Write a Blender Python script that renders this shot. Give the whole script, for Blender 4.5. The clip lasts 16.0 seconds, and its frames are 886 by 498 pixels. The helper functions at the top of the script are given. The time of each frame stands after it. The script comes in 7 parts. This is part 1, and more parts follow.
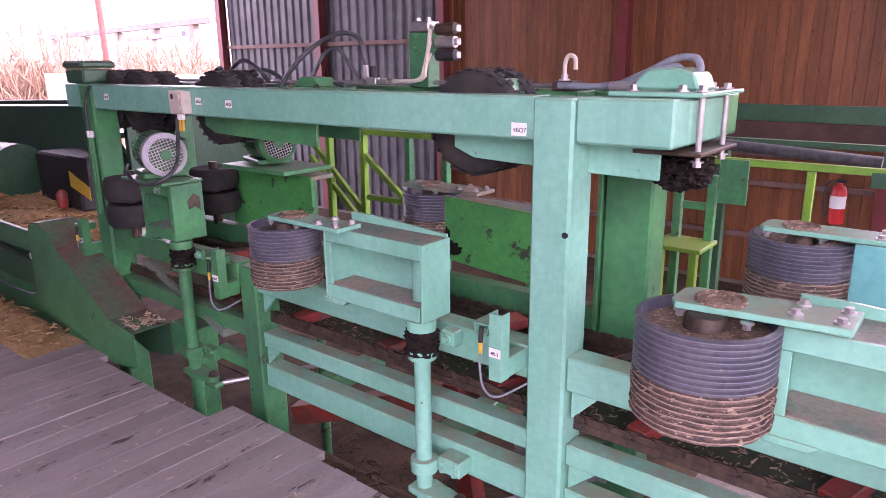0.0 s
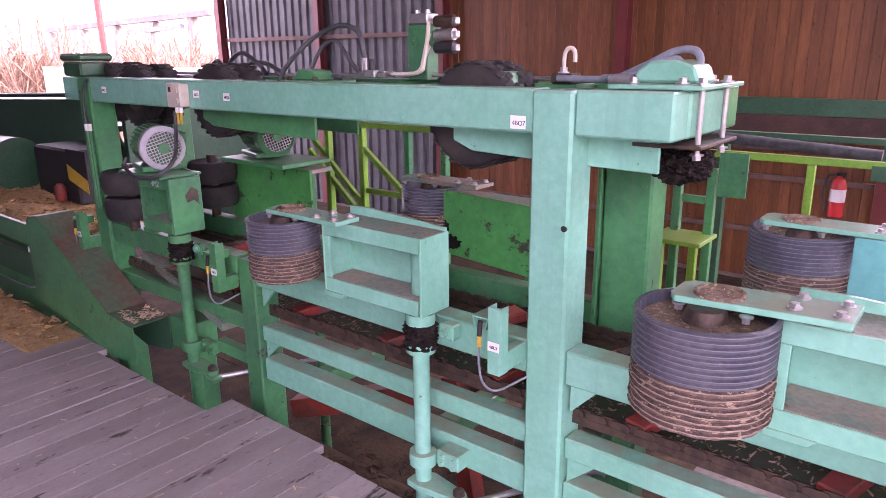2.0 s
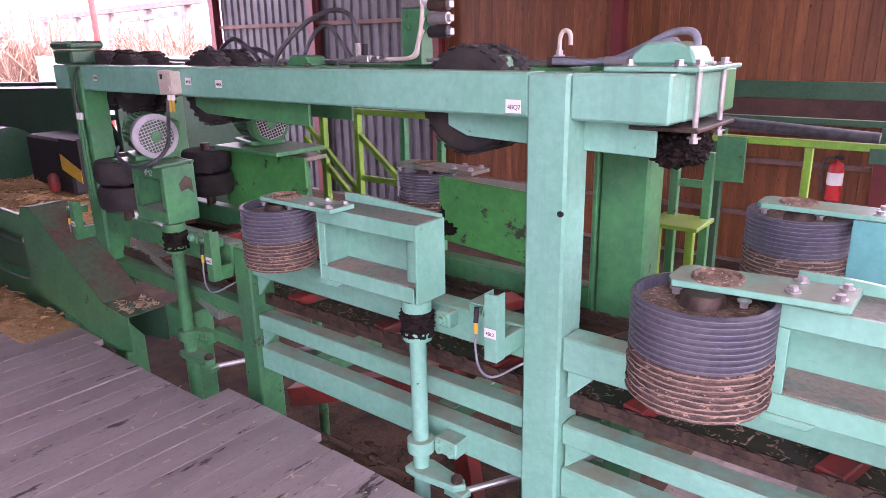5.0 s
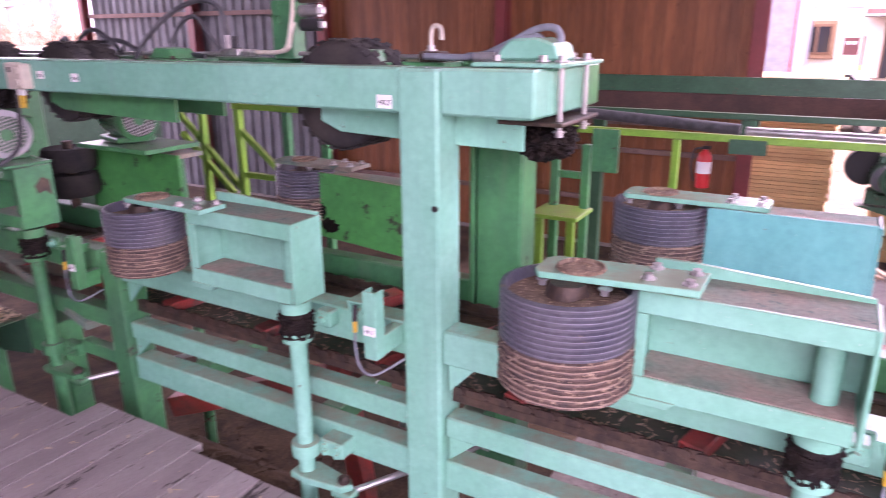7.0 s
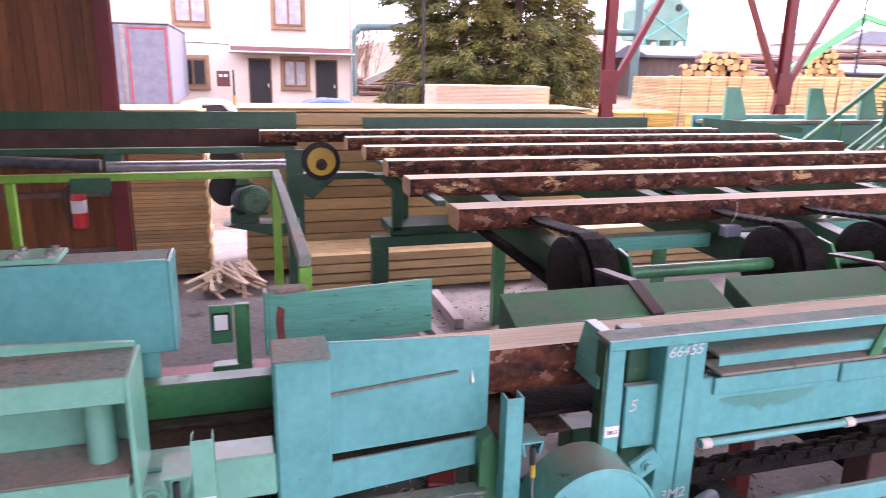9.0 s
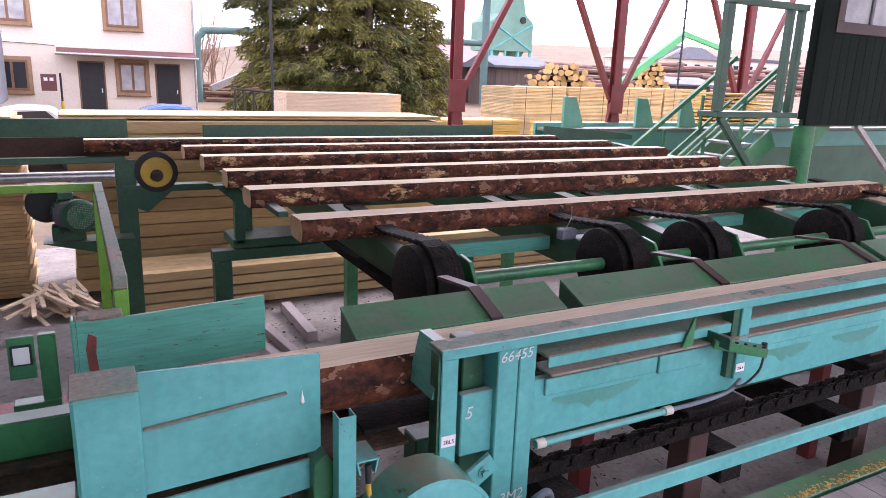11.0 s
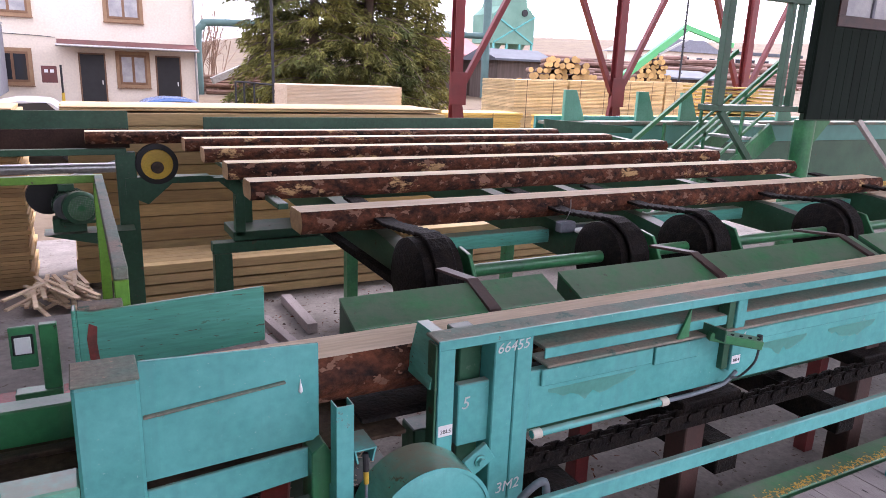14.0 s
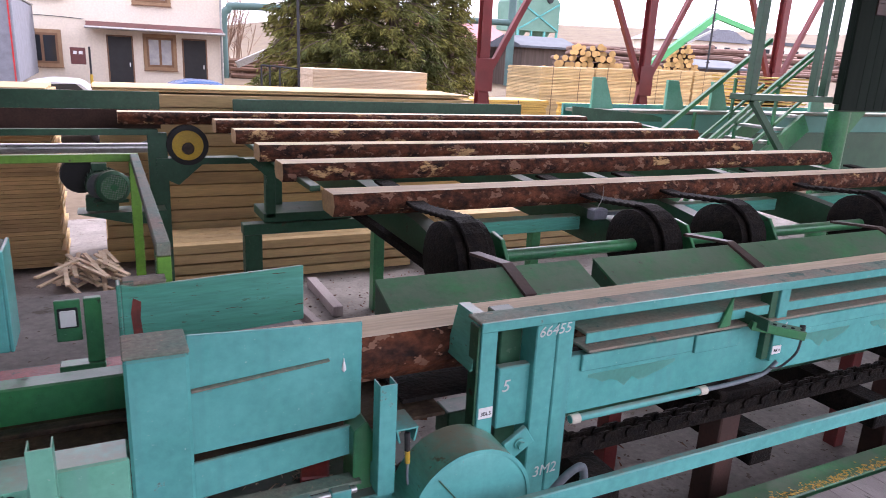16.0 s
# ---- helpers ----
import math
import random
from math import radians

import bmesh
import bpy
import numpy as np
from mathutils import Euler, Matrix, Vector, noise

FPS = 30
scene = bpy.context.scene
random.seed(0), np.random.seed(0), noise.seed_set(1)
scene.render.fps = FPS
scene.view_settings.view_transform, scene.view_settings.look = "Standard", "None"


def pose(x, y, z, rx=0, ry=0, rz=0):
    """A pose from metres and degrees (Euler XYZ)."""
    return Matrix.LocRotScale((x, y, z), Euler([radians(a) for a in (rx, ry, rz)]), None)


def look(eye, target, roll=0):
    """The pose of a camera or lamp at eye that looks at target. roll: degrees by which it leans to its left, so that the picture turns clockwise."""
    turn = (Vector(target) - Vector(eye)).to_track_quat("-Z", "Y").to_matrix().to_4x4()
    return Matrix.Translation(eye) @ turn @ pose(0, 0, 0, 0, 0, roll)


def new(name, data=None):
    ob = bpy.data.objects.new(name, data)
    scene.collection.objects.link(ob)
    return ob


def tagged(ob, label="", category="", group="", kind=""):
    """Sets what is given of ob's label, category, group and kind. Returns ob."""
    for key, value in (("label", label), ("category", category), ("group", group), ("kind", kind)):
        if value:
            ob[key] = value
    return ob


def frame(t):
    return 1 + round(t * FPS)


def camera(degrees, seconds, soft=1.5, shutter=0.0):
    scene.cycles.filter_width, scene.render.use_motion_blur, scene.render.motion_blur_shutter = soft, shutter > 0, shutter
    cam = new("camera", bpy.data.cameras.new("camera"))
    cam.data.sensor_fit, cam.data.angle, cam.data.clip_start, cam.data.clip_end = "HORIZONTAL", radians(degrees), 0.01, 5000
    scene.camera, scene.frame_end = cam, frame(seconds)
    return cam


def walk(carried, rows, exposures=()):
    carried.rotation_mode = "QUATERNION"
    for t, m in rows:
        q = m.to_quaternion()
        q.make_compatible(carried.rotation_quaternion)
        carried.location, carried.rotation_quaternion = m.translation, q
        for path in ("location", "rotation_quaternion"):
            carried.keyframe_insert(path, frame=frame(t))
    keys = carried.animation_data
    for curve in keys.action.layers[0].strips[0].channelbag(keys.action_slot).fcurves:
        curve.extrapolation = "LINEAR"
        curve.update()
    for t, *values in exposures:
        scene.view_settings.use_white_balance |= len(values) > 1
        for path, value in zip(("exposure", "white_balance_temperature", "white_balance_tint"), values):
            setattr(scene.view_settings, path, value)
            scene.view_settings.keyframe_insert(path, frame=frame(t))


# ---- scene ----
cam = camera(65.5, 16.0, soft=0.6, shutter=0.3)
PATH = [
    (0, (0.002, 0.049, 1.576), (-1.215, 1.546, 1.049), -0.6),
    (0.5, (-0.002, 0.049, 1.574), (-1.22, 1.543, 1.042), -0.7),
    (1, (0.001, 0.052, 1.578), (-1.216, 1.547, 1.046), -0.8),
    (1.5, (0.002, 0.057, 1.575), (-1.215, 1.55, 1.036), -0.6),
    (2, (0.0, 0.056, 1.574), (-1.213, 1.55, 1.029), -0.6),
    (2.5, (-0.003, 0.063, 1.57), (-1.214, 1.556, 1.022), -0.6),
    (3, (-0.005, 0.066, 1.57), (-1.215, 1.559, 1.016), -0.7),
    (3.5, (-0.003, 0.072, 1.572), (-1.21, 1.564, 1.008), -0.9),
    (4, (-0.007, 0.078, 1.568), (-1.21, 1.571, 0.998), -1.0),
    (6.5, (0.005, 0.069, 1.565), (-1.193, 1.555, 0.967), -1.2),
    (7, (0.046, 0.137, 1.569), (-0.912, 1.786, 0.967), -0.4),
    (7.5, (0.14, 0.217, 1.584), (-0.394, 2.054, 1.0), 0.2),
    (8, (0.271, 0.276, 1.594), (0.179, 2.196, 1.04), 0.5),
    (8.5, (0.365, 0.323, 1.597), (0.645, 2.231, 1.065), 1.3),
    (9, (0.457, 0.317, 1.598), (1.0, 2.173, 1.087), 1.2),
    (9.5, (0.527, 0.316, 1.609), (1.306, 2.091, 1.116), 2.5),
    (10, (0.564, 0.332, 1.61), (1.44, 2.064, 1.128), 2.1),
    (10.2, (0.572, 0.335, 1.608), (1.467, 2.058, 1.126), 1.9),
    (12.5, (0.561, 0.315, 1.602), (1.486, 2.022, 1.121), 2.1),
    (13, (0.565, 0.309, 1.605), (1.488, 2.015, 1.118), 2.1),
    (13.5, (0.57, 0.305, 1.605), (1.491, 2.011, 1.113), 2.0),
    (14, (0.569, 0.31, 1.603), (1.482, 2.018, 1.104), 2.2),
    (14.5, (0.578, 0.302, 1.605), (1.482, 2.011, 1.095), 1.8),
    (15, (0.577, 0.309, 1.6), (1.482, 2.015, 1.08), 1.8),
    (15.5, (0.562, 0.321, 1.597), (1.464, 2.026, 1.07), 2.1),
    (16, (0.504, 0.349, 1.578), (1.364, 2.073, 1.042), 2.9),
]
EXPOSURES = ((0.0, 2.17, 6350, 56), (6.5, 2.26, 6350, 57), (7.0, 2.3, 6350, 60), (7.5, 2.15, 6300, 58), (8.0, 1.85, 6250, 53), (9.0, 1.43, 6150, 44), (10.0, 1.15, 6050, 36), (13.0, 0.87, 6000, 29), (16.0, 0.83, 6000, 27))
walk(cam, [(t, look(eye, target, roll)) for t, eye, target, roll in PATH], EXPOSURES)


# ---- world, sun, exposure ----
G, P = -1.15, -0.15        # yard ground and timber platform heights
world = bpy.data.worlds.new("overcast_sky")
world.use_nodes = True
scene.world = world
wn = world.node_tree
sky = wn.nodes.new("ShaderNodeTexSky")
sky.sky_type = "NISHITA"
sky.sun_disc = False
sky.sun_elevation, sky.sun_rotation = radians(38), radians(60)
sky.dust_density, sky.ozone_density = 4.0, 1.0
hsv = wn.nodes.new("ShaderNodeHueSaturation")
hsv.inputs["Saturation"].default_value = 0.22
hsv.inputs["Value"].default_value = 1.0
cloud = wn.nodes.new("ShaderNodeMix")
cloud.data_type = "RGBA"
cloud.inputs[0].default_value = 0.6
cloud.inputs[7].default_value = (13.0, 13.0, 13.6, 1)
wn.links.new(sky.outputs[0], hsv.inputs["Color"])
wn.links.new(hsv.outputs[0], cloud.inputs[6])
wn.links.new(cloud.outputs[2], wn.nodes["Background"].inputs[0])
wn.nodes["Background"].inputs[1].default_value = 0.19
sun = new("sun", bpy.data.lights.new("sun", "SUN"))
sun.data.energy, sun.data.angle, sun.data.color = 2.0, radians(14), (1.0, 0.96, 0.9)
sun.matrix_world = look((0, 0, 0), (-0.68, -0.40, -0.62))

# ---- helpers for building ----
ORG = {}


def thing(name, loc, label, category, group="", kind=""):
    ob = new(name)
    ob.empty_display_size = 0.1
    ob.location = loc
    ORG[ob] = Vector(loc)
    return tagged(ob, label, category, group, kind)


def part(name, bm, material, parent, label="", smooth=False):
    """Link a bmesh (in world metres) as one mesh under a thing or a part."""
    org = ORG[parent]
    bmesh.ops.translate(bm, verts=bm.verts, vec=-org)
    return link(name, bm, material, parent, label, smooth)


def link(name, bm, material, parent, label="", smooth=False):
    me = bpy.data.meshes.new(name)
    bm.normal_update()
    bm.to_mesh(me)
    bm.free()
    if smooth:
        me.polygons.foreach_set("use_smooth", [True] * len(me.polygons))
        me.set_sharp_from_angle(angle=radians(40))
    for m in (material if isinstance(material, (list, tuple)) else [material]):
        me.materials.append(m)
    ob = new(name, me)
    if parent is not None:
        ob.parent = parent
        ORG[ob] = ORG[parent]
    if label:
        tagged(ob, label)
    return ob


def solo(name, bm, material, label, category, group="", kind="", smooth=False):
    """A thing that is one mesh; its origin stays at the world's."""
    ob = link(name, bm, material, None, "", smooth)
    ORG[ob] = Vector((0, 0, 0))
    return tagged(ob, label, category, group, kind)


def bx(bm, x0, x1, y0, y1, z0, z1, bev=0.004, mi=0):
    vs = [bm.verts.new(p) for p in ((x0, y0, z0), (x1, y0, z0), (x1, y1, z0), (x0, y1, z0), (x0, y0, z1), (x1, y0, z1), (x1, y1, z1), (x0, y1, z1))]
    fs = [bm.faces.new([vs[i] for i in q]) for q in ((3, 2, 1, 0), (4, 5, 6, 7), (0, 1, 5, 4), (1, 2, 6, 5), (2, 3, 7, 6), (3, 0, 4, 7))]
    for f in fs:
        f.material_index = mi
    if bev > 0:
        bev = min(bev, 0.4 * min(abs(x1 - x0), abs(y1 - y0), abs(z1 - z0)))
        es = list({e for f in fs for e in f.edges})
        bmesh.ops.bevel(bm, geom=es, offset=bev, segments=1, affect="EDGES", profile=0.5)
    return bm


def box(*a, **k):
    return bx(bmesh.new(), *a, **k)


def prism(bm, pts, axis, a, b, bev=0.0, mi=0):
    """Extrude an outline: pts are in the two other axes, in the order x, y, z."""
    def at(p, v):
        q = list(p)
        q.insert("xyz".index(axis), v)
        return q
    va = [bm.verts.new(at(p, a)) for p in pts]
    vb = [bm.verts.new(at(p, b)) for p in pts]
    n = len(pts)
    fs = [bm.faces.new(va), bm.faces.new(vb[::-1])]
    for i in range(n):
        fs.append(bm.faces.new((va[i], vb[i], vb[(i + 1) % n], va[(i + 1) % n])))
    for f in fs:
        f.material_index = mi
    bmesh.ops.recalc_face_normals(bm, faces=fs)
    if bev:
        bmesh.ops.bevel(bm, geom=list({e for f in fs for e in f.edges}), offset=bev, segments=1, affect="EDGES")
    return bm


def cyl(bm, p0, p1, r, seg=20, r1=None, caps=True, mi=0):
    p0, p1 = Vector(p0), Vector(p1)
    d = (p1 - p0).normalized()
    u = d.orthogonal().normalized()
    v = d.cross(u)
    r1 = r if r1 is None else r1
    ra = [bm.verts.new(p0 + r * (u * math.cos(2 * math.pi * i / seg) + v * math.sin(2 * math.pi * i / seg))) for i in range(seg)]
    rb = [bm.verts.new(p1 + r1 * (u * math.cos(2 * math.pi * i / seg) + v * math.sin(2 * math.pi * i / seg))) for i in range(seg)]
    fs = [bm.faces.new((ra[i], ra[(i + 1) % seg], rb[(i + 1) % seg], rb[i])) for i in range(seg)]
    if caps:
        fs += [bm.faces.new(ra[::-1]), bm.faces.new(rb)]
    for f in fs:
        f.material_index = mi
    return bm


def lathe(bm, c, prof, seg=48, axis="z", mi=0, wob=0.0):
    """Turn a profile of (radius, height) round an axis through c."""
    c = Vector(c)
    rings = []
    for r, h in prof:
        ring = []
        for i in range(seg):
            a = 2 * math.pi * i / seg
            rr = r + (wob * (noise.noise((3 * math.cos(a), 3 * math.sin(a), h * 60)) + 0.6 * noise.noise((14 * math.cos(a), 14 * math.sin(a), h * 90))) if wob else 0)
            q = (rr * math.cos(a), rr * math.sin(a), h)
            if axis == "y":
                q = (q[0], q[2], q[1])
            elif axis == "x":
                q = (q[2], q[0], q[1])
            ring.append(bm.verts.new(c + Vector(q)))
        rings.append(ring)
    fs = []
    for a, b in zip(rings, rings[1:]):
        fs += [bm.faces.new((a[i], a[(i + 1) % seg], b[(i + 1) % seg], b[i])) for i in range(seg)]
    for ring in (rings[0], rings[-1]):
        fs.append(bm.faces.new(ring))
    for f in fs:
        f.material_index = mi
    bmesh.ops.recalc_face_normals(bm, faces=fs)
    return bm


def smooth_line(pts, n=8):
    pts = [Vector(p) for p in pts]
    if len(pts) < 3:
        return pts
    out = []
    q = [2 * pts[0] - pts[1]] + pts + [2 * pts[-1] - pts[-2]]
    for i in range(1, len(q) - 2):
        for k in range(n):
            t = k / n
            out.append(0.5 * (2 * q[i] + (q[i + 1] - q[i - 1]) * t + (2 * q[i - 1] - 5 * q[i] + 4 * q[i + 1] - q[i + 2]) * t * t
                              + (3 * q[i] - q[i - 1] - 3 * q[i + 1] + q[i + 2]) * t ** 3))
    return out + [pts[-1]]


def hose(bm, pts, r, seg=10, n=8, mi=0):
    line = smooth_line(pts, n)
    prev, u = None, None
    for i, p in enumerate(line):
        d = (line[min(i + 1, len(line) - 1)] - line[max(i - 1, 0)]).normalized()
        u = d.orthogonal().normalized() if u is None else (u - d * u.dot(d)).normalized()
        v = d.cross(u)
        ring = [bm.verts.new(p + r * (u * math.cos(2 * math.pi * k / seg) + v * math.sin(2 * math.pi * k / seg))) for k in range(seg)]
        if prev:
            for k in range(seg):
                bm.faces.new((prev[k], prev[(k + 1) % seg], ring[(k + 1) % seg], ring[k])).material_index = mi
        else:
            bm.faces.new(ring[::-1])
        prev = ring
    bm.faces.new(prev)
    return bm


def bar(bm, p0, p1, w, h, up=(0, 0, 1), bev=0.003, mi=0):
    """A straight square bar between two points; w across, h along up."""
    p0, p1 = Vector(p0), Vector(p1)
    d = (p1 - p0).normalized()
    s = d.cross(Vector(up)).normalized()
    t = s.cross(d)
    tmp = bmesh.new()
    L = (p1 - p0).length
    bx(tmp, 0, L, -w / 2, w / 2, -h / 2, h / 2, bev, mi)
    m = Matrix((d, -s, t)).transposed().to_4x4()
    m.translation = p0
    bmesh.ops.transform(tmp, matrix=m, verts=tmp.verts)
    join(bm, tmp)
    return bm


def join(bm, tmp):
    idx = {v: bm.verts.new(v.co) for v in tmp.verts}
    for f in tmp.faces:
        nf = bm.faces.new([idx[v] for v in f.verts])
        nf.material_index, nf.smooth = f.material_index, f.smooth
    tmp.free()


def nb():
    return bmesh.new()


# ---- materials ----
def mat(name, base, rough=0.5, metal=0.0, var=None, scale=4.0, amount=0.5, fine=60.0, bump=0.15, bump_scale=None, spots=None, spot_scale=9.0, spot_size=0.62,
        streak=None, rand=0.0, island=0.0, grain=None, spot_grain=None, chips=None, chip_scale=48.0, chip_size=0.655, dust=None, dust_amount=0.75, spec=0.5):
    """A painted or raw surface: broad variation, fine grain, worn or dirty spots, bump."""
    m = bpy.data.materials.new(name)
    m.use_nodes = True
    n, l = m.node_tree.nodes, m.node_tree.links
    b = n["Principled BSDF"]
    b.inputs["Metallic"].default_value = metal
    b.inputs["Specular IOR Level"].default_value = spec
    geo = n.new("ShaderNodeNewGeometry")
    pos = geo.outputs["Position"]
    if grain:
        mp = n.new("ShaderNodeMapping")
        mp.inputs["Scale"].default_value = grain
        l.new(pos, mp.inputs[0])
        gpos = mp.outputs[0]
    else:
        gpos = pos

    def noi(vec, s, d=4.0, r=0.6):
        t = n.new("ShaderNodeTexNoise")
        t.inputs["Scale"].default_value, t.inputs["Detail"].default_value, t.inputs["Roughness"].default_value = s, d, r
        l.new(vec, t.inputs["Vector"])
        return t.outputs[0]

    def ramp(f, lo, hi):
        r = n.new("ShaderNodeMapRange")
        r.inputs[1].default_value, r.inputs[2].default_value = lo, hi
        l.new(f, r.inputs[0])
        return r.outputs[0]

    def mix(fac, a, c):
        x = n.new("ShaderNodeMix")
        x.data_type = "RGBA"
        for sock, val in ((x.inputs[0], fac), (x.inputs[6], a), (x.inputs[7], c)):
            if hasattr(val, "links"):
                l.new(val, sock)
            else:
                sock.default_value = val if isinstance(val, float) else (*val, 1)
        return x.outputs[2]

    col = mix(ramp(noi(gpos, scale), 0.35, 0.65), base, var or tuple(c * 0.75 for c in base))
    gr = noi(gpos, fine, 3.0)
    dk = n.new("ShaderNodeMix")
    dk.data_type, dk.blend_type = "RGBA", "MULTIPLY"
    dk.inputs[0].default_value = amount
    l.new(col, dk.inputs[6])
    g2 = n.new("ShaderNodeMapRange")
    g2.inputs[1].default_value, g2.inputs[2].default_value, g2.inputs[3].default_value, g2.inputs[4].default_value = 0.3, 0.7, 0.55, 1.25
    l.new(gr, g2.inputs[0])
    l.new(g2.outputs[0], dk.inputs[7])
    col = dk.outputs[2]
    rgh = None
    if spots:
        spos = pos
        if spot_grain:
            mp3 = n.new("ShaderNodeMapping")
            mp3.inputs["Scale"].default_value = spot_grain
            l.new(pos, mp3.inputs[0])
            spos = mp3.outputs[0]
        f = ramp(noi(spos, spot_scale, 6.0, 0.7), spot_size, spot_size + 0.05)
        col = mix(f, col, spots)
        rgh = f
    if chips:
        col = mix(ramp(noi(gpos, chip_scale, 3.0, 0.65), chip_size, chip_size + 0.02), col, chips)
    if streak:
        mp2 = n.new("ShaderNodeMapping")
        mp2.inputs["Scale"].default_value = (14, 14, 1.2)
        l.new(pos, mp2.inputs[0])
        col = mix(ramp(noi(mp2.outputs[0], 1.0, 5.0), 0.56, 0.75), col, streak)
    if dust:
        sep = n.new("ShaderNodeSeparateXYZ")
        l.new(geo.outputs["Normal"], sep.inputs[0])
        up = ramp(sep.outputs[2], 0.55, 0.95)
        pat = ramp(noi(pos, 6.0, 6.0, 0.7), 0.30, 0.58)
        both = n.new("ShaderNodeMath")
        both.operation = "MULTIPLY"
        l.new(up, both.inputs[0])
        l.new(pat, both.inputs[1])
        part_way = n.new("ShaderNodeMath")
        part_way.operation = "MULTIPLY"
        part_way.inputs[1].default_value = dust_amount
        l.new(both.outputs[0], part_way.inputs[0])
        col = mix(part_way.outputs[0], col, dust)
    if rand or island:
        oi = n.new("ShaderNodeObjectInfo").outputs["Random"] if rand else geo.outputs["Random Per Island"]
        r3 = n.new("ShaderNodeMapRange")
        a = rand or island
        r3.inputs[3].default_value, r3.inputs[4].default_value = 1 - a, 1 + a
        l.new(oi, r3.inputs[0])
        x = n.new("ShaderNodeMix")
        x.data_type, x.blend_type = "RGBA", "MULTIPLY"
        x.inputs[0].default_value = 1.0
        l.new(col, x.inputs[6])
        l.new(r3.outputs[0], x.inputs[7])
        col = x.outputs[2]
    l.new(col, b.inputs["Base Color"])
    rr = n.new("ShaderNodeMapRange")
    rr.inputs[3].default_value, rr.inputs[4].default_value = max(0.05, rough - 0.1), min(1, rough + 0.15)
    l.new(rgh if rgh is not None else gr, rr.inputs[0])
    l.new(rr.outputs[0], b.inputs["Roughness"])
    if bump:
        bp = n.new("ShaderNodeBump")
        bp.inputs["Strength"].default_value, bp.inputs["Distance"].default_value = bump, 0.01
        l.new(noi(gpos, bump_scale or fine, 4.0), bp.inputs["Height"])
        l.new(bp.outputs[0], b.inputs["Normal"])
    return m


DUST = (0.30, 0.22, 0.15)
M_mint = mat("mint_paint", (0.200, 0.505, 0.380), 0.36, var=(0.142, 0.420, 0.292), scale=2.2, amount=0.22, fine=34, bump=0.06, spots=(0.075, 0.085, 0.06), spot_scale=15, spot_size=0.665, streak=(0.165, 0.40, 0.31), chips=(0.30, 0.50, 0.41), chip_scale=75, chip_size=0.70, dust=DUST, dust_amount=0.6)
M_teal = mat("teal_paint", (0.125, 0.44, 0.41), 0.36, var=(0.085, 0.345, 0.315), scale=2.2, amount=0.22, fine=34, bump=0.06, spots=(0.07, 0.10, 0.085), spot_scale=15, spot_size=0.665, streak=(0.10, 0.33, 0.31), chips=(0.22, 0.46, 0.43), chip_scale=75, chip_size=0.70, dust=(0.23, 0.20, 0.155))
# green paint; also the mint as dim light turns it at the left
M_green = mat("green_paint_and_dim_mint", (0.052, 0.265, 0.098), 0.42, var=(0.038, 0.165, 0.078), scale=3.0, amount=0.4, fine=30, bump=0.1, spots=(0.055, 0.05, 0.035), spot_scale=11, spot_size=0.635, streak=(0.075, 0.20, 0.10), chips=(0.12, 0.26, 0.16), chip_scale=75, chip_size=0.69, dust=(0.17, 0.215, 0.15), dust_amount=0.7)
# brighter copy of the machine green; the light on it is in the colour
M_litgreen = mat("lit_green_paint", (0.055, 0.34, 0.085), 0.42, var=(0.04, 0.26, 0.07), scale=3.0, amount=0.35, fine=30, bump=0.08, spots=(0.045, 0.045, 0.03), spot_scale=8, spot_size=0.60, dust=DUST)
M_dgreen = mat("dark_green_paint", (0.022, 0.085, 0.045), 0.5, var=(0.034, 0.115, 0.062), scale=2.4, amount=0.4, fine=34, bump=0.1, spots=(0.10, 0.06, 0.04), spot_scale=10, spot_size=0.64, chips=(0.07, 0.12, 0.08), dust=(0.17, 0.14, 0.11), dust_amount=0.5)
M_lime = mat("lime_green_paint", (0.19, 0.40, 0.045), 0.45, var=(0.13, 0.30, 0.04), scale=3.0, amount=0.35, bump=0.06, spots=(0.11, 0.10, 0.05), spot_scale=14, spot_size=0.65, dust=DUST, dust_amount=0.5)
M_dusty = mat("dusty_green_top", (0.125, 0.215, 0.165), 0.8, var=(0.27, 0.205, 0.155), scale=3.2, amount=0.5, fine=70, bump=0.25, spots=(0.085, 0.15, 0.12), spot_scale=8, spot_size=0.60, chips=(0.33, 0.26, 0.19), chip_scale=60, chip_size=0.66)
M_redsteel = mat("red_oxide_steel", (0.20, 0.035, 0.035), 0.55, var=(0.15, 0.03, 0.03), scale=2.0, amount=0.35, bump=0.08, spots=(0.10, 0.06, 0.05), spot_size=0.68)
M_chainrust = mat("brown_rusted_steel", (0.085, 0.040, 0.032), 0.6, var=(0.05, 0.028, 0.024), scale=5, amount=0.4, bump=0.1, spots=(0.14, 0.07, 0.045), spot_size=0.64)
M_redpaint = mat("worn_red_paint", (0.35, 0.05, 0.04), 0.55, var=(0.16, 0.05, 0.04), scale=6, amount=0.4, spots=(0.12, 0.09, 0.07), spot_size=0.58)
M_rubber = mat("black_rubber", (0.022, 0.022, 0.024), 0.75, var=(0.05, 0.045, 0.04), scale=6, amount=0.4, bump=0.2, spec=0.25)
M_drum = mat("blue_grey_tyre_tread", (0.062, 0.068, 0.088), 0.5, var=(0.11, 0.11, 0.125), scale=7, amount=0.5, fine=60, bump=0.35, spots=(0.20, 0.16, 0.13), spot_scale=16, spot_size=0.64)
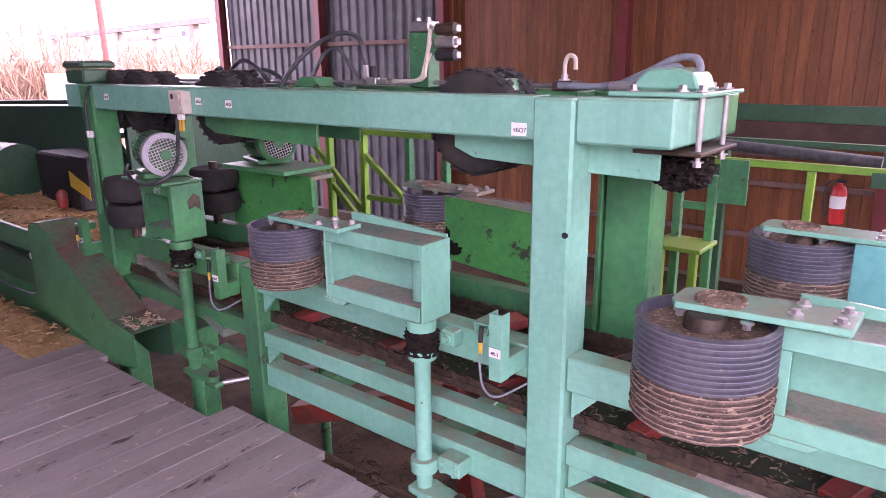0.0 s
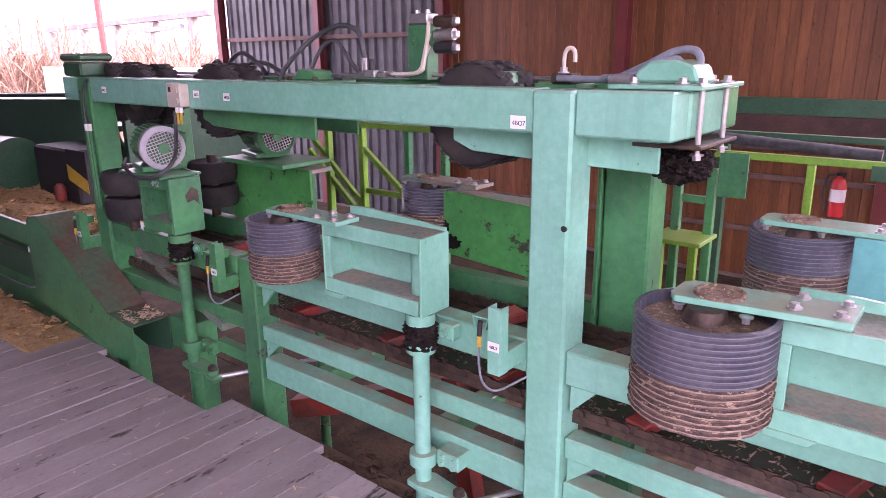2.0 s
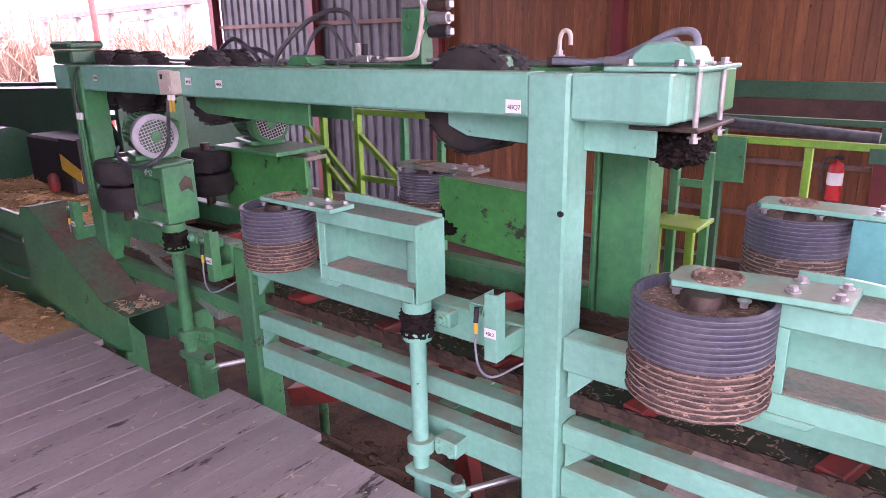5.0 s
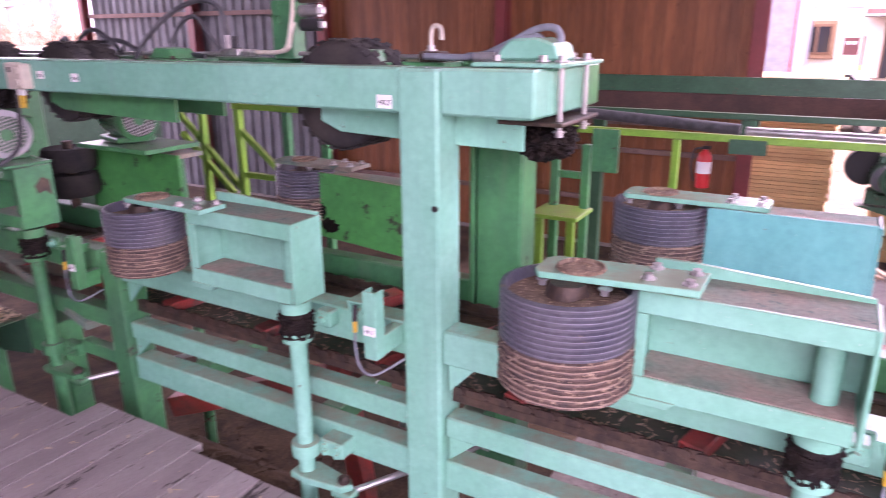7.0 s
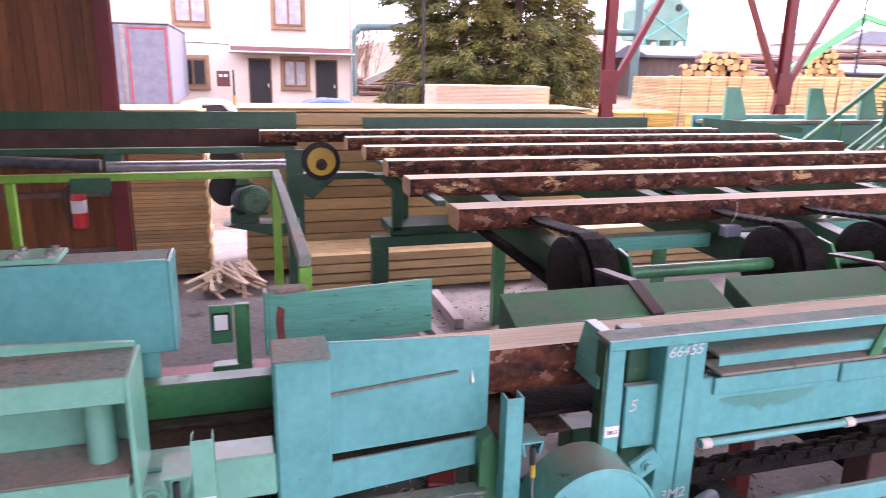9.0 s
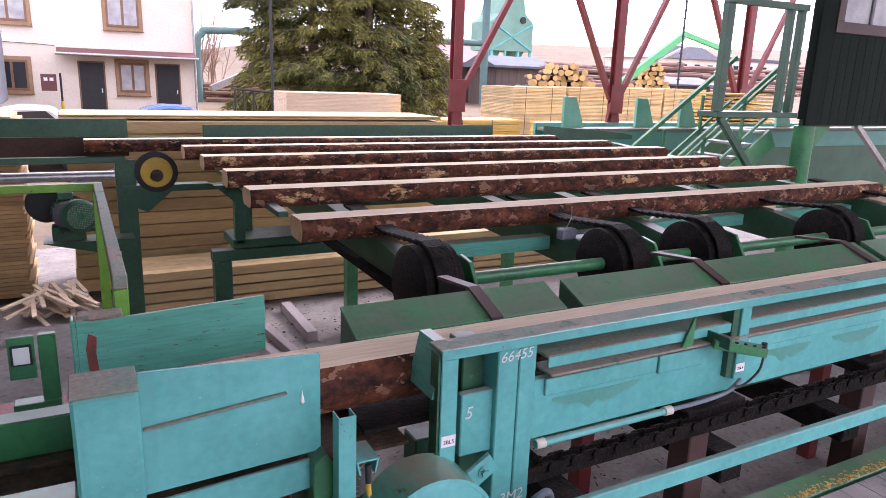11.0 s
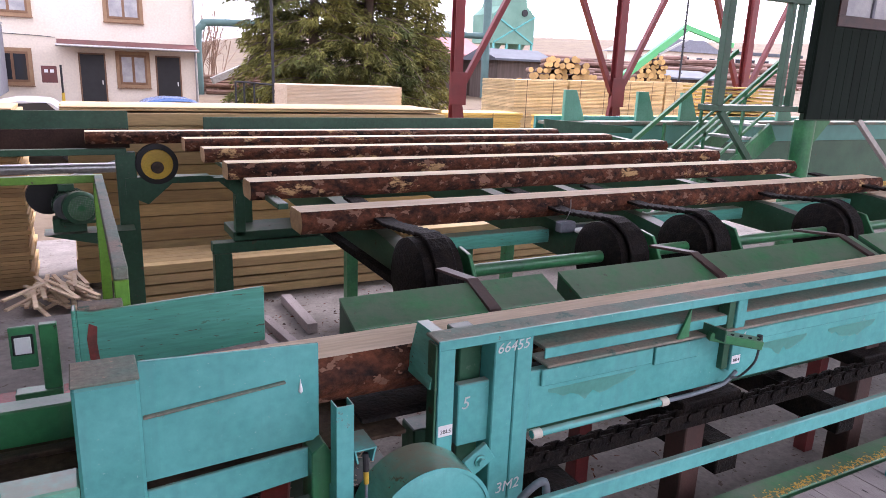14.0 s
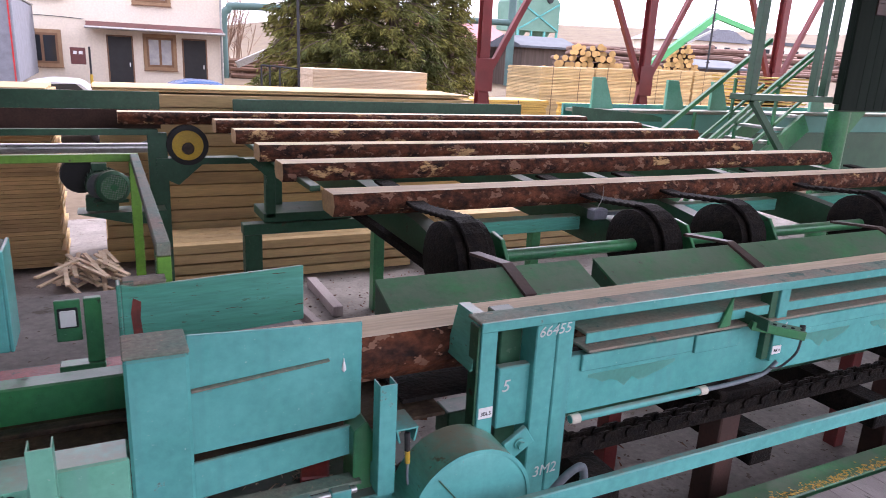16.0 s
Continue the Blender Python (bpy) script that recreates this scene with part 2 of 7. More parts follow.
M_drumd = mat("mud_worn_tread", (0.17, 0.115, 0.085), 0.9, var=(0.075, 0.058, 0.052), scale=22, amount=0.8, fine=60, bump=0.9, grain=(1, 1, 2.5), chips=(0.36, 0.27, 0.19), chip_scale=34, chip_size=0.60)
M_saw = mat("packed_sawdust", (0.26, 0.185, 0.125), 0.95, var=(0.13, 0.085, 0.055), scale=26, amount=0.7, fine=110, bump=0.8, chips=(0.42, 0.31, 0.20), chip_scale=90, chip_size=0.60)
M_steel = mat("galvanised_steel", (0.48, 0.48, 0.47), 0.42, 0.7, var=(0.35, 0.34, 0.33), scale=10, amount=0.3, spots=(0.2, 0.14, 0.1), spot_size=0.66)
M_chain = mat("oily_chain_steel", (0.042, 0.030, 0.024), 0.55, 0.35, var=(0.095, 0.062, 0.042), scale=20, amount=0.6, bump=0.3)
M_grease = mat("black_grease", (0.008, 0.007, 0.007), 0.8, var=(0.020, 0.015, 0.012), scale=18, amount=0.6, fine=60, bump=0.7, spots=(0.06, 0.042, 0.03), spot_scale=14, spot_size=0.66, spec=0.12)
M_white = mat("white_label", (0.80, 0.80, 0.79), 0.5, var=(0.72, 0.72, 0.71), amount=0.1, bump=0.0)
M_ink = mat("black_ink", (0.02, 0.02, 0.022), 0.6, amount=0.1, bump=0.0)
M_cream = mat("cream_plastic", (0.62, 0.57, 0.47), 0.5, var=(0.5, 0.46, 0.38), amount=0.2, bump=0.05)
M_yellow = mat("yellow_paint", (0.72, 0.47, 0.04), 0.45, var=(0.55, 0.36, 0.04), amount=0.3, spots=(0.12, 0.1, 0.06), spot_size=0.66)
M_red = mat("fire_red", (0.60, 0.03, 0.03), 0.35, var=(0.5, 0.03, 0.03), amount=0.15, bump=0.03)
M_dark = mat("dark_gap", (0.012, 0.012, 0.012), 0.8, amount=0.3)
M_hose = mat("black_hose", (0.03, 0.032, 0.036), 0.5, var=(0.07, 0.075, 0.08), scale=14, amount=0.3)
M_hoseg = mat("grey_hydraulic_hose", (0.20, 0.23, 0.26), 0.5, var=(0.13, 0.15, 0.17), scale=9, amount=0.3)
M_bark = mat("spruce_bark", (0.17, 0.058, 0.028), 0.9, var=(0.022, 0.013, 0.011), scale=13, amount=1.0, fine=42, bump=1.0, spots=(0.56, 0.36, 0.17), spot_scale=4.5, spot_size=0.60, spot_grain=(0.6, 1, 1.3), chips=(0.24, 0.13, 0.085), chip_scale=15, chip_size=0.585, grain=(0.7, 1, 1), island=0.15, spec=0.2)
M_sawn = mat("fresh_sawn_spruce", (0.66, 0.53, 0.38), 0.75, var=(0.56, 0.42, 0.28), scale=3.0, amount=0.35, fine=26, bump=0.25, grain=(0.25, 3, 3))
M_endgrain = mat("log_end_grain", (0.52, 0.33, 0.16), 0.8, var=(0.40, 0.24, 0.11), scale=12, amount=0.4)
M_plank = mat("grey_platform_planks", (0.40, 0.345, 0.335), 0.85, var=(0.31, 0.265, 0.255), scale=2.0, amount=0.28, fine=60, bump=0.3, grain=(3, 0.6, 1), spots=(0.07, 0.058, 0.055), spot_scale=8, spot_size=0.615, spot_grain=(1.5, 0.40, 1), chips=(0.20, 0.17, 0.16), chip_scale=22, chip_size=0.66, rand=0.09)
M_pine = mat("varnished_pine_boards", (0.25, 0.095, 0.036), 0.55, var=(0.175, 0.062, 0.024), scale=5.0, amount=0.4, fine=24, bump=0.1, grain=(3, 3, 0.35), spots=(0.07, 0.024, 0.010), spot_scale=13, spot_size=0.645, spot_grain=(1.2, 1, 0.8), rand=0.2)
M_zinc = mat("corrugated_zinc", (0.135, 0.145, 0.155), 0.55, 0.25, var=(0.085, 0.09, 0.10), scale=2.5, amount=0.4, streak=(0.16, 0.14, 0.125))
M_concrete = mat("yard_concrete", (0.255, 0.225, 0.205), 0.9, var=(0.165, 0.145, 0.13), scale=1.9, amount=0.45, fine=26, bump=0.35, spots=(0.13, 0.105, 0.085), spot_scale=4.0, spot_size=0.60, chips=(0.10, 0.075, 0.055), chip_scale=20, chip_size=0.65)
M_ground = mat("yard_earth", (0.155, 0.118, 0.085), 0.95, var=(0.20, 0.155, 0.10), scale=0.22, amount=0.5, fine=5, bump=0.4, spots=(0.10, 0.075, 0.05), spot_scale=0.6, spot_size=0.58, spec=0.1)
M_shelf = mat("dust_smeared_shelf", (0.36, 0.255, 0.21), 0.9, var=(0.19, 0.24, 0.19), scale=5, amount=0.45, fine=50, bump=0.3, spots=(0.20, 0.10, 0.08), spot_scale=7, spot_size=0.60)
M_lumber = mat("stacked_boards", (0.62, 0.45, 0.21), 0.8, var=(0.48, 0.33, 0.16), scale=2.0, amount=0.35, fine=20, bump=0.15, grain=(0.3, 0.3, 3), spots=(0.30, 0.18, 0.08), spot_scale=9, spot_size=0.66, rand=0.16)
M_lumberi = mat("far_stacked_boards", (0.68, 0.52, 0.28), 0.8, var=(0.54, 0.40, 0.20), scale=2.0, amount=0.3, fine=20, bump=0.0, island=0.22)
M_fresh = mat("fresh_yellow_planks", (0.78, 0.53, 0.14), 0.8, var=(0.66, 0.42, 0.10), scale=2.0, amount=0.3, fine=20, bump=0.0, island=0.2)
M_plaster = mat("cream_render", (0.80, 0.715, 0.60), 0.9, var=(0.74, 0.65, 0.53), scale=0.6, amount=0.2, fine=12, bump=0.1)
M_brown = mat("brown_window_frame", (0.24, 0.13, 0.07), 0.6, var=(0.19, 0.10, 0.05), amount=0.3)
M_roofred = mat("dark_red_metal_roof", (0.16, 0.05, 0.045), 0.5, var=(0.12, 0.04, 0.04), amount=0.3)
M_roof = mat("grey_sheet_roof", (0.105, 0.12, 0.14), 0.8, 0.0, var=(0.08, 0.09, 0.105), scale=0.8, amount=0.3)
M_needle = mat("spruce_needles", (0.070, 0.088, 0.028), 0.8, var=(0.20, 0.185, 0.045), scale=0.5, amount=0.5, fine=7, bump=0.0, island=0.5, spec=0.2)
M_trunk = mat("tree_bark", (0.10, 0.07, 0.05), 0.9, amount=0.6)
M_twig = mat("bare_twigs", (0.24, 0.16, 0.12), 0.9, var=(0.32, 0.21, 0.14), amount=0.4)
M_palegreen = mat("pale_green_sheet", (0.165, 0.315, 0.24), 0.7, var=(0.12, 0.25, 0.19), scale=0.4, amount=0.3)
M_greyblue = mat("grey_blue_panel", (0.22, 0.23, 0.27), 0.6, amount=0.3)
M_glass = bpy.data.materials.new("window_glass")
M_glass.use_nodes = True
M_glass.node_tree.nodes["Principled BSDF"].inputs["Base Color"].default_value = (0.02, 0.024, 0.03, 1)
M_glass.node_tree.nodes["Principled BSDF"].inputs["Roughness"].default_value = 0.08
M_oldteal = mat("old_dark_teal_paint", (0.085, 0.30, 0.25), 0.4, var=(0.07, 0.26, 0.21), scale=4, amount=0.25, bump=0.04)
M_worn = mat("green_paint_worn_to_brown", (0.15, 0.085, 0.065), 0.7, var=(0.06, 0.16, 0.085), scale=3.5, amount=0.5, fine=30, bump=0.15, spots=(0.22, 0.15, 0.11), spot_scale=6, spot_size=0.62)
# near-black brown: bark litter, and the shade painted on the lower floors
M_pit = mat("dark_litter_and_shade", (0.050, 0.036, 0.026), 0.95, var=(0.11, 0.075, 0.048), scale=4, amount=0.7, fine=45, bump=0.6, spec=0.15)
M_gteal = mat("weathered_green_teal_paint", (0.085, 0.34, 0.24), 0.4, var=(0.12, 0.40, 0.32), scale=2.5, amount=0.4, fine=16, bump=0.06, grain=(0.5, 1, 5), spots=(0.09, 0.10, 0.05), spot_scale=10, spot_size=0.63, spot_grain=(0.7, 1, 2), chips=(0.10, 0.07, 0.045), chip_scale=30, chip_size=0.66, dust=DUST)
M_chalk = mat("chalk", (0.60, 0.62, 0.60), 0.9, var=(0.42, 0.50, 0.48), scale=60, amount=0.4, bump=0)
M_lgrey = mat("light_grey_enamel", (0.50, 0.50, 0.53), 0.4, var=(0.40, 0.40, 0.43), scale=6, amount=0.2, bump=0.03)
M_girt = mat("dusty_brown_timber_rail", (0.22, 0.145, 0.125), 0.85, var=(0.15, 0.095, 0.08), scale=4, amount=0.5, bump=0.2)
M_beltdark = mat("rust_dark_steel", (0.055, 0.035, 0.030), 0.7, var=(0.09, 0.05, 0.04), scale=3, amount=0.5, bump=0.15, spec=0.2)


# ---- the large structure ----
def ground_height(x, y):
    """Level yard near the shed, rising gently towards the house and the hills."""
    def s(a, b, v):
        t = min(1, max(0, (v - a) / (b - a)))
        return t * t * (3 - 2 * t)
    return G + 0.85 * s(12, 30, y) + 7.0 * s(45, 260, math.hypot(x, y)) * (0.35 + 0.65 * s(-20, 90, x)) + 9.0 * s(130, 330, math.hypot(x, y)) * s(0, 120, x) + 1.4 * s(43, 54, y) * s(28, 40, x)


def make_ground():
    bm = nb()
    lines = sorted({-1500, -700, -300, -150, -80, -40, -20, -10, 0, 8, 12, 15, 18, 21, 24, 27, 30, 35, 42, 50, 60, 75, 95, 120, 150, 190, 240, 300, 420, 700, 1500})
    grid = [[bm.verts.new((x, y, ground_height(x, y))) for x in lines] for y in lines]
    for j in range(len(lines) - 1):
        for i in range(len(lines) - 1):
            bm.faces.new((grid[j][i], grid[j][i + 1], grid[j + 1][i + 1], grid[j + 1][i]))
    return solo("ground", bm, M_ground, "pale trampled earth of the sawmill yard", "ground", kind="structure", smooth=True)


make_ground()
solo("floor", box(-14, 24, 2.1, 8.9, G - 0.1, G + 0.02, bev=0), M_concrete, "dusty concrete floor slab below the machines", "floor", kind="structure")

solo("pavement", box(-9, 13, 8.92, 12.2, G - 0.05, G + 0.015, bev=0), M_concrete, "pale trodden yard pavement between the lumber stacks", "pavement", kind="structure")

# timber platform on which the camera stands: planks laid across, notched edge
platform = tagged(solo("platform", box(-9, 12, -2.6, 1.72, P - 0.25, P - 0.045, bev=0), M_dark, "grey weathered timber platform beside the machine", "platform", kind="structure"))
random.seed(3)
x = -8.9
while x < 11.8:
    w = random.uniform(0.13, 0.16)
    edge = (1.82 if x > -2.3 else 1.79) + random.uniform(-0.012, 0.012)
    if -4.1 < x < -2.95:
        edge = 1.73
    if -2.95 <= x < -2.3:
        edge = 1.88
    if x > 2.4:
        edge = 1.93
    y = -1.4 if -6 < x < 6 else 0.6
    link("plank", box(x, x + w - 0.004, y, edge, P - 0.04, P + random.uniform(-0.002, 0.002), bev=0.002), M_plank, platform)
    x += w


def corrugated(name, x0, x1, y, z0, z1, label):
    bm = nb()
    n = int((x1 - x0) / 0.035)
    top, bot = [], []
    for i in range(n + 1):
        x = x0 + (x1 - x0) * i / n
        k = i % 6
        d = 0.0 if k in (0, 1, 2) else -0.035
        top.append(bm.verts.new((x, y + d, z1)))
        bot.append(bm.verts.new((x, y + d, z0)))
    for i in range(n):
        bm.faces.new((bot[i], bot[i + 1], top[i + 1], top[i]))
    bx(bm, x0, x1, y + 0.03, y + 0.06, z0, z1, bev=0)
    return solo(name, bm, M_zinc, label, "wall", kind="structure")


# rear wall of the shed: zinc sheeting, then varnished pine boards between red columns
WY = 8.8
corrugated("wall_rear_sheet", -12.7, -7.05, WY, G, 5.6, "corrugated zinc sheet wall")
wood_wall = solo("wall_rear_boards", box(-7.0, -0.92, WY + 0.03, WY + 0.12, G, 5.6, bev=0), M_pine, "varnished vertical pine board wall", "wall", kind="structure")
board = [box(-w / 2, w / 2, -0.012, 0.0, G, 5.5, bev=0.004) for w in (0.116,)]
bd = board[0]
first = None
x, k = -6.94, 0
while x < -1.0:
    if first is None:
        first = link("board", bd, M_pine, wood_wall)
        first.location = (x, WY + 0.028, 0)
    else:
        o = new("board", first.data)
        o.parent, o.location = wood_wall, (x, WY + 0.028 + random.uniform(-0.002, 0.002), 0)
    x += 0.12
for cx, nm in ((-12.78, 0), (-9.8, 0), (-6.98, 0), (-4.0, 0), (-0.9, 0)):
    bm = nb()
    bx(bm, cx - 0.075, cx + 0.075, WY - 0.19, WY - 0.18, G, 5.6, bev=0)
    bx(bm, cx - 0.075, cx + 0.075, WY - 0.03, WY - 0.02, G, 5.6, bev=0)
    bx(bm, cx - 0.006, cx + 0.006, WY - 0.18, WY - 0.03, G, 5.6, bev=0)
    solo("steel_column", bm, M_redsteel, "dark red steel I-section wall column", "column", "wall columns", kind="structure")
for z in (-0.55, 0.1, 0.45):
    solo("girt", box(-6.9, -1.0, WY - 0.06, WY - 0.015, z, z + 0.06, bev=0.003), M_girt, "dusty brown horizontal wall rail", "rail", "wall rails", kind="structure")
for z in (1.85, 0.7):
    solo("girt", box(-12.7, -7.06, WY - 0.10, WY - 0.05, z, z + 0.07, bev=0.003), M_girt, "rusty horizontal rail on the zinc wall", "rail", "wall rails", kind="structure")

# roof over the line, carried by the columns; unseen, edges set for light
roof = nb()
bx(roof, -13, 26, -2.7, 9.0, 5.75, 5.85, bev=0)
solo("ceiling", roof, M_zinc, "unseen sheet metal shed roof", "ceiling", kind="structure")
# unseen walls, added to keep sky light off the machine's left end
solo("wall_front", box(-13, -0.5, -2.75, -2.65, G, 5.74, bev=0), M_zinc, "unseen sheet metal front wall added to shade the left", "wall", kind="structure")
solo("wall_left", box(-13.1, -13.0, -2.64, 3.2, G, 5.74, bev=0), M_zinc, "unseen sheet metal end wall added to shade the left", "wall", kind="structure")


# red lattice columns at the open side
def ycolumn(cx, cy, spread):
    base = ground_height(cx, cy)
    t = thing("roof_column", (cx, cy, base), "red oxide steel roof column with splayed braces", "column", "roof columns", kind="structure")
    for s in (-1, 1):
        b = nb()
        bx(b, cx - 0.11, cx + 0.11, cy + s * 0.09 - 0.012, cy + s * 0.09 + 0.012, base, 5.75)
        part("flange", b, M_redsteel, t)
    part("web", box(cx - 0.012, cx + 0.012, cy - 0.078, cy + 0.078, base, 5.75), M_redsteel, t)
    for s in spread:
        part("brace", bar(nb(), (cx + 0.12 * (1 if s > 0 else -1), cy, 1.25), (cx + s, cy, 4.6), 0.12, 0.12), M_redsteel, t)
        part("brace_foot", bar(nb(), (cx + 0.06 * (1 if s > 0 else -1), cy, 1.15), (cx + 0.35 * (1 if s > 0 else -1), cy, -0.4), 0.10, 0.10), M_redsteel, t)
    part("gusset", box(cx - 0.2, cx + 0.2, cy - 0.13, cy - 0.105, 0.9, 1.6), M_redsteel, t)
    return t


ycolumn(8.05, 14.0, (2.0,))
ycolumn(12.6, 14.0, (-1.9, 1.9))
ycolumn(17.2, 14.0, (-1.9, 1.9))


# ---- logs ----
def cant(name, x0, x1, y, ztop, w, h, label, group, yaw=0.0, seed=0):
    """A log sawn flat above and below, bark left on its rounded sides."""
    t = thing(name, (x0, y, ztop - h), label, "log", group)
    n = 60
    bark, flat = nb(), nb()
    sides = {}
    for s in (-1, 1):
        rows = []
        for i in range(n + 1):
            x = x0 + (x1 - x0) * i / n
            row = []
            for k in range(9):
                a = -1 + 2 * k / 8
                bulge = 0.035 * (1 - a * a)
                wob = 0.006 * noise.noise((x * 4 + seed, a * 1.5, s * 3)) + 0.012 * noise.noise((x * 0.7 + seed, s * 5, 0)) * (1 - 0.3 * a)
                row.append((x, y + s * (w / 2 + bulge + wob) + (x - x0) * yaw, ztop - h / 2 + a * h / 2))
            rows.append(row)
        sides[s] = rows
        vs = [[bark.verts.new(p) for p in r] for r in rows]
        for i in range(n):
            for k in range(8):
                q = (vs[i][k], vs[i + 1][k], vs[i + 1][k + 1], vs[i][k + 1])
                bark.faces.new(q if s < 0 else q[::-1])
    for k in (0, 8):
        va = [flat.verts.new(r[k]) for r in sides[-1]]
        vb = [flat.verts.new(r[k]) for r in sides[1]]
        for i in range(n):
            q = (va[i], va[i + 1], vb[i + 1], vb[i])
            flat.faces.new(q if k == 8 else q[::-1])
    for i in (0, n):
        end = nb()
        ring = [end.verts.new(p) for p in sides[-1][i]] + [end.verts.new(p) for p in sides[1][i][::-1]]
        end.faces.new(ring if i else ring[::-1])
        part("end_face", end, M_endgrain, t)
    part("bark", bark, M_bark, t, "flaky red-brown bark", smooth=True)
    part("sawn_face", flat, M_sawn, t, "pale freshly sawn face")
    return t


cant("cant_log", 0.53, 5.6, 2.345, 0.715, 0.17, 0.155, "freshly sawn spruce cant with bark edges in the feed trough", "", seed=1)
LOGS = ((1.77, 7.9, 4.58, 0.712, 0.21, 0.145, 2), (1.60, 7.4, 5.22, 0.81, 0.20, 0.13, 3), (1.57, 6.95, 5.85, 0.855, 0.18, 0.13, 4),
        (1.52, 6.9, 6.60, 0.885, 0.18, 0.12, 5), (1.45, 6.6, 7.25, 0.905, 0.17, 0.12, 6), (0.63, 6.2, 7.85, 0.92, 0.17, 0.12, 7))
for a, b, y, z, w, h, s in LOGS:
    cant("deck_log", a, b, y, z, w, h, "two-side sawn log with red-brown bark lying on the chain deck", "logs on the chain deck", seed=s)

# ---- roller feed machine over the line ----
def lettering(text, size, at, right, up, material, parent, name="lettering", thick=0.0006, slant=0.0):
    """Raised letters whose baseline starts at `at`, along right, upright along up."""
    cu = bpy.data.curves.new(name, "FONT")
    cu.body, cu.size, cu.extrude, cu.shear = text, size, thick, slant
    tmp = bpy.data.objects.new(name, cu)
    me = bpy.data.meshes.new_from_object(tmp)
    r, u = Vector(right).normalized(), Vector(up).normalized()
    m = Matrix((r, u, r.cross(u))).transposed().to_4x4()
    m.translation = Vector(at) - ORG[parent]
    me.transform(m)
    me.materials.clear()
    me.materials.append(material)
    bpy.data.objects.remove(tmp)
    ob = new(name, me)
    ob.parent = parent
    ORG[ob] = ORG[parent]
    return ob


def bolt(bm, p, r=0.011, h=0.010, axis=(0, 0, 1)):
    a = Vector(axis)
    cyl(bm, Vector(p), Vector(p) + a * h * 0.3, r * 1.5, 14)
    cyl(bm, Vector(p) + a * h * 0.3, Vector(p) + a * h * 1.2, r, 6)
    return bm


def tag_plate(x0, x1, y, z0, z1, text, parent):
    p = part("code_label", box(x0, x1, y - 0.002, y, z0, z1, bev=0), M_white, parent, "small white code label")
    s = (z1 - z0) * 0.50
    lettering(text, s, (x0 + (x1 - x0) * 0.12, y - 0.0025, z0 + (z1 - z0) * 0.28), (1, 0, 0), (0, 0, 1), M_ink, p)
    return p


F = 2.05
feed = thing("feed_machine", (-2.75, 2.3, G), "mint green welded steel roller feed machine, paint chipped", "sawmill machine")
part("front_beam", box(-4.74, -1.229, F, F + 0.12, 1.314, 1.461, bev=0.008), M_mint, feed)
part("front_beam", box(-1.074, -0.752, F, F + 0.12, 1.314, 1.461, bev=0.008), M_mint, feed)
part("rear_beam", box(-4.74, -0.752, 2.53, 2.65, 1.314, 1.461, bev=0.008), M_green, feed)
part("end_beam", box(-0.87, -0.747, F + 0.122, 2.528, 1.314, 1.459, bev=0.008), M_mint, feed)
part("end_beam", box(-4.74, -4.6, F + 0.122, 2.528, 1.314, 1.459, bev=0.008), M_green, feed)
post = part("post", box(-1.228, -1.075, F - 0.012, F + 0.14, G, 1.458, bev=0.01), M_mint, feed)
part("bolt_hole", cyl(nb(), (-1.09, F - 0.0135, 1.008), (-1.09, F + 0.02, 1.008), 0.011, 16), M_dark, post)
part("post", box(-4.52, -4.36, F - 0.012, F + 0.14, G, 1.458, bev=0.01), M_green, feed)
part("rear_post", box(-1.20, -1.0, 2.55, 2.70, G, 1.314, bev=0.01), M_green, feed)
part("rear_post_channel", box(-1.225, -1.205, 2.54, 2.70, 0.45, 1.30, bev=0.004), M_green, feed)
part("rear_post", box(-4.52, -4.36, 2.55, 2.70, G, 1.314, bev=0.01), M_green, feed)
sp = part("short_post", box(-3.005, -2.872, F, F + 0.15, G, 0.56, bev=0.008), M_green, feed)
part("bolt_hole", cyl(nb(), (-2.864, F + 0.06, 0.46), (-2.87, F + 0.06, 0.46), 0.012, 14), M_dark, sp)
for x0, x1 in ((-2.863, -1.23), (-1.073, 0.50)):
    part("upper_rail", box(x0, x1, F + 0.005, F + 0.11, 0.435, 0.565, bev=0.006), M_mint, feed)
    part("middle_rail", box(x0, x1, F + 0.02, F + 0.11, 0.13, 0.215, bev=0.006), M_mint, feed)
    part("lower_rail", box(x0, x1, F + 0.02, F + 0.12, -0.095, 0.030, bev=0.006), M_mint, feed)
# left rails repeat the mint ones in green, painting in the dimmer light
part("upper_rail", box(-4.355, -3.02, F + 0.005, F + 0.11, 0.435, 0.565, bev=0.006), M_green, feed)
part("middle_rail", box(-4.355, -3.02, F + 0.02, F + 0.11, 0.15, 0.24, bev=0.006), M_green, feed)
part("rear_rail", box(-4.35, -1.21, 2.56, 2.64, 0.435, 0.565, bev=0.006), M_green, feed)
part("rear_rail", box(-0.99, 1.45, 2.56, 2.64, 0.435, 0.565, bev=0.006), M_green, feed)
for cx in (-2.5, -1.7, -1.15, -0.3):
    part("cross_tie", box(cx - 0.05, cx + 0.05, F + 0.122, 2.56, -0.06, 0.03, bev=0.004), M_green, feed)
for cx, m in ((-2.85, M_mint), (-1.06, M_mint)):
    part("gusset", prism(nb(), [(cx, 0.435), (cx + 0.11, 0.435), (cx, 0.32)], "y", F + 0.03, F + 0.045), m, feed)
    part("gusset", prism(nb(), [(cx, 0.13), (cx + 0.11, 0.13), (cx, 0.032)], "y", F + 0.03, F + 0.045), m, feed)
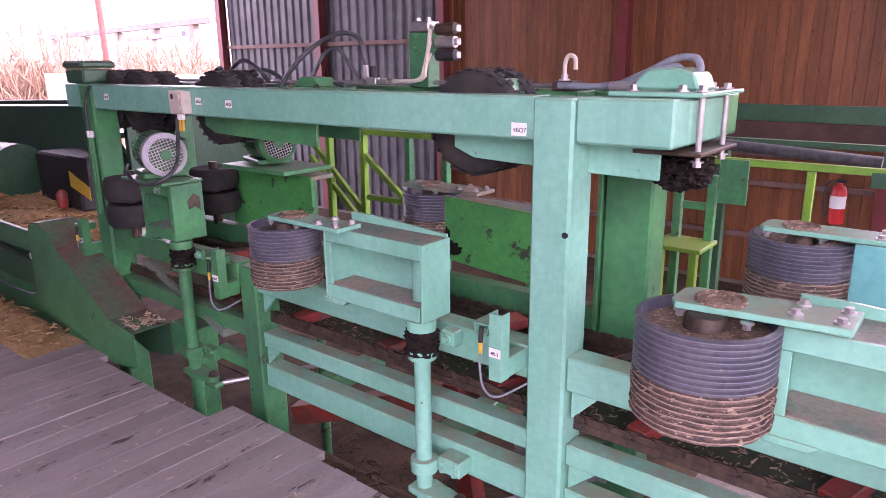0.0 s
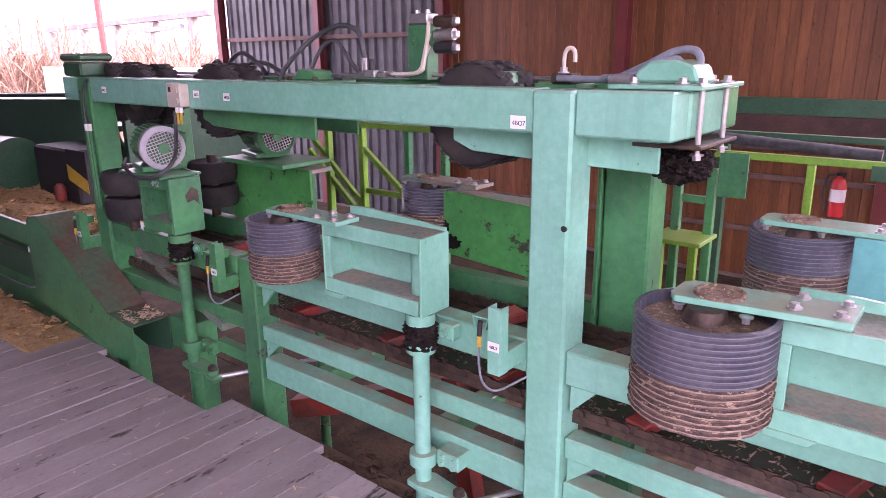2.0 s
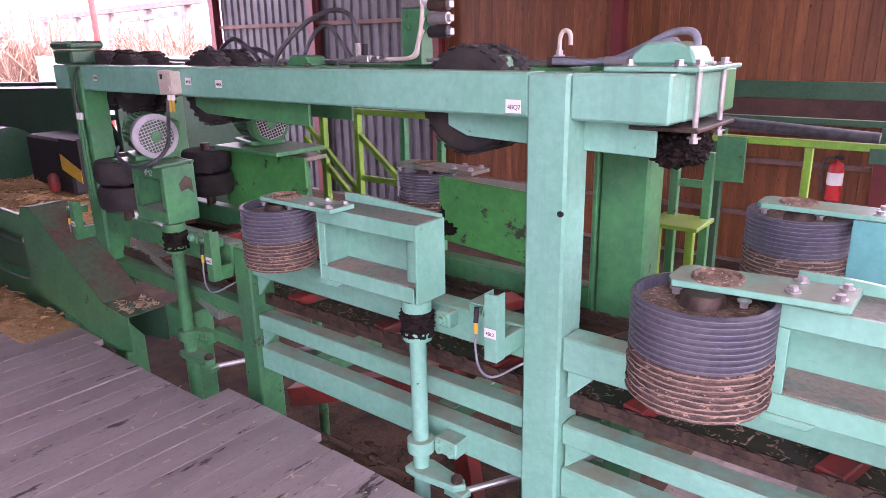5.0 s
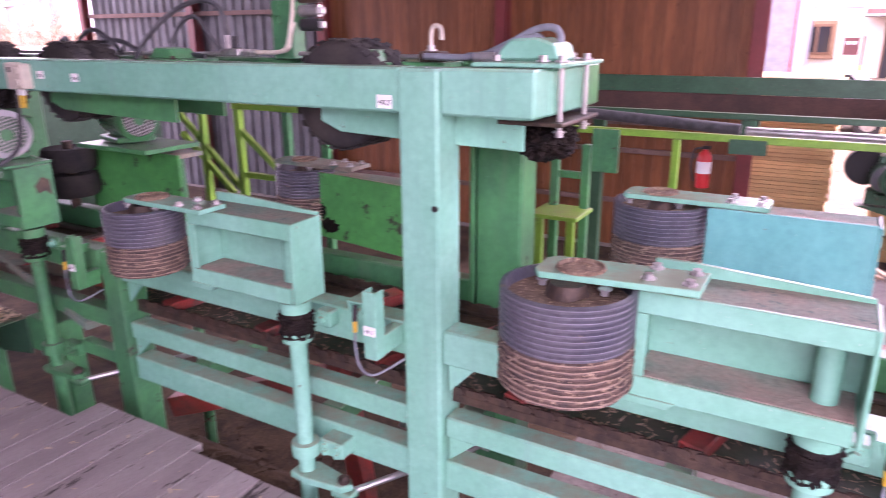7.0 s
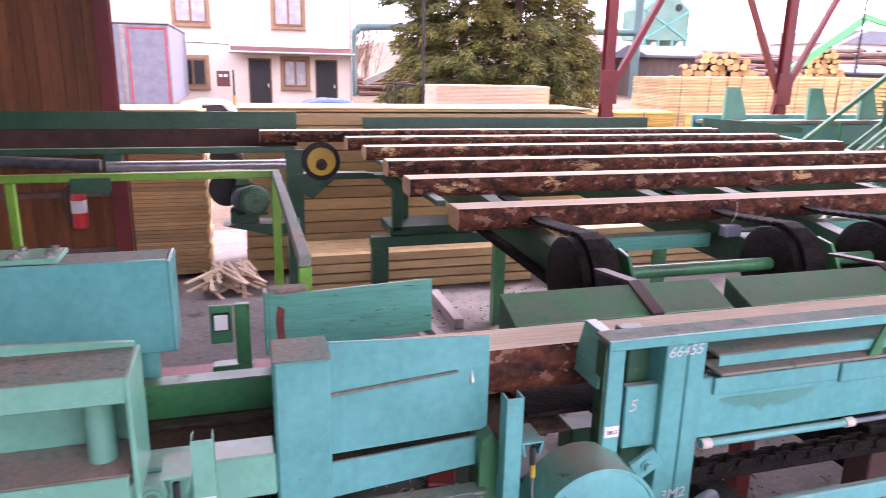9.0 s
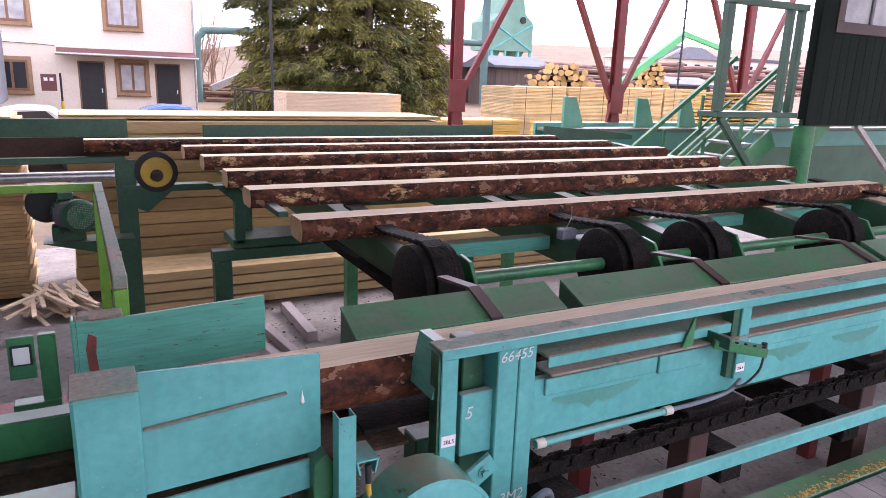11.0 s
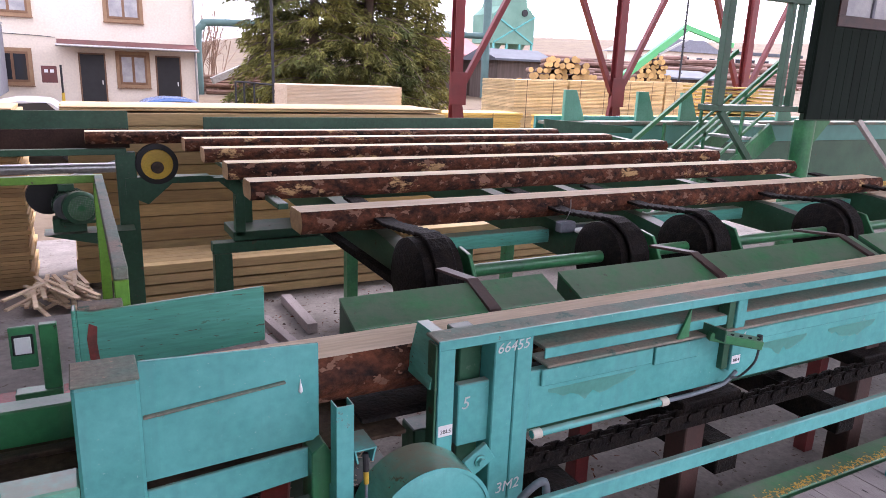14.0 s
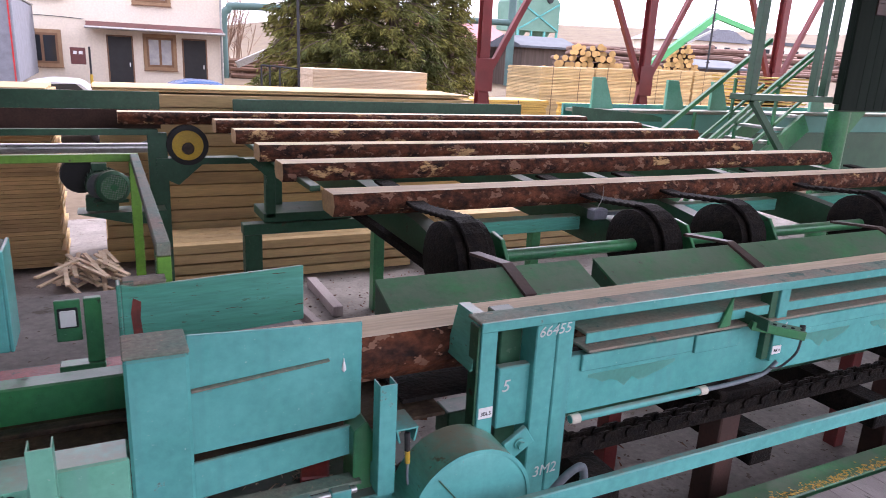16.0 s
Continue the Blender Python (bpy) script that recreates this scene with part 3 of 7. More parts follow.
part("red_brace", bar(nb(), (-3.05, 2.40, -0.46), (-1.75, 2.75, -0.04), 0.10, 0.12), M_redpaint, feed, "worn red channel brace")
part("red_brace", bar(nb(), (-2.0, 2.6, -0.02), (-1.85, 2.6, -0.9), 0.10, 0.10), M_redpaint, feed, "worn red channel brace")
tag_plate(-1.316, -1.256, F, 1.327, 1.371, "4BQ7", feed)
tag_plate(-2.985, -2.935, F, 1.365, 1.402, "4BQ6", feed)
tag_plate(-3.245, -3.195, F, 1.372, 1.408, "4BQ3", feed)
tag_plate(-4.22, -4.17, F, 1.372, 1.408, "4BQ1", feed)
# scuffs and runs welded flush: small weld beads on the beam
wb = nb()
for wx in (-2.02, -1.83):
    hose(wb, [(wx, F - 0.001, 1.315), (wx + 0.02, F - 0.002, 1.33), (wx + 0.015, F - 0.001, 1.345)], 0.003, 6, 3)
part("weld_bead", wb, M_mint, feed)

# threaded clamps round the end beam
for cy in (2.20, 2.43):
    cl = part("clamp_rod", cyl(nb(), (-0.728, cy, 1.255), (-0.728, cy, 1.495), 0.009, 12), M_steel, feed, "galvanised clamp rod")
    part("nut", bolt(nb(), (-0.728, cy, 1.478), 0.014, 0.016), M_steel, cl)
    part("nut", bolt(nb(), (-0.728, cy, 1.268), 0.014, 0.016, (0, 0, -1)), M_steel, cl)
part("clamp_plate", box(-1.0, -0.70, 2.12, 2.52, 1.463, 1.477, bev=0.003), M_mint, feed)
part("clamp_plate", box(-0.92, -0.70, 2.15, 2.50, 1.285, 1.298, bev=0.003), M_chain, feed)
pv = bmesh.new()
bmesh.ops.create_icosphere(pv, subdivisions=5, radius=1.0)
for v in pv.verts:
    k = 1 + 0.22 * noise.noise(v.co * 3.0) + 0.16 * noise.noise(v.co * 9.0) + 0.08 * noise.noise(v.co * 22.0)
    v.co = Vector((-0.83 + 0.105 * k * v.co.x, 2.34 + 0.12 * k * v.co.y, 1.225 + 0.075 * k * v.co.z))
part("pivot_grease", pv, M_grease, feed, "pivot caked in black grease and sawdust", smooth=True)

# bearing block and capped pipes on top of the end beam
part("bearing_block", prism(nb(), [(-0.98, 1.478), (-0.76, 1.478), (-0.78, 1.53), (-0.84, 1.55), (-0.93, 1.545), (-0.97, 1.51)], "y", 2.26, 2.42, bev=0.008), M_mint, feed)
for q in ((-0.95, 2.2), (-0.79, 2.2), (-0.95, 2.47), (-0.79, 2.47)):
    part("bearing_bolt", bolt(nb(), (q[0], q[1], 1.478), 0.014, 0.016), M_steel, feed)


def tyre(bm, c, r, w, axis="y", hub=0.5):
    """The carcass of a small pneumatic tyre."""
    prof = [(r * hub, -w * 0.42), (r * 0.72, -w * 0.5), (r * 0.90, -w * 0.47), (r * 0.97, -w * 0.36), (r, -w * 0.15), (r, w * 0.15), (r * 0.97, w * 0.36), (r * 0.90, w * 0.47), (r * 0.72, w * 0.5), (r * hub, w * 0.42)]
    lathe(bm, c, prof, 40, axis)
    return bm


def press_wheel(cx, cz, r, arm_to, label, wr=0.105):
    t = thing("press_wheel", (cx, 2.3, cz - r), label, "press wheel", "raised press wheels")
    lug = bpy.data.meshes.new("tread_lug")
    lb = bx(nb(), -0.014, 0.014, wr * 0.03, wr * 0.47, r * 0.975, r + 0.004, 0.004)
    bmesh.ops.rotate(lb, verts=lb.verts, cent=(0, 0, r), matrix=Matrix.Rotation(0.35, 3, "Z"))
    lb.to_mesh(lug)
    lb.free()
    lug.materials.append(M_rubber)
    for cy in (2.235, 2.375):
        ty = part("tyre", tyre(nb(), (cx, cy, cz), r, wr), M_rubber, t, "black rubber tyre", smooth=True)
        part("rim", lathe(nb(), (cx, cy, cz), [(0.02, -0.05), (r * 0.5, -0.045), (r * 0.5, 0.045), (0.02, 0.05)], 28, "y"), M_chain, ty, smooth=True)
        for i in range(48):
            o = new("tread_lug", lug)
            o.parent = ty
            turn = Matrix.Rotation(math.pi, 4, "Z") if i % 2 else Matrix.Identity(4)
            o.matrix_local = Matrix.Translation(Vector((cx, cy, cz)) - ORG[ty]) @ Matrix.Rotation(2 * math.pi * i / 48, 4, "Y") @ turn
    if arm_to:
        ax, az = arm_to
        for cy in (2.165, 2.435):
            pl = prism(nb(), [(cx - 0.05, cz - 0.09), (cx + 0.04, cz - 0.125), (cx + 0.32, cz - 0.135), (ax, az - 0.07), (ax, az + 0.03), (cx + 0.25, cz - 0.03), (cx - 0.05, cz - 0.03)], "y", cy - 0.008, cy + 0.008, bev=0.003)
            part("arm_plate", pl, M_green if cx < -2 else M_mint, t)
        part("axle", cyl(nb(), (cx, 2.15, cz - 0.02), (cx, 2.45, cz - 0.02), 0.018, 16), M_chain, t)
    return t


press_wheel(-1.60, 1.345, 0.20, (-0.83, 1.27), "black twin-tyre press wheel raised between the beams")
press_wheel(-3.30, 1.345, 0.19, (-2.45, 1.27), "black twin-tyre press wheel raised between the green beams")
press_wheel(-4.45, 1.36, 0.18, None, "dusty twin tyres showing above the beam")
press_wheel(-4.12, 1.35, 0.18, None, "dusty twin tyres showing above the beam")


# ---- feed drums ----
# M_rib paints the pale highlight lines on the worn rib crests
M_rib = mat("scuffed_rib_highlight", (0.24, 0.24, 0.28), 0.6, var=(0.15, 0.15, 0.18), scale=9, amount=0.4)
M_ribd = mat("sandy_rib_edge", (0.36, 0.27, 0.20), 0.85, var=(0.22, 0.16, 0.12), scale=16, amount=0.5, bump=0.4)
def feed_drum(cx, cy, r, z0, z1, label, ribs=17):
    t = thing("feed_drum", (cx, cy, z0), label, "feed roller", "feed drums")
    h = (z1 - z0) / ribs
    zs = z0 + h * (ribs // 2)

    def prof(a, b, extra=0.0):
        p = []
        k = a
        while k < b - h * 0.5:
            p += [(r - 0.006, k), (r - 0.004, k + h * 0.50), (r + 0.002 + extra, k + h * 0.60), (r + 0.002 + extra, k + h * (0.74 if extra == 0 else 0.84)), (r - 0.005, k + h * 0.96)]
            k += h
        return p
    up = prof(zs, z1)
    up += [(r, z1), (r - 0.012, z1 + 0.002), (r - 0.016, z1 - 0.035), (0.01, z1 - 0.036)]
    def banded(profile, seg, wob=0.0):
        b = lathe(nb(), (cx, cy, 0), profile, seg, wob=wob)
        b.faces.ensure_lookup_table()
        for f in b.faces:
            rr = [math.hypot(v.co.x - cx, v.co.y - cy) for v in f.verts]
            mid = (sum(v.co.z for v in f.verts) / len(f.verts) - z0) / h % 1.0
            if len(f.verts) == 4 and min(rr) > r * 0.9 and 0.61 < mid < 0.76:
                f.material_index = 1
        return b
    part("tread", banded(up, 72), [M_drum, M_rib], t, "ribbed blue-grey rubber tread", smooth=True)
    low = [(0.02, z0 + 0.004), (r - 0.02, z0)] + prof(z0, zs, 0.001) + [(r - 0.02, zs - 0.001)]
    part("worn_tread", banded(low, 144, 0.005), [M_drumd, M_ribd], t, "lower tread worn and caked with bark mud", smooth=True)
    fill = nb()
    rings = []
    for k in range(9):
        rr = (r - 0.017) * k / 8
        rings.append([fill.verts.new((cx + rr * math.cos(a), cy + rr * math.sin(a), z1 - 0.026 + 0.010 * noise.noise((rr * 20, a, cx)) - 0.006 * (k / 8))) for a in [2 * math.pi * i / 32 for i in range(32)]])
    for a, b in zip(rings, rings[1:]):
        for i in range(32):
            try:
                fill.faces.new((a[i], b[i], b[(i + 1) % 32], a[(i + 1) % 32]))
            except ValueError:
                pass
    bmesh.ops.remove_doubles(fill, verts=fill.verts, dist=0.0004)
    bmesh.ops.recalc_face_normals(fill, faces=fill.faces)
    part("sawdust_fill", fill, M_saw, t, "packed sawdust inside the rim", smooth=True)
    part("hub", lathe(nb(), (cx, cy, 0), [(0.058, z1 - 0.03), (0.050, z1 - 0.004), (0.045, z1 + 0.004), (0.02, z1 + 0.005)], 28), M_chain, t, smooth=True)
    return t


feed_drum(-0.510, 1.733, 0.174, 0.680, 0.949, "ribbed blue-grey rubber feed drum, lower half caked with mud")
feed_drum(-0.52, 2.80, 0.180, 0.685, 0.942, "ribbed blue-grey rubber feed drum beside a teal plate")
feed_drum(-2.31, 1.83, 0.15, 0.665, 0.922, "small ribbed rubber feed drum on a green swing arm")
feed_drum(-2.265, 2.75, 0.15, 0.675, 0.93, "dusty ribbed rubber feed drum behind the line")


def arm_plate(t, x0, x1, cy, z, hx, hw=0.075, m=None, skew=0.0):
    """Bolted top plate with a bored, sawdust-filled bearing eye over the drum."""
    m = m or M_mint
    outline = [(x0 + 0.02, cy - hw), (x1, cy - hw + skew), (x1, cy + hw + skew), (x0 + 0.02, cy + hw), (x0, cy + hw - 0.03), (x0, cy - hw + 0.03)]
    top = part("top_plate", prism(nb(), outline, "z", z, z + 0.018, bev=0.002), [m], t)
    eye = part("bearing_eye", lathe(nb(), (hx, cy, 0), [(0.03, z + 0.020), (0.032, z + 0.026), (0.05, z + 0.022), (0.058, z + 0.028), (0.064, z + 0.026), (0.066, z + 0.0185)], 28), M_saw, top, "bearing eye choked with sawdust", smooth=True)
    for i in range(4):
        bxx, byy = (x0 + 0.03, x0 + 0.03, hx + 0.085, hx + 0.085)[i], cy + (-1, 1, -1, 1)[i] * (hw - 0.012)
        part("bolt", bolt(nb(), (bxx, byy, z - 0.002), 0.011, 0.016, (0, 0, -1)), M_steel, top)
    for i in range(4):
        bxx, byy = (x1 - 0.13, x1 - 0.03)[i % 2], cy + skew + (-0.045, 0.045)[i // 2]
        part("bolt", bolt(nb(), (bxx, byy, z + 0.018), 0.012, 0.012), M_steel, top)
    return top


def swing_arm(x0, x1, y0, y1, z0, z1, pole_x, pole_y, m, label, drum=None, back_rise=(0.035, 0.012)):
    """An open-fronted welded box arm that carries a drum and turns on an upright pole."""
    t = thing("swing_arm", ((x0 + x1) / 2, (y0 + y1) / 2, z0), label, "swing arm", "swing arms")
    fl = 0.062
    part("top_flange", box(x0, x1, y0, y1, z1 - 0.010, z1, bev=0.003), M_dusty, t, "dusty top flange")
    part("top_channel", box(x0, x1, y0 - 0.004, y0 + 0.008, z1 - fl, z1 + 0.001, bev=0.003), m, t)
    part("bottom_flange", box(x0 + 0.008, x1 - 0.008, y0 + 0.009, y1 - 0.012, z0 + fl - 0.012, z0 + fl, bev=0.002), M_shelf, t, "inner shelf covered in dust")
    part("bottom_channel", box(x0, x1 - 0.01, y0 - 0.004, y0 + 0.008, z0, z0 + fl, bev=0.003), m, t)
    part("end_plate", box(x0 - 0.010, x0, y0 - 0.004, y1, z0, z1, bev=0.003), m, t)
    part("stile", box(x0 + 0.001, x0 + 0.032, y0 - 0.003, y0 + 0.009, z0 + fl + 0.001, z1 - fl - 0.001, bev=0.002), m, t)
    part("end_plate", box(x1, x1 + 0.012, y0 - 0.006, y1, z0, z1 + 0.001, bev=0.003), m, t)
    back = prism(nb(), [(x0, z0 + 0.01), (x1, z0 + 0.01), (x1, z1 + back_rise[1]), (x0 + 0.12, z1 + back_rise[0]), (x0, z1 + back_rise[0])], "y", y1 - 0.010, y1 + 0.004, bev=0.002)
    part("back_plate", back, m, t)
    part("foot_lip", prism(nb(), [(x0 - 0.012, z0 + 0.005), (x0 + 0.12, z0 + 0.005), (x0 + 0.10, z0 - 0.018), (x0 - 0.012, z0 - 0.018)], "y", y0 - 0.01, y1, bev=0.002), m, t)
    part("hinge_sleeve", cyl(nb(), (pole_x, pole_y, z0 + fl), (pole_x, pole_y, z1 - 0.01), 0.033, 24), m, t, smooth=True)
    return t


A1 = swing_arm(-0.358, 0.178, 1.84, 2.03, 0.620, 0.926, 0.10, 1.94, M_mint, "mint green open box swing arm carrying the large drum")
arm_plate(A1, -0.612, -0.195, 1.80, 0.955, -0.50, skew=0.05)
part("plate_packer", box(-0.35, -0.205, 1.842, 1.92, 0.9265, 0.9545, bev=0.002), M_mint, A1)
A2 = swing_arm(-2.10, -1.585, 1.87, 2.03, 0.625, 0.93, -1.655, 1.95, M_mint, "green open box swing arm carrying a small drum")
arm_plate(A2, -2.40, -1.95, 1.865, 0.933, -2.29, hw=0.065)
A3 = swing_arm(-3.656, -3.36, 1.92, 2.10, 0.655, 0.955, -3.433, 1.98, M_green, "green swing arm with an electric motor on top")
lettering("4M2", 0.045, (-3.532, 1.9148, 0.905), (1, 0, 0.03), (-0.03, 0, 1), M_chalk, A3, "chalk_writing", slant=0.2)
part("paint_loss", prism(nb(), [(2.00, 0.86), (2.04, 0.90), (2.075, 0.88), (2.08, 0.80), (2.05, 0.83), (2.01, 0.82)], "x", -3.3475, -3.346), M_chain, A3, "patch of paint scraped to bare steel")

# arms behind the line, seen from their closed backs
B1 = thing("rear_swing_arm", (-0.07, 2.7, 0.6), "teal closed-back swing arm behind the line", "swing arm", "rear swing arms")
part("back_plate", box(-0.336, 0.191, 2.69, 2.702, 0.63, 0.96, bev=0.003), M_teal, B1)
part("top_flange", box(-0.336, 0.191, 2.703, 2.87, 0.935, 0.95, bev=0.003), M_dusty, B1)
part("end_plate", box(0.192, 0.204, 2.69, 2.87, 0.63, 0.955, bev=0.003), M_teal, B1)
part("pole", cyl(nb(), (0.10, 2.78, G), (0.10, 2.78, 0.9), 0.034, 20), M_teal, B1, smooth=True)
arm_plate(B1, -0.66, -0.14, 2.80, 0.955, -0.53, m=M_mint)
B2 = thing("rear_swing_arm", (-1.93, 2.7, 0.6), "green closed-back swing arm coloured as brightly lit, smeared with grease", "swing arm", "rear swing arms")
part("back_plate", prism(nb(), [(-2.16, 0.60), (-1.62, 0.56), (-1.58, 0.90), (-2.16, 0.925)], "y", 2.69, 2.705, bev=0.003), M_litgreen, B2)
part("top_flange", box(-2.16, -1.60, 2.706, 2.86, 0.885, 0.90, bev=0.003), M_dusty, B2)
part("pole", cyl(nb(), (-1.66, 2.78, G), (-1.66, 2.78, 0.88), 0.034, 20), M_green, B2, smooth=True)
arm_plate(B2, -2.42, -1.92, 2.75, 0.945, -2.27, m=M_dusty)
B3 = thing("rear_swing_arm", (-3.65, 2.75, 0.5), "green swing arm with an electric motor behind the line", "swing arm", "rear swing arms")
part("back_plate", box(-4.0, -3.18, 2.72, 2.735, 0.53, 0.915, bev=0.003), M_litgreen, B3)
part("top_flange", box(-4.0, -3.18, 2.736, 2.9, 0.89, 0.915, bev=0.003), M_dusty, B3)
part("pole", cyl(nb(), (-3.3, 2.82, G), (-3.3, 2.82, 0.9), 0.034, 20), M_green, B3, smooth=True)


def blot(cx, cz, rx, rz, seed, n=22):
    return [(cx + rx * math.cos(2 * math.pi * i / n) * (0.75 + 0.5 * noise.noise((i * 0.7, seed, 0))), cz + rz * math.sin(2 * math.pi * i / n) * (0.75 + 0.5 * noise.noise((i * 0.7, seed, 4)))) for i in range(n)]


part("grease_smear", prism(nb(), blot(-2.08, 0.66, 0.07, 0.05, 1), "y", 2.688, 2.6895), M_grease, B2, "smear of black grease")
part("grease_smear", prism(nb(), blot(-2.12, 0.73, 0.03, 0.05, 2), "y", 2.688, 2.6895), M_grease, B2, "smear of black grease")

# upright hinge poles with greasy collars
def hinge_pole(px, py, z_top, m, low, label):
    t = thing("hinge_pole", (px, py, G), label, "pole", "hinge poles")
    part("pole", cyl(nb(), (px, py, G), (px, py, z_top), 0.034, 24), m, t, smooth=True)
    for z, r in ((z_top - 0.035, 0.058), (z_top - 0.10, 0.060), (z_top - 0.155, 0.058)):
        part("collar", lathe(nb(), (px, py, z), [(0.035, -0.024), (r, -0.022), (r + 0.002, 0), (r, 0.022), (0.035, 0.024)], 28), m if z < z_top - 0.12 or z > z_top - 0.05 else M_grease, t, smooth=True)
    band = [(0.036, z_top - 0.165)] + [(0.0615 + 0.004 * math.sin(k * 1.9), z_top - 0.16 + 0.0065 * k) for k in range(17)] + [(0.036, z_top - 0.05)]
    part("grease", lathe(nb(), (px, py, 0), band, 64, wob=0.013), M_grease, t, "thick black grease and sawdust", smooth=True)
    part("rail_bracket", box(px + 0.055, px + 0.125, py + 0.045, F + 0.004, z_top - 0.125, z_top - 0.06, bev=0.006), m, t)
    part("bracket_bolt", bolt(nb(), (px + 0.09, py + 0.045, z_top - 0.092), 0.016, 0.018, (0, -1, 0)), M_mint, t)
    lo = part("lower_clamp", lathe(nb(), (px, py, low), [(0.035, -0.03), (0.056, -0.028), (0.058, 0.0), (0.056, 0.028), (0.035, 0.03)], 28), m, t, smooth=True)
    part("clamp_ear", box(px + 0.045, px + 0.16, py + 0.03, F + 0.018, low - 0.035, low + 0.035, bev=0.006), m, t)
    for dx, dz in ((0.075, 0.015), (0.135, 0.015), (0.075, -0.018), (0.135, -0.018)):
        part("clamp_bolt", bolt(nb(), (px + dx, py + 0.03, low + dz), 0.010, 0.012, (0, -1, 0)), m, t)
    lev = prism(nb(), [(px - 0.05, py - 0.05), (px + 0.02, py - 0.06), (px + 0.20, py - 0.04), (px + 0.23, py), (px + 0.20, py + 0.03), (px + 0.02, py + 0.06), (px - 0.05, py + 0.04)], "z", low - 0.13, low - 0.10, bev=0.004)
    le = part("crank_lever", lev, m, t)
    part("clevis_pin", lathe(nb(), (px + 0.19, py - 0.005, low - 0.10), [(0.02, 0), (0.026, 0.004), (0.024, 0.02), (0.012, 0.03)], 18), M_chain, le, smooth=True)
    part("clevis_fork", box(px + 0.14, px + 0.24, py - 0.035, py + 0.028, low - 0.165, low - 0.135, bev=0.008), m, le)
    part("pushrod", cyl(nb(), (px + 0.2, py, low - 0.148), (px + 0.55, py + 0.55, low - 0.12), 0.014, 14), M_steel, le)
    return t


hinge_pole(0.10, 1.94, 0.617, M_mint, 0.0, "mint green hinge pole with greasy collars by the large drum arm")
hinge_pole(-1.655, 1.95, 0.622, M_mint, -0.03, "mint green hinge pole with greasy collars")
hinge_pole(-3.433, 1.99, 0.652, M_green, -0.02, "green hinge pole with greasy collars")


# photocell posts: small open tubes with a label, a hood and a cable
def cell_post(x, y, z0, z1, m, text, label, hood=-1, w=0.052, toz=None):
    t = thing("photocell_post", (x, y, z0), label, "sensor post", "photocell posts")
    b = nb()
    th = 0.004
    bx(b, x, x + w, y, y + th, z0, z1, 0.001)
    bx(b, x, x + th, y + th, y + w, z0, z1, 0.001)
    bx(b, x + w - th, x + w, y + th, y + w, z0, z1, 0.001)
    bx(b, x + th, x + w - th, y + w - th, y + w, z0, z1 - 0.035, 0.001)
    part("tube", b, m, t)
    part("foot_tube", box(x + 0.002, x + w - 0.002, y + w, F + 0.004 if y < F - 0.06 else y + w + 0.06, z0, z0 + 0.075, bev=0.003), m, t)
    hx = x - 0.075 if hood < 0 else x + w + 0.005
    hd = prism(nb(), [(hx, z0 + 0.20), (hx + 0.07, z0 + 0.20), (hx + 0.06, z0 + 0.155), (hx + 0.055, z0 + 0.155), (hx + 0.064, z0 + 0.195), (hx + 0.006, z0 + 0.195), (hx + 0.015, z0 + 0.155), (hx + 0.01, z0 + 0.155)], "y", y + 0.01, y + 0.12)
    part("hood", hd, m, t)
    part("sensor", cyl(nb(), (hx + 0.035, y + 0.012, z0 + 0.185), (hx + 0.035, y + 0.005, z0 + 0.13), 0.009, 12), M_ink, t, "black photocell")
    part("connector", cyl(nb(), (hx + 0.035, y + 0.006, z0 + 0.13), (hx + 0.036, y + 0.004, z0 + 0.09), 0.008, 12), M_yellow, t, "yellow cable connector")
    part("cable", hose(nb(), [(hx + 0.036, y + 0.004, z0 + 0.09), (hx + 0.037, y + 0.0, z0 + 0.03), (hx + 0.06, y - 0.005, z0 - 0.04), (hx + 0.11, y + 0.01, z0 - 0.06), (hx + 0.19, y + 0.08, z0 - 0.01)], 0.0045, 8), M_hoseg, t, smooth=True)
    if text:
        tag_plate(x + 0.002, x + w - 0.002, y - 0.0005, z0 + (z1 - z0) * 0.36, z0 + (z1 - z0) * 0.36 + 0.034, text, t)
    return t


cell_post(-1.285, 1.88, 0.485, 0.735, M_mint, "4BL3", "mint green photocell post with a white code label")
cell_post(0.298, 1.90, 0.42, 0.717, M_mint, "4BL4", "mint green photocell post beside the channel post")
cell_post(-3.06, 1.93, 0.40, 0.66, M_green, "4BL2", "green photocell post with a yellow connector")
cell_post(1.145, 1.98, 0.33, 0.685, M_teal, "", "teal photocell post open at the top", hood=1)
cell_post(-4.55, 1.92, 0.38, 0.62, M_green, "4BL1", "green photocell post with a hood and cable")


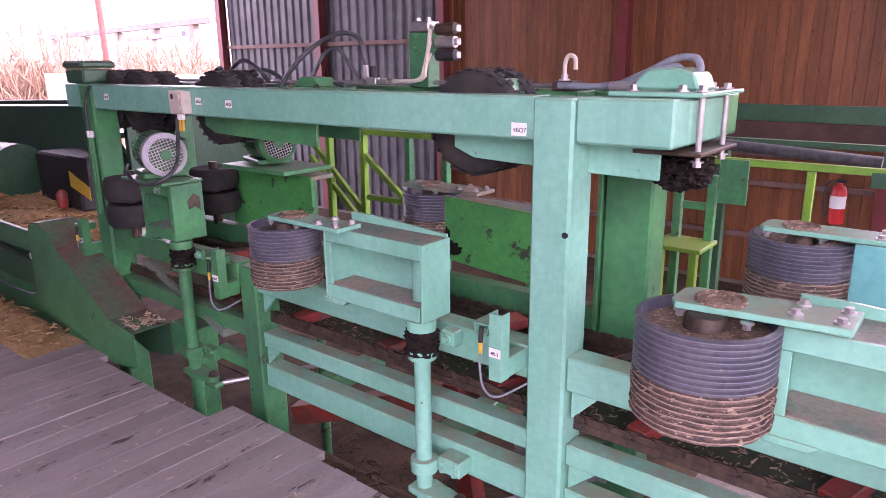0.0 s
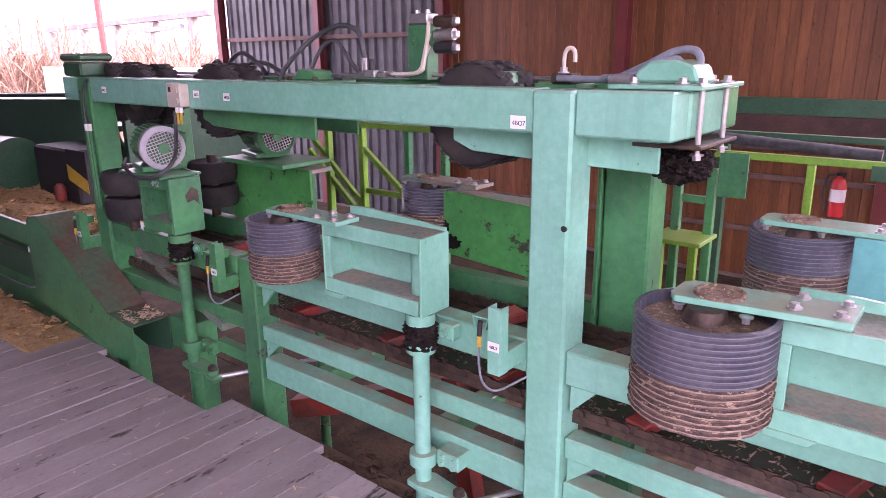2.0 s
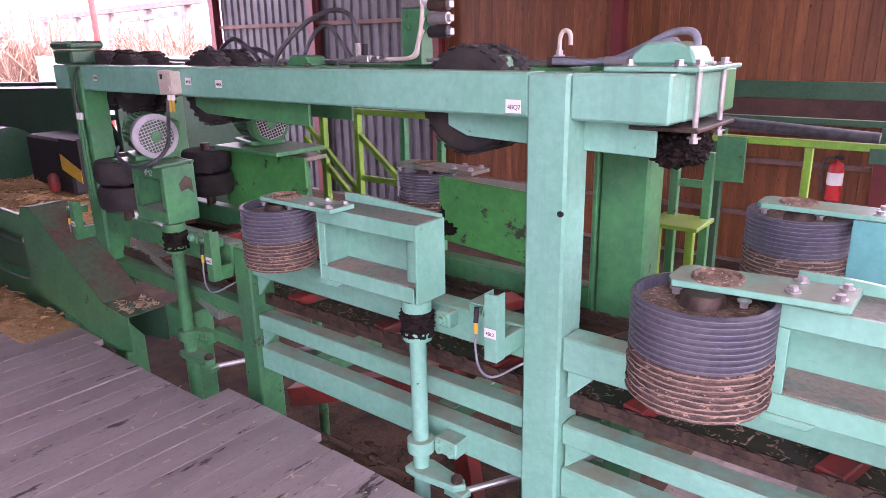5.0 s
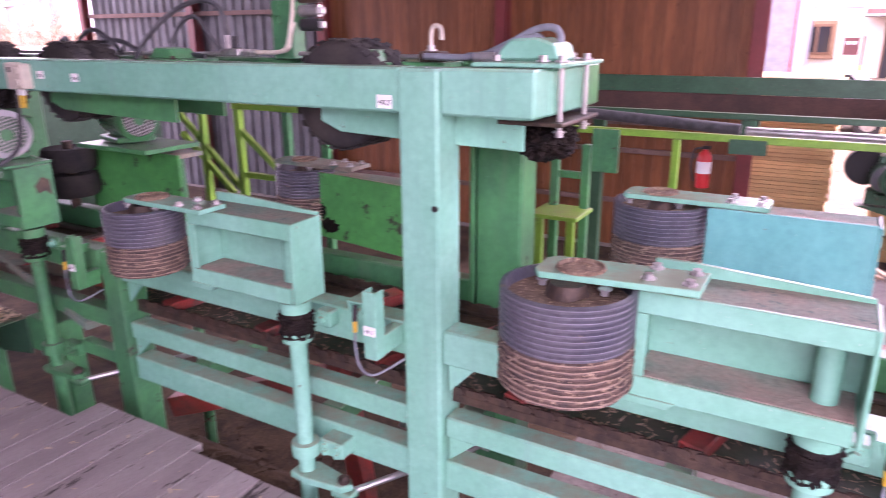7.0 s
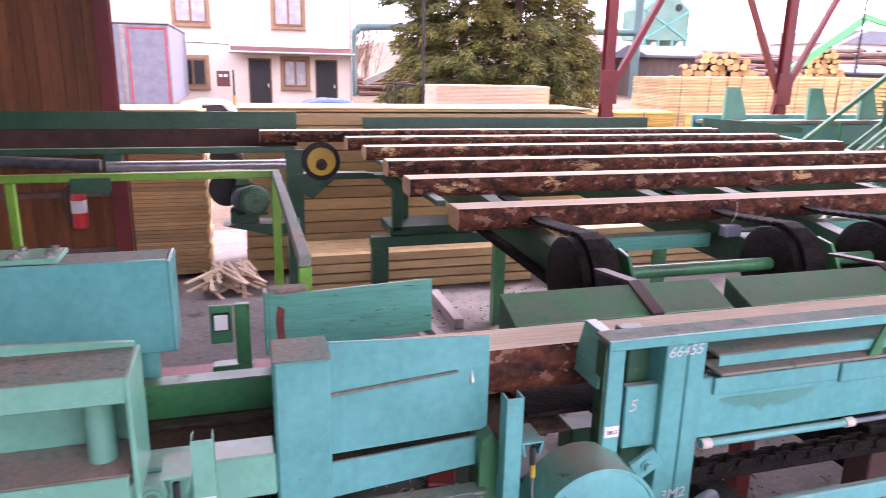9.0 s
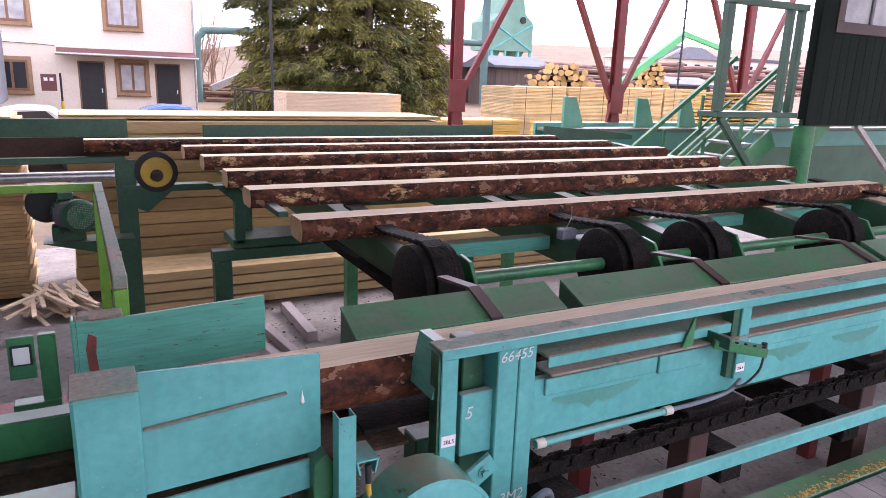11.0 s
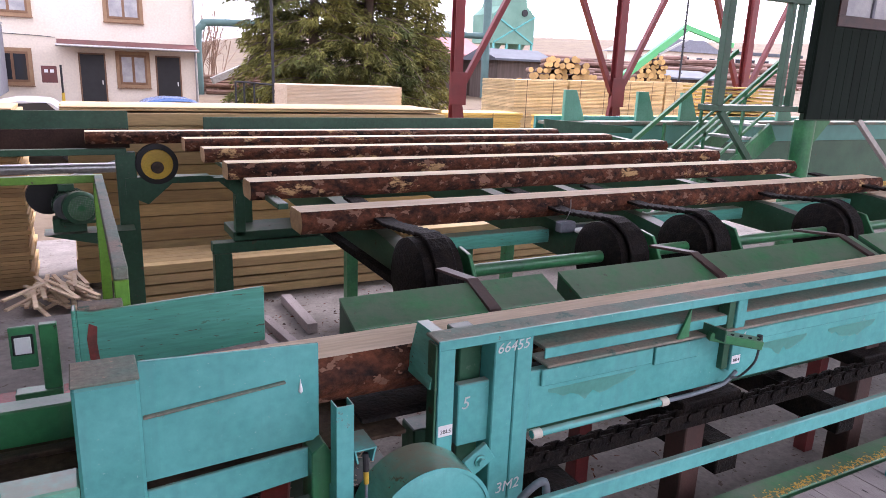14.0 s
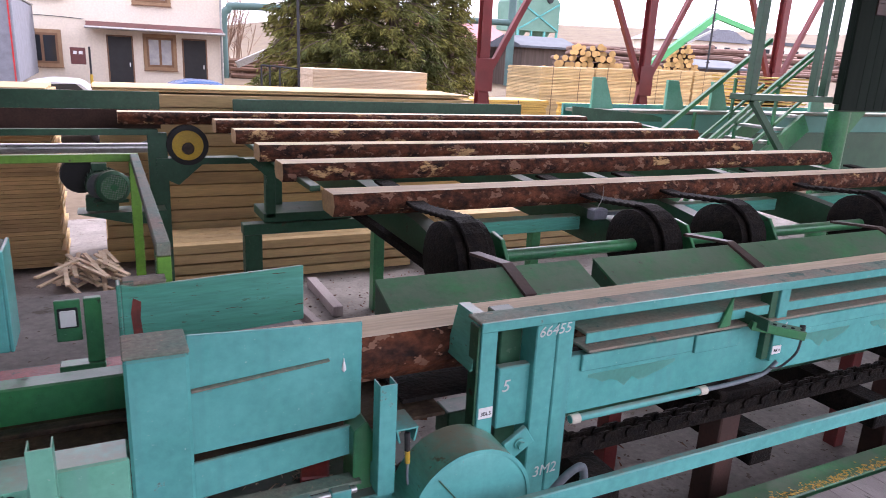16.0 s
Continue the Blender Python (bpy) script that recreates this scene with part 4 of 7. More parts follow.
# ---- electric motors ----
def motor(face, axis, r, length, m, label, cover=None, recess=None):
    """A finned electric motor; face is the middle of its fan cover, axis points out of it."""
    a = Vector(axis).normalized()
    f = Vector(face)
    t = thing("electric_motor", f - Vector((0, 0, r + 0.05)), label, "electric motor", "electric motors")
    rot = Vector((0, 0, 1)).rotation_difference(a).to_matrix().to_4x4()
    mw = Matrix.Translation(f) @ rot

    def turned(prof, seg=36):
        b = lathe(nb(), (0, 0, 0), prof, seg)
        bmesh.ops.transform(b, matrix=mw, verts=b.verts)
        return b
    part("fan_cover", turned([(r * 0.99, -length * 0.30), (r * 1.02, -length * 0.06), (r * 0.96, -0.012), (r * 0.80, 0.0), (r * 0.78, -0.004)]), cover or M_greyblue, t, "grey fan cover", smooth=True)
    part("fan_recess", turned([(r * 0.77, -0.0025), (0.01, -0.002)]), recess or M_dark, t)
    g = nb()
    for k in range(-5, 6):
        o = k * r * 0.14
        hl = math.sqrt(max(0, (r * 0.78) ** 2 - o * o))
        for d in (0, 1):
            p0, p1 = ((-hl, o, 0.002), (hl, o, 0.002)) if d else ((o, -hl, 0.0035), (o, hl, 0.0035))
            cyl(g, mw @ Vector(p0), mw @ Vector(p1), 0.0022, 6)
    part("grille", g, M_steel, t, "wire fan grille")
    part("fan_hub", turned([(0.03, 0.003), (0.028, 0.007), (0.005, 0.008)], 16), M_green, t)
    part("stator", turned([(r * 0.86, -length), (r * 0.86, -length * 0.3)]), m, t, smooth=True)
    fins = nb()
    for k in range(30):
        ang = 2 * math.pi * k / 30
        tmp = bmesh.new()
        bx(tmp, r * 0.84, r * 0.99, -0.003, 0.003, -length * 0.96, -length * 0.31, 0)
        bmesh.ops.transform(tmp, matrix=mw @ Matrix.Rotation(ang, 4, "Z"), verts=tmp.verts)
        join(fins, tmp)
    part("finned_casing", fins, m, t)
    part("end_shield", turned([(r * 0.3, -length * 1.08), (r * 0.85, -length * 1.05), (r * 0.95, -length), (r * 0.95, -length * 0.97)]), m, t, smooth=True)
    s = a.cross(Vector((0, 0, 1))).normalized()
    c = f - a * length * 0.62 - s * r * 1.05
    part("terminal_box", bar(nb(), c - a * 0.07, c + a * 0.07, 0.07, 0.13, bev=0.008), m, t)
    fb = f - a * length * 0.62 - Vector((0, 0, r * 1.0))
    part("foot", bar(nb(), fb - a * length * 0.4, fb + a * length * 0.4, r * 1.9, 0.03, bev=0.006), m, t)
    return t


motor((-3.47, 1.98, 1.105), (0.96, -0.28, 0), 0.115, 0.30, M_green, "green electric motor with a grey fan cover on a swing arm", M_lgrey, M_dgreen)
motor((-3.33, 2.62, 1.115), (0.96, -0.28, 0), 0.115, 0.34, M_green, "green electric motor with a dark fan grille behind the line", M_green, M_dark)
part("motor_plate", box(-3.80, -3.368, 1.88, 2.12, 0.957, 0.972, bev=0.003), M_green, A3)
part("motor_plate", box(-3.75, -3.15, 2.5, 2.86, 0.95, 0.975, bev=0.003), M_green, B3)
cb = solo("motor_cable", hose(nb(), [(-3.42, 2.04, 1.30), (-3.40, 2.02, 1.20), (-3.33, 1.95, 1.06), (-3.36, 1.86, 0.985), (-3.52, 1.84, 0.965), (-3.68, 1.86, 1.0), (-3.70, 1.88, 1.05)], 0.010), M_hose, "black motor cable looping from the switch box", "cable", smooth=True)
for cx, cy, nm in ((-4.06, 2.06, 0), (-3.98, 2.58, 0)):
    t = thing("feed_wheel_pair", (cx, cy, 0.62), "two stacked smooth black rubber feed tyres on an upright axle", "feed wheel", "upright feed tyres")
    for z in (0.70, 0.855):
        part("tyre", tyre(nb(), (cx, cy, z), 0.155, 0.14, "z"), M_rubber, t, smooth=True)
    part("axle", cyl(nb(), (cx, cy, 0.55), (cx, cy, 0.96), 0.03, 16), M_chain, t)

# switch box, conduit and cap at the left end
sw = thing("switch_box", (-3.36, F, 1.30), "cream plastic switch box with two push buttons", "switch box")
part("housing", box(-3.42, -3.345, F - 0.05, F - 0.001, 1.322, 1.445, bev=0.006), M_cream, sw)
part("button_housing", box(-3.343, -3.28, F - 0.058, F - 0.001, 1.325, 1.44, bev=0.006), M_cream, sw)
for z in (1.355, 1.41):
    part("button", cyl(nb(), (-3.311, F - 0.058, z), (-3.311, F - 0.066, z), 0.016, 18), M_cream, sw)
part("rocker", box(-3.392, -3.372, F - 0.053, F - 0.05, 1.40, 1.425, bev=0.001), M_ink, sw)
for x in (-3.36, -3.33):
    part("cable_gland", cyl(nb(), (x, F - 0.03, 1.322), (x, F - 0.03, 1.295), 0.012, 12), M_white, sw)
    part("connector", cyl(nb(), (x, F - 0.03, 1.295), (x - 0.005, F - 0.03, 1.235), 0.007, 10), M_yellow, sw, "yellow cable connector")
cp = thing("post_cap_box", (-4.56, 2.1, 1.46), "dark green box capping a green post", "junction box")
part("box_body", box(-4.68, -4.44, 2.04, 2.24, 1.463, 1.55, bev=0.012), M_dgreen, cp)
part("box_lid", box(-4.69, -4.43, 2.03, 2.25, 1.552, 1.60, bev=0.015), M_dgreen, cp)
cd = solo("conduit", hose(nb(), [(-4.36, F - 0.015, 1.45), (-4.42, F - 0.02, 1.38), (-4.44, F - 0.025, 1.25), (-4.42, F - 0.025, 1.15)], 0.009), M_hose, "black cable running down the green post", "cable", smooth=True)
cd2 = thing("conduit_pipe", (-4.40, F - 0.03, 0.6), "green conduit pipes clipped to the post", "conduit")
for dx in (0.0, 0.035):
    part("pipe", cyl(nb(), (-4.43 + dx, F - 0.027, 0.65), (-4.43 + dx, F - 0.027, 1.16), 0.010, 12), M_green, cd2, smooth=True)
    part("coupling", cyl(nb(), (-4.43 + dx, F - 0.027, 1.14), (-4.43 + dx, F - 0.027, 1.18), 0.014, 14), M_white, cd2)

# ---- hydraulics on top ----
hy = thing("hydraulic_valve_block", (-2.07, 2.5, 1.46), "green hydraulic valve block with three grey solenoids", "valve block")
part("riser_plate", prism(nb(), [(-2.145, 1.462), (-2.03, 1.462), (-2.03, 1.60), (-2.01, 1.64), (-2.01, 1.70), (-2.145, 1.70)], "y", 2.46, 2.54, bev=0.004), M_green, hy)
part("manifold", box(-2.13, -2.02, 2.45, 2.53, 1.701, 1.745, bev=0.004), M_steel, hy)
for i, z in enumerate((1.71, 1.655, 1.60)):
    so = part("solenoid", cyl(nb(), (-2.0, 2.49, z), (-1.90, 2.49, z), 0.025, 20), (M_chain, M_steel, M_ink)[i], hy, smooth=True)
    part("plug", box(-1.915, -1.88, 2.475, 2.505, z - 0.014, z + 0.014, bev=0.003), M_steel, so)
for x in (-2.11, -2.05):
    part("fitting", bolt(nb(), (x, 2.49, 1.745), 0.010, 0.014), M_steel, hy)
for z in (1.675, 1.625):
    part("bolt", bolt(nb(), (-2.105, 2.46, z), 0.011, 0.010, (0, -1, 0)), M_green, hy)
for i in range(3):
    part("steel_pipe", hose(nb(), [(-2.005, 2.445, 1.71 - 0.05 * i), (-2.01 - 0.012 * i, 2.435, 1.62 - 0.04 * i), (-2.03, 2.43, 1.53 - 0.01 * i), (-2.08, 2.43, 1.492), (-2.22, 2.43, 1.488)], 0.009, 10), M_cream, hy, smooth=True)
tee = thing("hydraulic_tee", (-2.32, 2.45, 1.47), "steel hydraulic tee fitting with a gauge stub", "pipe fitting")
part("tee_body", box(-2.40, -2.33, 2.43, 2.47, 1.472, 1.505, bev=0.004), M_steel, tee)
for x in (-2.43, -2.30, -2.25):
    part("nut", cyl(nb(), (x - 0.018, 2.45, 1.487), (x + 0.018, 2.45, 1.487), 0.015, 6), M_steel, tee)
part("stub", cyl(nb(), (-2.365, 2.45, 1.505), (-2.365, 2.45, 1.555), 0.014, 14), M_ink, tee)
part("stub_fitting", cyl(nb(), (-2.44, 2.48, 1.50), (-2.44, 2.48, 1.56), 0.012, 12), M_steel, tee)
solo("hydraulic_line", hose(nb(), [(-4.3, 2.50, 1.475), (-3.0, 2.50, 1.475), (-2.6, 2.48, 1.478), (-2.22, 2.46, 1.483)], 0.009), M_steel, "thin steel hydraulic line on top of the frame", "pipe", smooth=True)
solo("hydraulic_line", hose(nb(), [(-1.98, 2.44, 1.485), (-1.5, 2.46, 1.478), (-1.1, 2.44, 1.480), (-1.0, 2.40, 1.485)], 0.009), M_steel, "thin steel hydraulic line on top of the frame", "pipe", smooth=True)
HOSES = ([(-2.89, 2.30, 1.42), (-2.83, 2.33, 1.53), (-2.72, 2.40, 1.65), (-2.58, 2.45, 1.71), (-2.48, 2.48, 1.68), (-2.44, 2.48, 1.56)],
         [(-2.72, 2.38, 1.50), (-2.66, 2.41, 1.61), (-2.58, 2.43, 1.64), (-2.51, 2.44, 1.56), (-2.45, 2.45, 1.49)],
         [(-3.62, 2.40, 1.475), (-3.55, 2.38, 1.53), (-3.47, 2.36, 1.55), (-3.40, 2.34, 1.52), (-3.34, 2.34, 1.47)],
         [(-3.52, 2.42, 1.475), (-3.42, 2.42, 1.56), (-3.32, 2.42, 1.59), (-3.20, 2.42, 1.54), (-3.12, 2.42, 1.48)],
         [(-3.38, 2.44, 1.475), (-3.30, 2.44, 1.53), (-3.15, 2.44, 1.535), (-3.02, 2.44, 1.49)],
         [(-2.44, 2.34, 1.47), (-2.52, 2.36, 1.475), (-2.62, 2.38, 1.47)])
for h in HOSES:
    solo("hydraulic_hose", hose(nb(), h, 0.0115 if h is not HOSES[1] else 0.010), M_hose, "black rubber hydraulic hose arching over the frame", "hose", "hydraulic hoses", smooth=True)
for h in ([(-1.30, 2.33, 1.485), (-1.18, 2.34, 1.482), (-1.08, 2.34, 1.488), (-0.98, 2.36, 1.53), (-0.89, 2.38, 1.575), (-0.82, 2.38, 1.575), (-0.80, 2.36, 1.53), (-0.85, 2.33, 1.50), (-0.93, 2.30, 1.482)],
          [(-1.10, 2.28, 1.488), (-1.00, 2.29, 1.50), (-0.93, 2.30, 1.535), (-0.86, 2.32, 1.55), (-0.83, 2.30, 1.52)]):
    solo("hydraulic_hose", hose(nb(), h, 0.0125), M_hoseg, "grey braided hydraulic hose looping on the end beam", "hose", "hydraulic hoses", smooth=True)
for p_, q_, r_ in (((-1.06, 2.26, 1.487), (-0.98, 2.26, 1.487), 0.017), ((-1.02, 2.34, 1.49), (-0.96, 2.355, 1.52), 0.016)):
    solo("hose_fitting", cyl(nb(), p_, q_, r_, 12), M_steel, "steel crimped hose fitting on the end beam", "pipe fitting", "hose fittings", smooth=True)
hk = thing("lifting_hook", (-1.36, 2.42, 1.46), "bent cream steel pipe hook standing on the frame", "pipe hook")
part("hook", hose(nb(), [(-1.325, 2.42, 1.47), (-1.325, 2.42, 1.555), (-1.315, 2.42, 1.585), (-1.295, 2.42, 1.59), (-1.282, 2.42, 1.575), (-1.280, 2.42, 1.54)], 0.008), M_cream, hk, smooth=True)
part("hook_foot", box(-1.36, -1.27, 2.38, 2.46, 1.462, 1.50, bev=0.006), M_chain, hk)
part("hook_nut", bolt(nb(), (-1.325, 2.42, 1.50), 0.014, 0.018), M_steel, hk)
for x, m in ((-1.49, M_green), (-2.62, M_green), (-3.43, M_green)):
    t = thing("pipe_clamp_block", (x, 2.30, 1.46), "green steel bearing block with bolts on the frame", "bearing block", "bearing blocks on the frame")
    w = 0.025 if x > -2 else 0.10
    part("block", prism(nb(), [(x - w, 1.463), (x + w, 1.463), (x + w * 0.7, 1.485), (x + w * 0.5, 1.505), (x - w * 0.5, 1.51), (x - w * 0.8, 1.48)], "y", 2.26, 2.38, bev=0.004), m, t)
    part("base", box(x - w * 1.4, x + w * 1.8, 2.22, 2.42, 1.447, 1.462, bev=0.003), m, t)
    for d in (-1, 1):
        part("bolt", bolt(nb(), (x + d * w * 0.9, 2.24, 1.462), 0.010, 0.012), M_chain, t)
part("cross_plate", box(-2.85, -2.35, F + 0.122, 2.528, 1.435, 1.446, bev=0.003), M_green, feed)
part("cross_plate", box(-3.65, -3.05, F + 0.122, 2.528, 1.435, 1.446, bev=0.003), M_green, feed)
part("cross_plate", box(-1.55, -1.25, 2.38, 2.528, 1.44, 1.462, bev=0.003), M_green, feed)

# ---- chain bed along the machine ----
bed = thing("chain_conveyor", (-1.0, 2.3, 0.2), "dark oily chain conveyor with red lugs along the machine bed", "conveyor")
part("bed_plate", box(-4.5, 1.45, 2.165, 2.555, 0.235, 0.25, bev=0), M_dgreen, bed, "dark green plate littered with sawdust")
part("chain_track", box(-4.5, 1.45, 2.13, 2.163, 0.25, 0.285, bev=0.003), M_chain, bed)
part("chain_track", box(-4.5, 1.45, 2.50, 2.55, 0.30, 0.335, bev=0.003), M_chain, bed)


def chain(parent, x0, x1, y, z, pitch, h, m, name="chain_link"):
    b = nb()
    prof = []
    for i in range(10):
        a = math.pi / 2 + math.pi * i / 9
        prof.append((-pitch * 0.5 + h * math.cos(a), h * math.sin(a)))
    for i in range(10):
        a = -math.pi / 2 + math.pi * i / 9
        prof.append((pitch * 0.5 + h * math.cos(a), h * math.sin(a)))
    prism(b, prof, "y", -0.004, 0.004)
    first, k, x = None, 0, x0
    while x < x1:
        if first is None:
            first = link(name, b, m, parent)
            o = first
        else:
            o = new(name, first.data)
            o.parent = parent
        o.location = Vector((x, y + (0.006 if k % 2 else -0.004), z + (0.001 if k % 2 else -0.001))) - ORG[parent]
        x += pitch
        k += 1


chain(bed, -4.4, 1.4, 2.14, 0.296, 0.045, 0.016, M_chain)
chain(bed, -3.4, 1.4, 2.52, 0.345, 0.045, 0.016, M_chain)
x = -3.95
while x < 1.3:
    fl = part("flight", bar(nb(), (x, 2.17, 0.285), (x + 0.10, 2.50, 0.31), 0.09, 0.05, bev=0.006), M_redpaint, bed, "red painted carrier lug")
    part("flight_shoe", box(x + 0.05, x + 0.16, 2.42, 2.50, 0.335, 0.365, bev=0.006), M_chain, fl)
    x += 0.62
# carrying level above, on which the cants run
part("carrying_plate", box(-4.3, 1.45, 2.17, 2.55, 0.440, 0.452, bev=0), M_pit, bed, "dark plate packed with bark and rust")
part("carrying_track", box(-4.3, 1.45, 2.455, 2.50, 0.453, 0.470, bev=0.003), M_chain, bed)
chain(bed, -3.6, 0.0, 2.475, 0.487, 0.045, 0.016, M_chain)
x = -4.1
while x < 0.0:
    fl = part("carrier", bar(nb(), (x, 2.18, 0.478), (x + 0.12, 2.44, 0.490), 0.10, 0.05, bev=0.008), M_redpaint, bed, "worn red carrier lug")
    part("carrier_cap", bar(nb(), (x + 0.04, 2.26, 0.508), (x + 0.09, 2.37, 0.514), 0.05, 0.02, bev=0.004), M_chain, fl)
    x += 0.62
random.seed(8)
ch = nb()
for i in range(1500):
    x, y = random.uniform(-3.2, 1.4), random.uniform(2.18, 2.48)
    L, w, a = random.uniform(0.003, 0.014) * random.choice((1, 1, 1, 1.8)), random.uniform(0.0015, 0.004), random.uniform(0, 3.14)
    c, s = math.cos(a), math.sin(a)
    z = 0.2515
    q = [ch.verts.new((x + c * u - s * v, y + s * u + c * v, z + random.uniform(0, 0.006))) for u, v in ((-L, -w), (L, -w), (L, w), (-L, w))]
    ch.faces.new(q)
tagged(part("bark_litter", ch, M_sawn, bed, "scattered bark chips and splinters"), kind="stuff")
# ---- guide plates and posts between feed machine and trough ----
gp = thing("guide_plate", (0.83, 2.8, 0.5), "green-teal steel guide plate scratched to red primer", "guide plate")
part("plate", prism(nb(), [(0.515, 0.545), (1.14, 0.585), (1.14, 0.80), (0.56, 0.775), (0.515, 0.785)], "y", 2.79, 2.802, bev=0.003), M_gteal, gp)
part("folded_edge", box(0.50, 0.514, 2.79, 2.86, 0.54, 0.785, bev=0.004), M_gteal, gp)
part("top_tab", box(0.52, 0.66, 2.803, 2.87, 0.775, 0.79, bev=0.003), M_dusty, gp)
part("primer_patch", prism(nb(), [(0.545, 0.60), (0.575, 0.595), (0.57, 0.66), (0.575, 0.72), (0.55, 0.735), (0.54, 0.68)], "y", 2.788, 2.7895), M_redpaint, gp, "scrape down to red primer")
part("stay", box(0.75, 0.85, 2.81, 2.87, G, 0.56, bev=0.004), M_dgreen, gp)

cp = thing("channel_post", (0.578, F, G), "pale teal box-section post with a dusty cap", "post")
part("post", box(0.502, 0.654, F, F + 0.15, G, 0.830, bev=0.008), M_teal, cp)
part("cap", box(0.500, 0.656, F - 0.002, F + 0.152, 0.831, 0.840, bev=0.003), M_dusty, cp, "dusty cap plate")
fp = thing("front_guide_plate", (0.9, 2.16, 0.5), "bent pale teal guide plate with a white paint drip", "guide plate")
part("plate", prism(nb(), [(0.656, 0.495), (1.14, 0.515), (1.14, 0.825), (0.656, 0.848)], "y", 2.125, 2.133, bev=0.002), M_teal, fp)
part("crease", bar(nb(), (0.66, 2.118, 0.690), (1.04, 2.121, 0.722), 0.020, 0.007), M_dusty, fp, "dust lying on the bent crease")
part("paint_drip", lathe(nb(), (1.085, 2.124, 0.69), [(0.001, -0.016), (0.007, -0.008), (0.006, 0.0), (0.002, 0.02), (0.0005, 0.03)], 12), M_white, fp, "white paint drip", smooth=True)
lo = thing("lower_guide_rail", (0.9, F, 0.3), "pale teal bolted guide rails below the plate", "rail")
part("rail", prism(nb(), [(0.656, 0.36), (1.15, 0.41), (1.15, 0.505), (0.656, 0.475)], "y", F + 0.06, F + 0.075, bev=0.003), M_teal, lo)
part("ledge", box(0.656, 1.12, F + 0.0, F + 0.058, 0.335, 0.347, bev=0.002), M_dusty, lo)
part("slide_bar", cyl(nb(), (0.68, F - 0.01, 0.325), (1.10, F - 0.01, 0.33), 0.010, 12), M_steel, lo)
for x in (0.78, 0.93, 1.05):
    part("bracket", box(x - 0.03, x + 0.03, F - 0.028, F + 0.01, 0.29, 0.345, bev=0.003), M_teal, lo)
part("lower_rail", box(0.656, 1.47, F + 0.0, F + 0.07, 0.18, 0.285, bev=0.005), M_teal, lo)
part("end_bracket", prism(nb(), [(1.10, 0.30), (1.16, 0.30), (1.20, 0.42), (1.14, 0.53), (1.10, 0.50)], "y", F + 0.02, F + 0.12, bev=0.004), M_green, lo)

# small reflector unit behind the line
rf = thing("reflector_unit", (0.36, 2.95, 0.4), "green bracket holding a white honeycomb reflector", "reflector")
part("bracket_plate", box(0.30, 0.382, 2.95, 2.965, 0.54, 0.695, bev=0.003), M_green, rf)
part("reflector_frame", box(0.309, 0.373, 2.940, 2.949, 0.593, 0.668, bev=0.003), M_ink, rf, "black reflector frame")
part("reflector", box(0.316, 0.366, 2.934, 2.9395, 0.600, 0.661, bev=0.002), M_white, rf, "white honeycomb reflector tile")
part("stand_bar", box(0.392, 0.448, 2.95, 2.98, 0.45, 0.695, bev=0.003), M_green, rf)
part("foot", box(0.30, 0.448, 2.94, 3.0, 0.42, 0.449, bev=0.003), M_green, rf)
solo("rear_ledge", box(-0.9, 1.45, 2.66, 3.05, 0.385, 0.419, bev=0.004), M_redpaint, "worn red steel ledge behind the chain bed", "ledge")
solo("rear_ledge_cover", box(-0.9, 1.3, 3.06, 4.4, 0.20, 0.24, bev=0.004), M_concrete, "dusty grey cover plate behind the line", "cover plate")

# ---- feed trough ----
X0, X1 = 1.49, 9.5
tr = thing("feed_trough", (4.0, 2.2, G), "long teal steel feed trough with dusty ledges", "conveyor trough")
part("top_flange", box(X0, X1, 2.035, 2.125, 0.795, 0.807, bev=0.003), M_dusty, tr, "dusty top flange")
part("flange_lip", box(X0, X1, 2.030, 2.038, 0.775, 0.808, bev=0.002), M_teal, tr)
part("upper_wall", prism(nb(), [(2.126, 0.80), (2.135, 0.80), (2.175, 0.70), (2.166, 0.70)], "x", X0 + 0.3, X1), M_teal, tr)
part("ledge", box(X0 + 0.42, X1, 2.06, 2.17, 0.700, 0.712, bev=0.003), M_dusty, tr, "ledge thick with brown dust")
part("ledge_lip", box(X0 + 0.42, X1, 2.055, 2.062, 0.672, 0.710, bev=0.002), M_teal, tr)
part("lower_ledge", box(X0 + 0.42, X1, 2.035, 2.15, 0.645, 0.655, bev=0.003), M_dusty, tr, "ledge thick with brown dust")
part("beam", box(X0 + 0.10, X1, 2.075, 2.11, 0.405, 0.625, bev=0.004), M_teal, tr)
part("cover_strip", box(X0 + 0.42, 2.42, 2.062, 2.074, 0.565, 0.628, bev=0.003), M_teal, tr)
part("cover_strip", box(2.43, 2.66, 2.060, 2.074, 0.555, 0.628, bev=0.003), M_teal, tr)
part("cover_strip", box(2.90, X1, 2.064, 2.074, 0.575, 0.628, bev=0.003), M_teal, tr)
for a, b in ((1.95, 2.35), (3.05, 3.35), (3.5, 3.85), (4.1, 4.6)):
    pts = []
    n = 12
    for i in range(n + 1):
        pts.append((a + (b - a) * i / n, 0.545))
    for i in range(n, -1, -1):
        pts.append((a + (b - a) * i / n, 0.548 - 0.085 * math.sin(math.pi * (0.08 + 0.84 * i / n)) * (0.7 + 0.5 * noise.noise((i * 0.9, a, 0)))))
    part("stain", prism(nb(), pts, "y", 2.0735, 2.0745), M_oldteal, tr, "dark green patch of old paint")
pz = 0.392
cdt = part("conduit", cyl(nb(), (1.88, 2.06, 0.392), (2.52, 2.06, 0.392), 0.014, 16), M_teal, tr, "conduit pipe along the beam", smooth=True)
